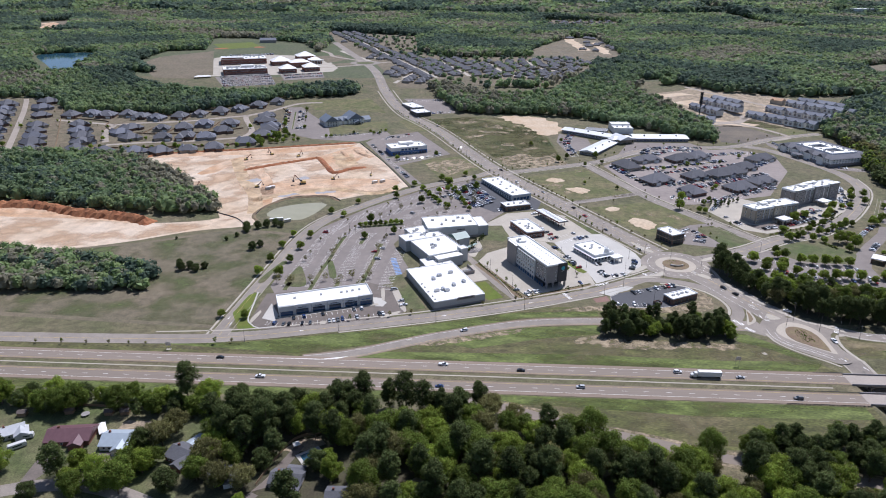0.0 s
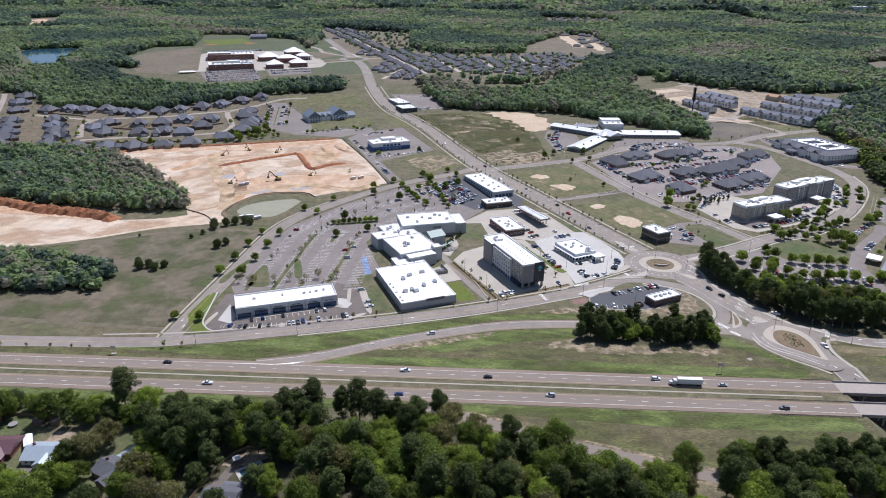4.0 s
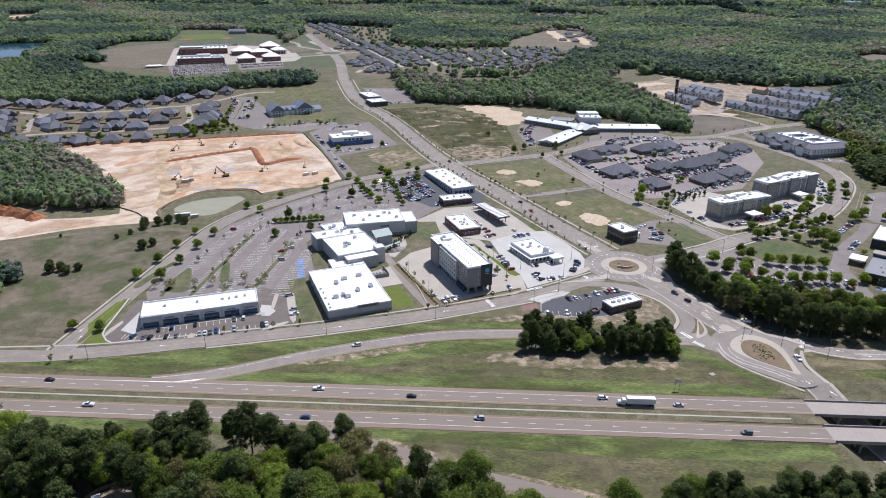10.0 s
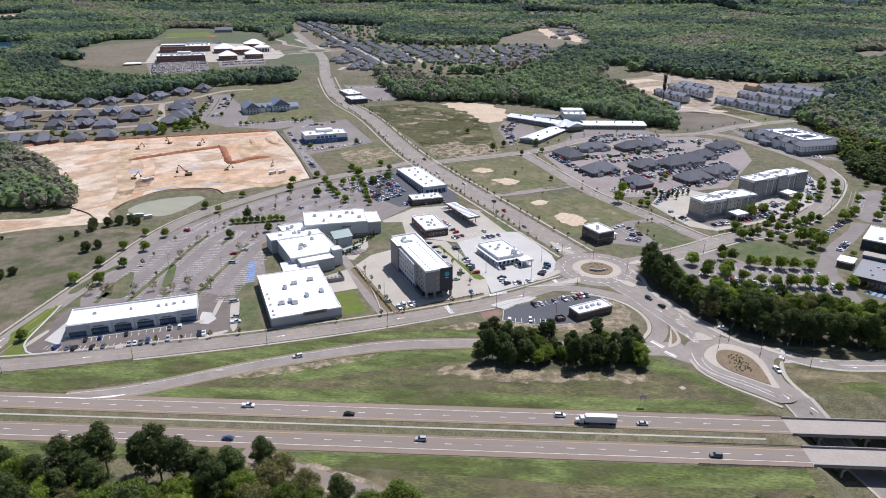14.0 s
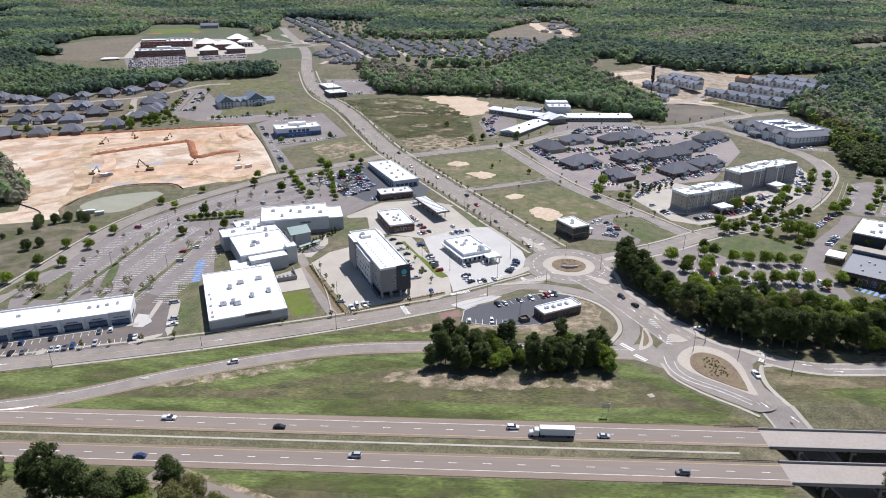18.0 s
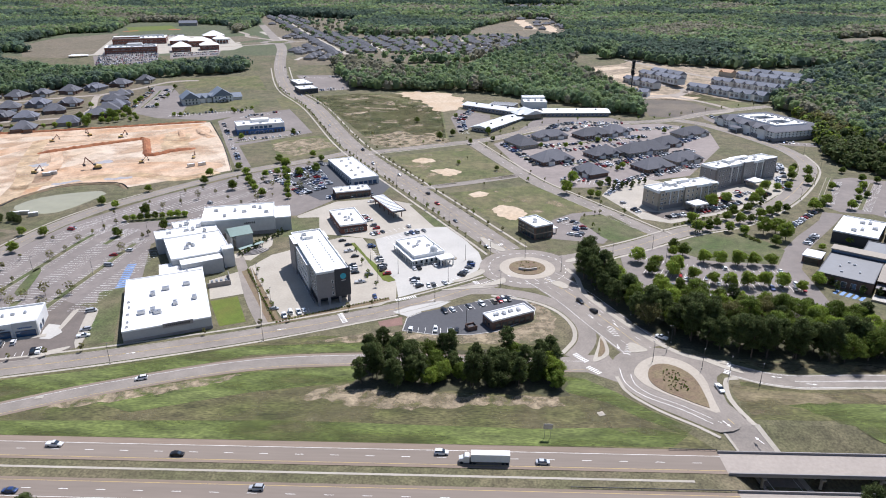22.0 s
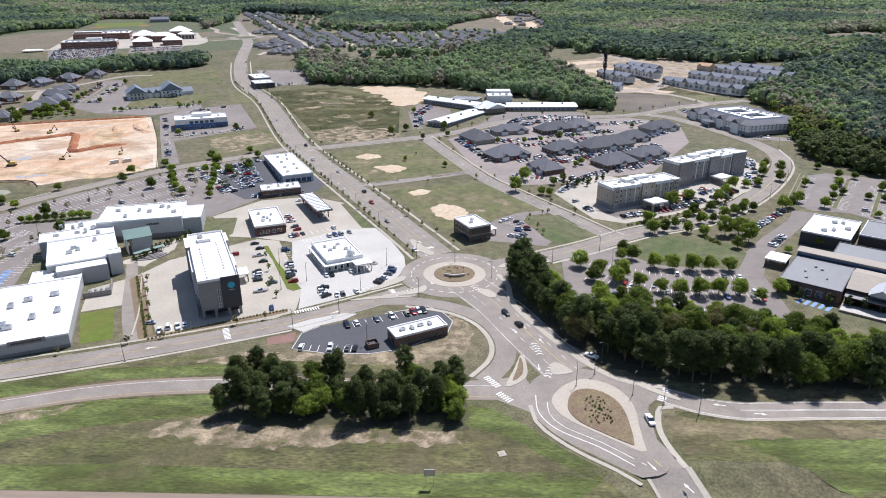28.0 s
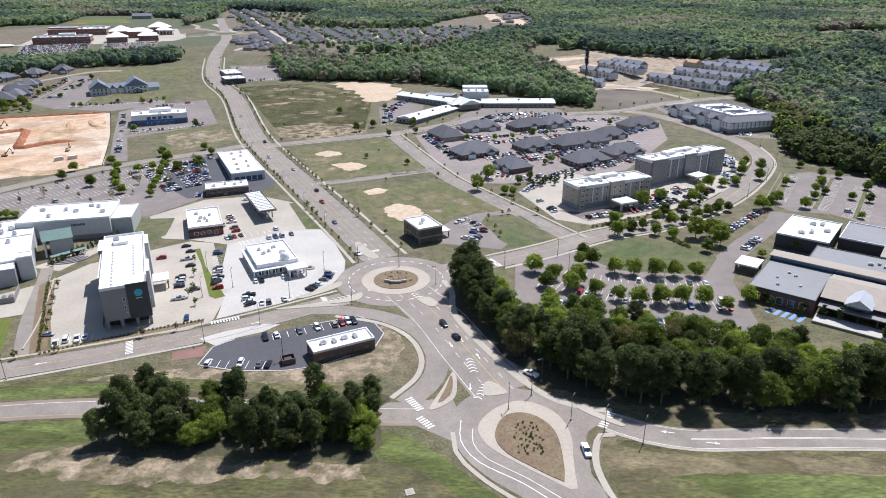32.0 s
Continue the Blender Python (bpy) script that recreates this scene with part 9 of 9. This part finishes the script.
def car_meshes(kind):
    L, W, hh, rh_, c0, c1, bed = SHAPES[kind]
    w = W / 2
    body = loft(bmesh.new(), [(0, w * 0.86, 0.35, hh * 0.8), (0.25, w * 0.97, 0.28, hh * 0.9), (L * c0, w, 0.26, hh), (L * c1, w, 0.26, hh + 0.04), (L - 0.2, w * 0.97, 0.28, hh * (0.98 if bed else 1.0)), (L, w * 0.9, 0.36, hh * 0.86)])
    if bed:
        loft(body, [(L * c1 + 0.15, w * 0.99, hh - 0.05, hh + 0.14), (L - 0.1, w * 0.97, hh - 0.05, hh + 0.12)])
    loft(body, [(L * c0 + (0.95 if kind != "van" else 0.6), w * 0.76, rh_ - 0.1, rh_), (L * c1 - (0.5 if kind == "car" else 0.2), w * 0.76, rh_ - 0.1, rh_)])
    glass = loft(bmesh.new(), [(L * c0, w * 0.9, hh - 0.05, hh + 0.02), (L * c0 + (0.85 if kind != "van" else 0.5), w * 0.8, hh - 0.05, rh_ - 0.04), (L * c1 - (0.55 if kind == "car" else 0.15), w * 0.8, hh - 0.05, rh_ - 0.04), (L * c1, w * 0.88, hh - 0.05, hh + 0.05)])
    return body, glass, L


WH = bpy.data.meshes.new("wheel")
_b = bmesh.new()
bmesh.ops.create_cone(_b, segments=10, radius1=0.34, radius2=0.34, depth=0.22, cap_ends=True, matrix=Matrix.Rotation(radians(90), 4, "X"))
_b.to_mesh(WH)
_b.free()
WH.materials.append(M["tyre"])
CARM = {}
for kd in SHAPES:
    for pn, _, _ in PAINTS:
        b, g, L = car_meshes(kd)
        mb, mg = bpy.data.meshes.new("body"), bpy.data.meshes.new("windows")
        b.to_mesh(mb), g.to_mesh(mg)
        b.free(), g.free()
        for me in (mb, mg):
            me.transform(Matrix.Translation((-L / 2, 0, 0)))
        mb.materials.append(PM[pn]), mg.materials.append(M["glass"])
        CARM[kd, pn] = (mb, mg, L, SHAPES[kd][1] / 2)
rc = random.Random(77)
NAMES = {"car": "car", "suv": "sport utility car", "pickup": "pickup truck", "van": "van"}


def vehicle(x, y, rot, kind=None, col=None, wheels=True, z=None, place="parked in a bay", group="parked cars"):
    kind = kind or rc.choices(list(SHAPES), [40, 38, 16, 6])[0]
    col = col or rc.choices([p[0] for p in PAINTS], [p[2] for p in PAINTS])[0]
    mb, mg, L, w = CARM[kind, col]
    t = new({"car": "car", "suv": "car", "pickup": "pickup_truck", "van": "van"}[kind], mb)
    t.matrix_world = pose(x, y, (H(x, y) + 0.06) if z is None else z, 0, 0, rot)
    tagged(t, "%s %s with dark windows %s" % (col, NAMES[kind], place), "car" if kind in ("car", "suv") else kind, group)
    share("glasshouse", mg, t, Matrix())
    if wheels:
        for u, s in ((-L * 0.31, -1), (-L * 0.31, 1), (L * 0.3, -1), (L * 0.3, 1)):
            share("wheel", WH, t, Matrix.Translation((u, s * (w - 0.1), 0.34)))
    return t


def fill(spots, share_, wheels=True, group="parked cars", jitter=0.25):
    for x, y, r in spots:
        if rc.random() < share_:
            vehicle(x + rc.uniform(-jitter, jitter), y + rc.uniform(-jitter, jitter), r + rc.choice((0, 180)) + rc.uniform(-2, 2), wheels=wheels, group=group)


FARCARS = []


def far_fill(spots, share_):
    for x, y, r in spots:
        if rc.random() < share_:
            kind = rc.choices(list(SHAPES), [40, 38, 16, 6])[0]
            col = rc.choices([p[0] for p in PAINTS], [p[2] for p in PAINTS])[0]
            FARCARS.append((kind, col, pose(x, y, H(x, y) + 0.05, 0, 0, r + rc.choice((0, 180)))))


fill([s for s in MAIN if s[1] > 640 and s[0] > -45], 0.2, False, "cars of the main lot")
fill([s for s in MAIN if 470 < s[1] <= 640], 0.014, True, "cars of the main lot")
fill(STRIP, 0.42, True, "cars of the mall lot")
fill(HOTEL, 0.32, True, "cars of the hotel lot")
for x, y, r, c in ((31, 435, 190, "silver"), (38, 428, 115, "white"), (44, 432, 115, "white"), (53, 521, 205, "black"), (55, 511, 205, "silver"), (60, 503, 200, "black"), (72, 477, 200, "grey"), (79, 484, 60, "black"), (79, 450, 110, "blue"), (48, 528, 205, "black"), (42, 512, 20, "red")):
    vehicle(x, y, r, None, c, group="cars of the hotel lot")
fill(GAS, 0.42, True, "cars of the forecourt")
fill(DINER, 0.45, True, "cars of the restaurant lot")
fill(SMALL, 0.5, True, "cars of the small lot")
fill(BANK, 0.5, True, "cars of the corner office")
fill(INN, 0.62, False, "cars of the inns")
fill(TREELOT, 0.26, False, "cars of the planted lot")
fill(PLAZA, 0.9, False, "cars by the community building")
fill(STORE, 0.6, False, "cars of the store lot")
for sp, sh in ((FARLOT, 0.03), (OFFICE, 0.52), (CHURCH, 0.22), (SCHOOL, 0.8)):
    far_fill(sp, sh)
for which, nm in ((0, "far_parked_cars"), (1, "far_car_glass")):
    for pn in ([p[0] for p in PAINTS] if which == 0 else ["glass"]):
        bm = bmesh.new()
        for kind, col, m in FARCARS:
            if which == 1 or col == pn:
                me = CARM[kind, col][which].copy()
                me.transform(m)
                bm.from_mesh(me)
                bpy.data.meshes.remove(me)
        tagged(mesh_ob(nm, bm, PM[pn] if which == 0 else M["glass"]), "cars in the far lots", kind="stuff")
# traffic
for x, y, r, k, c in ((-17, 330.2, 180, "pickup", "white"), (28, 326.6, 180, "car", "black"), (-18, 307.7, 0, "car", "blue"), (118, 330.3, 180, "suv", "white"), (152, 326.5, 180, "car", "silver"), (60, 311.4, 0, "suv", "silver"), (-120, 311.5, 0, "pickup", "white"), (-150, 330.2, 180, "car", "black"), (176, 307.6, 0, "suv", "grey")):
    vehicle(x, y, r, k, c, place="on the highway", group="cars on the highway", z=0.16)
for x, y, r, k, c in ((183, 447, 118, "suv", "black"), (188, 437, -62, "suv", "black"), (214, 412, -40, "pickup", "white"), (138, 520, 120, "car", "white"), (118, 566, 120, "car", "grey"), (96, 622, -60, "suv", "black"), (70, 668, 120, "car", "silver"), (28, 745, -62, "pickup", "black"), (-22, 842, 115, "car", "white"), (-60, 960, -70, "suv", "grey"), (-92, 1010, 115, "car", "white"), (226, 372, 95, "pickup", "white"), (-6, 372, 20, "suv", "white"), (104, 600, 120, "pickup", "red"), (44, 700, 118, "suv", "white"), (-138, 1120, -70, "car", "silver"), (-160, 1190, 106, "car", "black")):
    vehicle(x, y, r, k, c, place="driving on the road", group="cars on the roads", z=H(x, y) + 0.1)


def lorry(x, y, rot, z, L, label, tank=False):
    t = thing("lorry", x, y, rot, z=z, label=label, category="truck")
    if tank:
        bm = bmesh.new()
        bmesh.ops.create_cone(bm, segments=16, radius1=1.15, radius2=1.15, depth=L, cap_ends=True, matrix=Matrix.Translation((-L / 2, 0, 2.2)) @ Matrix.Rotation(radians(90), 4, "Y"))
        part("tank", bm, M["metal"], t, smooth=False)
    else:
        part("trailer", boxes((-L, 0, -1.28, 1.28, 1.1, 4.0)), M["wall_white"], t)
    part("cab", loft(bmesh.new(), [(0.5, 1.2, 0.6, 3.1), (2.0, 1.22, 0.6, 3.2), (2.5, 1.15, 0.6, 2.3), (4.0, 1.0, 0.6, 1.9)]), PM["white"], t)
    part("windscreen", loft(bmesh.new(), [(2.02, 1.1, 2.2, 3.05), (2.5, 1.05, 2.15, 2.4)]), M["glass"], t)
    part("chassis", boxes((-L, 3.6, -0.5, 0.5, 0.6, 0.95)), M["metal_dark"], t)
    for u in (-L + 1, -L + 2.3, -1.2, 0.1, 3.1):
        for s in (-1.1, 1.1):
            share("wheel", WH, t, Matrix.Translation((u, s, 0.5)) @ Matrix.Diagonal((1.5, 1.3, 1.5, 1)))


lorry(128, 326.4, 180, 0.16, 13, "white box trailer lorry on the highway")
lorry(57, 604, 196, 0.06, 9, "tanker lorry parked behind the forecourt", True)

# ---- site machines, poles and small things ----
def excavator(x, y, rot, s=1.0):
    t = thing("excavator", x, y, rot, label="orange tracked excavator on the graded clay", category="excavator", group="site machines")
    t.scale = (s, s, s)
    for q in (-1.4, 0.8):
        part("track", loft(bmesh.new(), [(-2.2, 0.3, 0.2, 0.9), (-1.8, 0.3, 0, 1.0), (1.8, 0.3, 0, 1.0), (2.2, 0.3, 0.2, 0.9)]), M["metal_dark"], t).location.y = q + 0.3
    part("house", boxes((-2.2, 1.2, -1.3, 1.3, 1.0, 2.3)), M["paint_yellow"], t)
    part("cab", boxes((0.2, 1.6, 0.2, 1.3, 2.3, 3.3)), M["glass"], t)
    bm = boxes((-0.25, 0.25, -0.25, 0.25, 0, 6.5))
    part("boom", bm, M["brick"], t).matrix_local = pose(1.0, -0.4, 2.0, 0, 40, 0)
    bm = boxes((-0.2, 0.2, -0.2, 0.2, -4, 0))
    part("arm", bm, M["brick"], t).matrix_local = pose(5.2, -0.4, 7.0, 0, -20, 0)
    part("bucket", boxes((5.8, 7.2, -0.9, 0.2, 2.0, 3.2)), M["metal_dark"], t)


for x, y, r, s in ((-190, 682, 200, 1.5), (-282, 770, 30, 1.0), (-258, 795, 150, 1.0), (-222, 788, 60, 1.0), (-236, 668, 10, 1.0), (-300, 660, 70, 1.0), (-160, 700, 20, 0.9), (-120, 716, 100, 0.8)):
    excavator(x, y, r, s)
for x, y, r in ((-222, 662, 20), (-219, 666, 20), (-190, 571, 10), (-184, 573, 12), (-176, 570, 30), (-112, 690, 40), (-104, 694, 44)):
    t = thing("site_container", x, y, r, label="grey steel site container on bare soil", category="container", group="site containers")
    part("body", boxes((-3, 3, -1.2, 1.2, 0.1, 2.6)), M["metal"], t)
    part("roof_frame", boxes((-3.05, 3.05, -1.25, 1.25, 2.61, 2.7)), M["parapet"], t)


def bank(name, pts, width, height, material, label, seed, step=3.0):
    """A raised, ragged bank of earth along a line."""
    rs = random.Random(seed)
    line = spline(pts, step)
    sd = sides(line)
    bm = bmesh.new()
    prof = ((-1, 0.0), (-0.55, 0.7), (-0.1, 1.0), (0.35, 0.75), (1, 0.0))
    rows_ = []
    for i, (p, s) in enumerate(zip(line, sd)):
        taper = min(1, i / 4, (len(line) - 1 - i) / 4)
        r = []
        for u, f in prof:
            q = p + s * (u * width * rs.uniform(0.8, 1.1))
            r.append(bm.verts.new((q.x, q.y, H(q.x, q.y) - 0.05 + f * height * taper * rs.uniform(0.65, 1.2))))
        rows_.append(r)
    for a, b in zip(rows_, rows_[1:]):
        for j in range(len(prof) - 1):
            bm.faces.new((a[j], b[j], b[j + 1], a[j + 1]))
    bmesh.ops.recalc_face_normals(bm, faces=bm.faces[:])
    return tagged(mesh_ob(name, bm, material), label, kind="structure")


bank("ground_bank_west", [(-500, 590), (-440, 598), (-384, 580), (-330, 570), (-300, 558)], 8, 6, M["red_clay"], "cut bank of red clay", 1)
bank("ground_bank_site", [(-272, 728), (-254, 742), (-235, 757), (-215, 771), (-198, 783), (-193, 780), (-176, 745), (-165, 724), (-160, 725), (-150, 738), (-131, 750)], 4.0, 2.2, M["red_clay"], "trench spoil of dark red clay", 2)
bank("ground_bank_north", [(-412, 768), (-391, 792), (-313, 813), (-240, 835), (-162, 859)], 3.0, 1.8, M["red_clay"], "red clay bank at the edge of the site", 3)
bank("ground_bank_spoil", [(-158, 830), (-150, 812), (-140, 800), (-130, 790)], 5, 2.2, M["clay"], "heaped orange clay", 4)
bank("ground_bank_spoil_b", [(-175, 825), (-168, 806), (-160, 790)], 4, 2.0, M["clay"], "heaped orange clay", 5)
bank("ground_bank_pond", [(-205, 570), (-213, 585), (-209, 609), (-191, 634), (-156, 641), (-140, 629)], 2.2, 1.2, M["mulch"], "dark silt bank round the pond", 6)
strip("trim_silt_fence", M["metal_dark"], [([(-72, 676), (-110, 764), (-157, 859)], 0.1, -0.1), ([(-252, 590), (-226, 575), (-214, 560)], 0.1, -0.1), ([(-212, 583), (-208, 611), (-191, 636), (-154, 643), (-138, 630)], 0.1, -0.1)], 1.0, 6, skirt=0.95, label="black silt fence")


def pole_light(x, y, rot, h=9.0):
    t = thing("street_lamp", x, y, rot, label="tall slim street lamp with a short arm", category="street lamp", group="street lamps")
    key = ("pole", h)
    if key not in _cache:
        a = bpy.data.meshes.new("pole")
        bm = bmesh.new()
        bmesh.ops.create_cone(bm, segments=8, radius1=0.12, radius2=0.07, depth=h, cap_ends=True, matrix=Matrix.Translation((0, 0, h / 2)))
        bm.to_mesh(a)
        bm.free()
        a.materials.append(M["metal_dark"])
        b = bpy.data.meshes.new("lamp_head")
        bm = boxes((-0.05, 1.6, -0.05, 0.05, h - 0.1, h), (1.0, 1.8, -0.16, 0.16, h - 0.12, h + 0.06))
        bm.to_mesh(b)
        bm.free()
        b.materials.append(M["metal_dark"])
        c = bpy.data.meshes.new("footing")
        bm = bmesh.new()
        bmesh.ops.create_cone(bm, segments=8, radius1=0.3, radius2=0.3, depth=0.7, cap_ends=True, matrix=Matrix.Translation((0, 0, 0.35)))
        bm.to_mesh(c)
        bm.free()
        c.materials.append(M["concrete"])
        _cache[key] = (a, b, c)
    pole_, head_, foot_ = _cache[key]
    pl = share("pole", pole_, t, Matrix())
    share("lamp_head", head_, pl, Matrix())
    share("footing", foot_, t, Matrix())


for ln, off, gap in ((AVE[:6], 11.6, 42), (FRONT[3:], -7.0, 38), (EAST[1:9], -8.6, 40), (LINK, 14.5, 25), (RB2E[1:4], -6, 30)):
    l2 = spline(ln, gap)
    s2 = sides(l2)
    for p, s in zip(l2, s2):
        q = p + s * off
        pole_light(q.x, q.y, math.degrees(math.atan2(-s.y * off, -s.x * off)))
for off in (-37, -73):
    l2 = spline(ARC, 40)
    s2 = sides(l2)
    for p, s in zip(l2[1:-1], s2[1:-1]):
        q = p + s * off
        if not (q.x > -66 and 455 < q.y < 580):
            pole_light(q.x, q.y, 0)
for x, y in ((12, 470), (28, 440), (78, 470), (70, 498), (88, 480), (125, 500), (116, 470), (240, 500), (280, 486), (262, 466), (110, 446), (126, 420), (220, 600), (205, 392), (213, 400), (160, 505)):
    pole_light(x, y, 90)


def utility_sign(x, y, h=5.0):
    t = thing("road_sign", x, y, 0, label="green highway sign on steel posts seen from behind", category="road sign", group="highway signs")
    part("panel", boxes((-1.6, 1.6, -0.05, 0.05, h - 2.2, h)), M["metal"], t)
    for u in (-1.1, 1.0):
        part("post", boxes((u, u + 0.12, 0.06, 0.18, 0, h - 0.1)), M["metal"], t)


utility_sign(155, 340, 6)
utility_sign(-185, 338, 5)
m = thing("roundabout_monument", 160, 486.5, 0, z=0.3, label="low curved pale stone wall on the roundabout island", category="monument")
bm = bmesh.new()
ribbon(bm, [(-5, 0.8), (-2.5, -0.3), (0, -0.7), (2.5, -0.3), (5, 0.8)], 0.35, -0.35, 1.2, 1, zfun=lambda x, y: 0, skirt=1.2)
part("wall", bm, M["pale_concrete"], m)
part("panel", boxes((-2.4, 2.4, -1.3, -1.06, 0.4, 1.0)), M["wall_tan"], m)
c = thing("cell_tower", 337, 1026, 0, label="tall dark cell tower disguised as a pine", category="tower")
bm = bmesh.new()
bmesh.ops.create_cone(bm, segments=8, radius1=0.9, radius2=0.5, depth=42, cap_ends=True, matrix=Matrix.Translation((0, 0, 21)))
part("mast", bm, M["metal_dark"], c)
_rs = np.random.default_rng(9)
_n = 500
_a, _z = _rs.uniform(0, 6.28, _n), _rs.uniform(22, 42, _n)
_r = _rs.uniform(0.4, 2.6, _n)
_v, _f = leaf_quads(np.stack([_r * np.cos(_a), _r * np.sin(_a), _z], 1), _rs.normal(size=(_n, 3)), _rs.uniform(0.5, 0.9, _n), _rs)
_o = new("branches", np_mesh("branches", _v, _f, M["wall_dark"]))
_o.parent = c
d = thing("drain_grate", 176.5, 354.5, 20, label="square concrete drain in the grass", category="drain")
part("frame", boxes((-1.2, 1.2, -1.2, 1.2, -0.3, 0.25)), M["concrete"], d)
part("cover", boxes((-0.6, 0.6, -0.6, 0.6, 0.251, 0.3)), M["wall_tan"], d)
for x, y, h_ in ((-185, 338, 0), (-70, 345, 0), (-40, 358, 0)):
    k2 = thing("kerb_inlet", x, y, 10, label="concrete drain inlet with dark opening", category="drain", group="drain inlets")
    part("slab", boxes((-1.5, 1.5, -0.8, 0.8, -0.2, 0.2)), M["concrete"], k2)
    part("opening", boxes((-1.2, 1.2, -0.82, -0.801, 0.02, 0.16)), M["metal_dark"], k2)
# far warehouses
for x, y, w, dd in ((1560, 2985, 120, 60), (860, 3320, 130, 60), (545, 3320, 60, 40)):
    t = thing("warehouse", x, y, 5, label="pale distant warehouse among woods", category="warehouse", group="distant warehouses")
    part("wall", boxes((0, w, 0, dd, -8, 26)), M["wall_white"], t)
    part("roof", boxes((-1, w + 1, -1, dd + 1, 26.01, 27)), M["roof_white"], t)
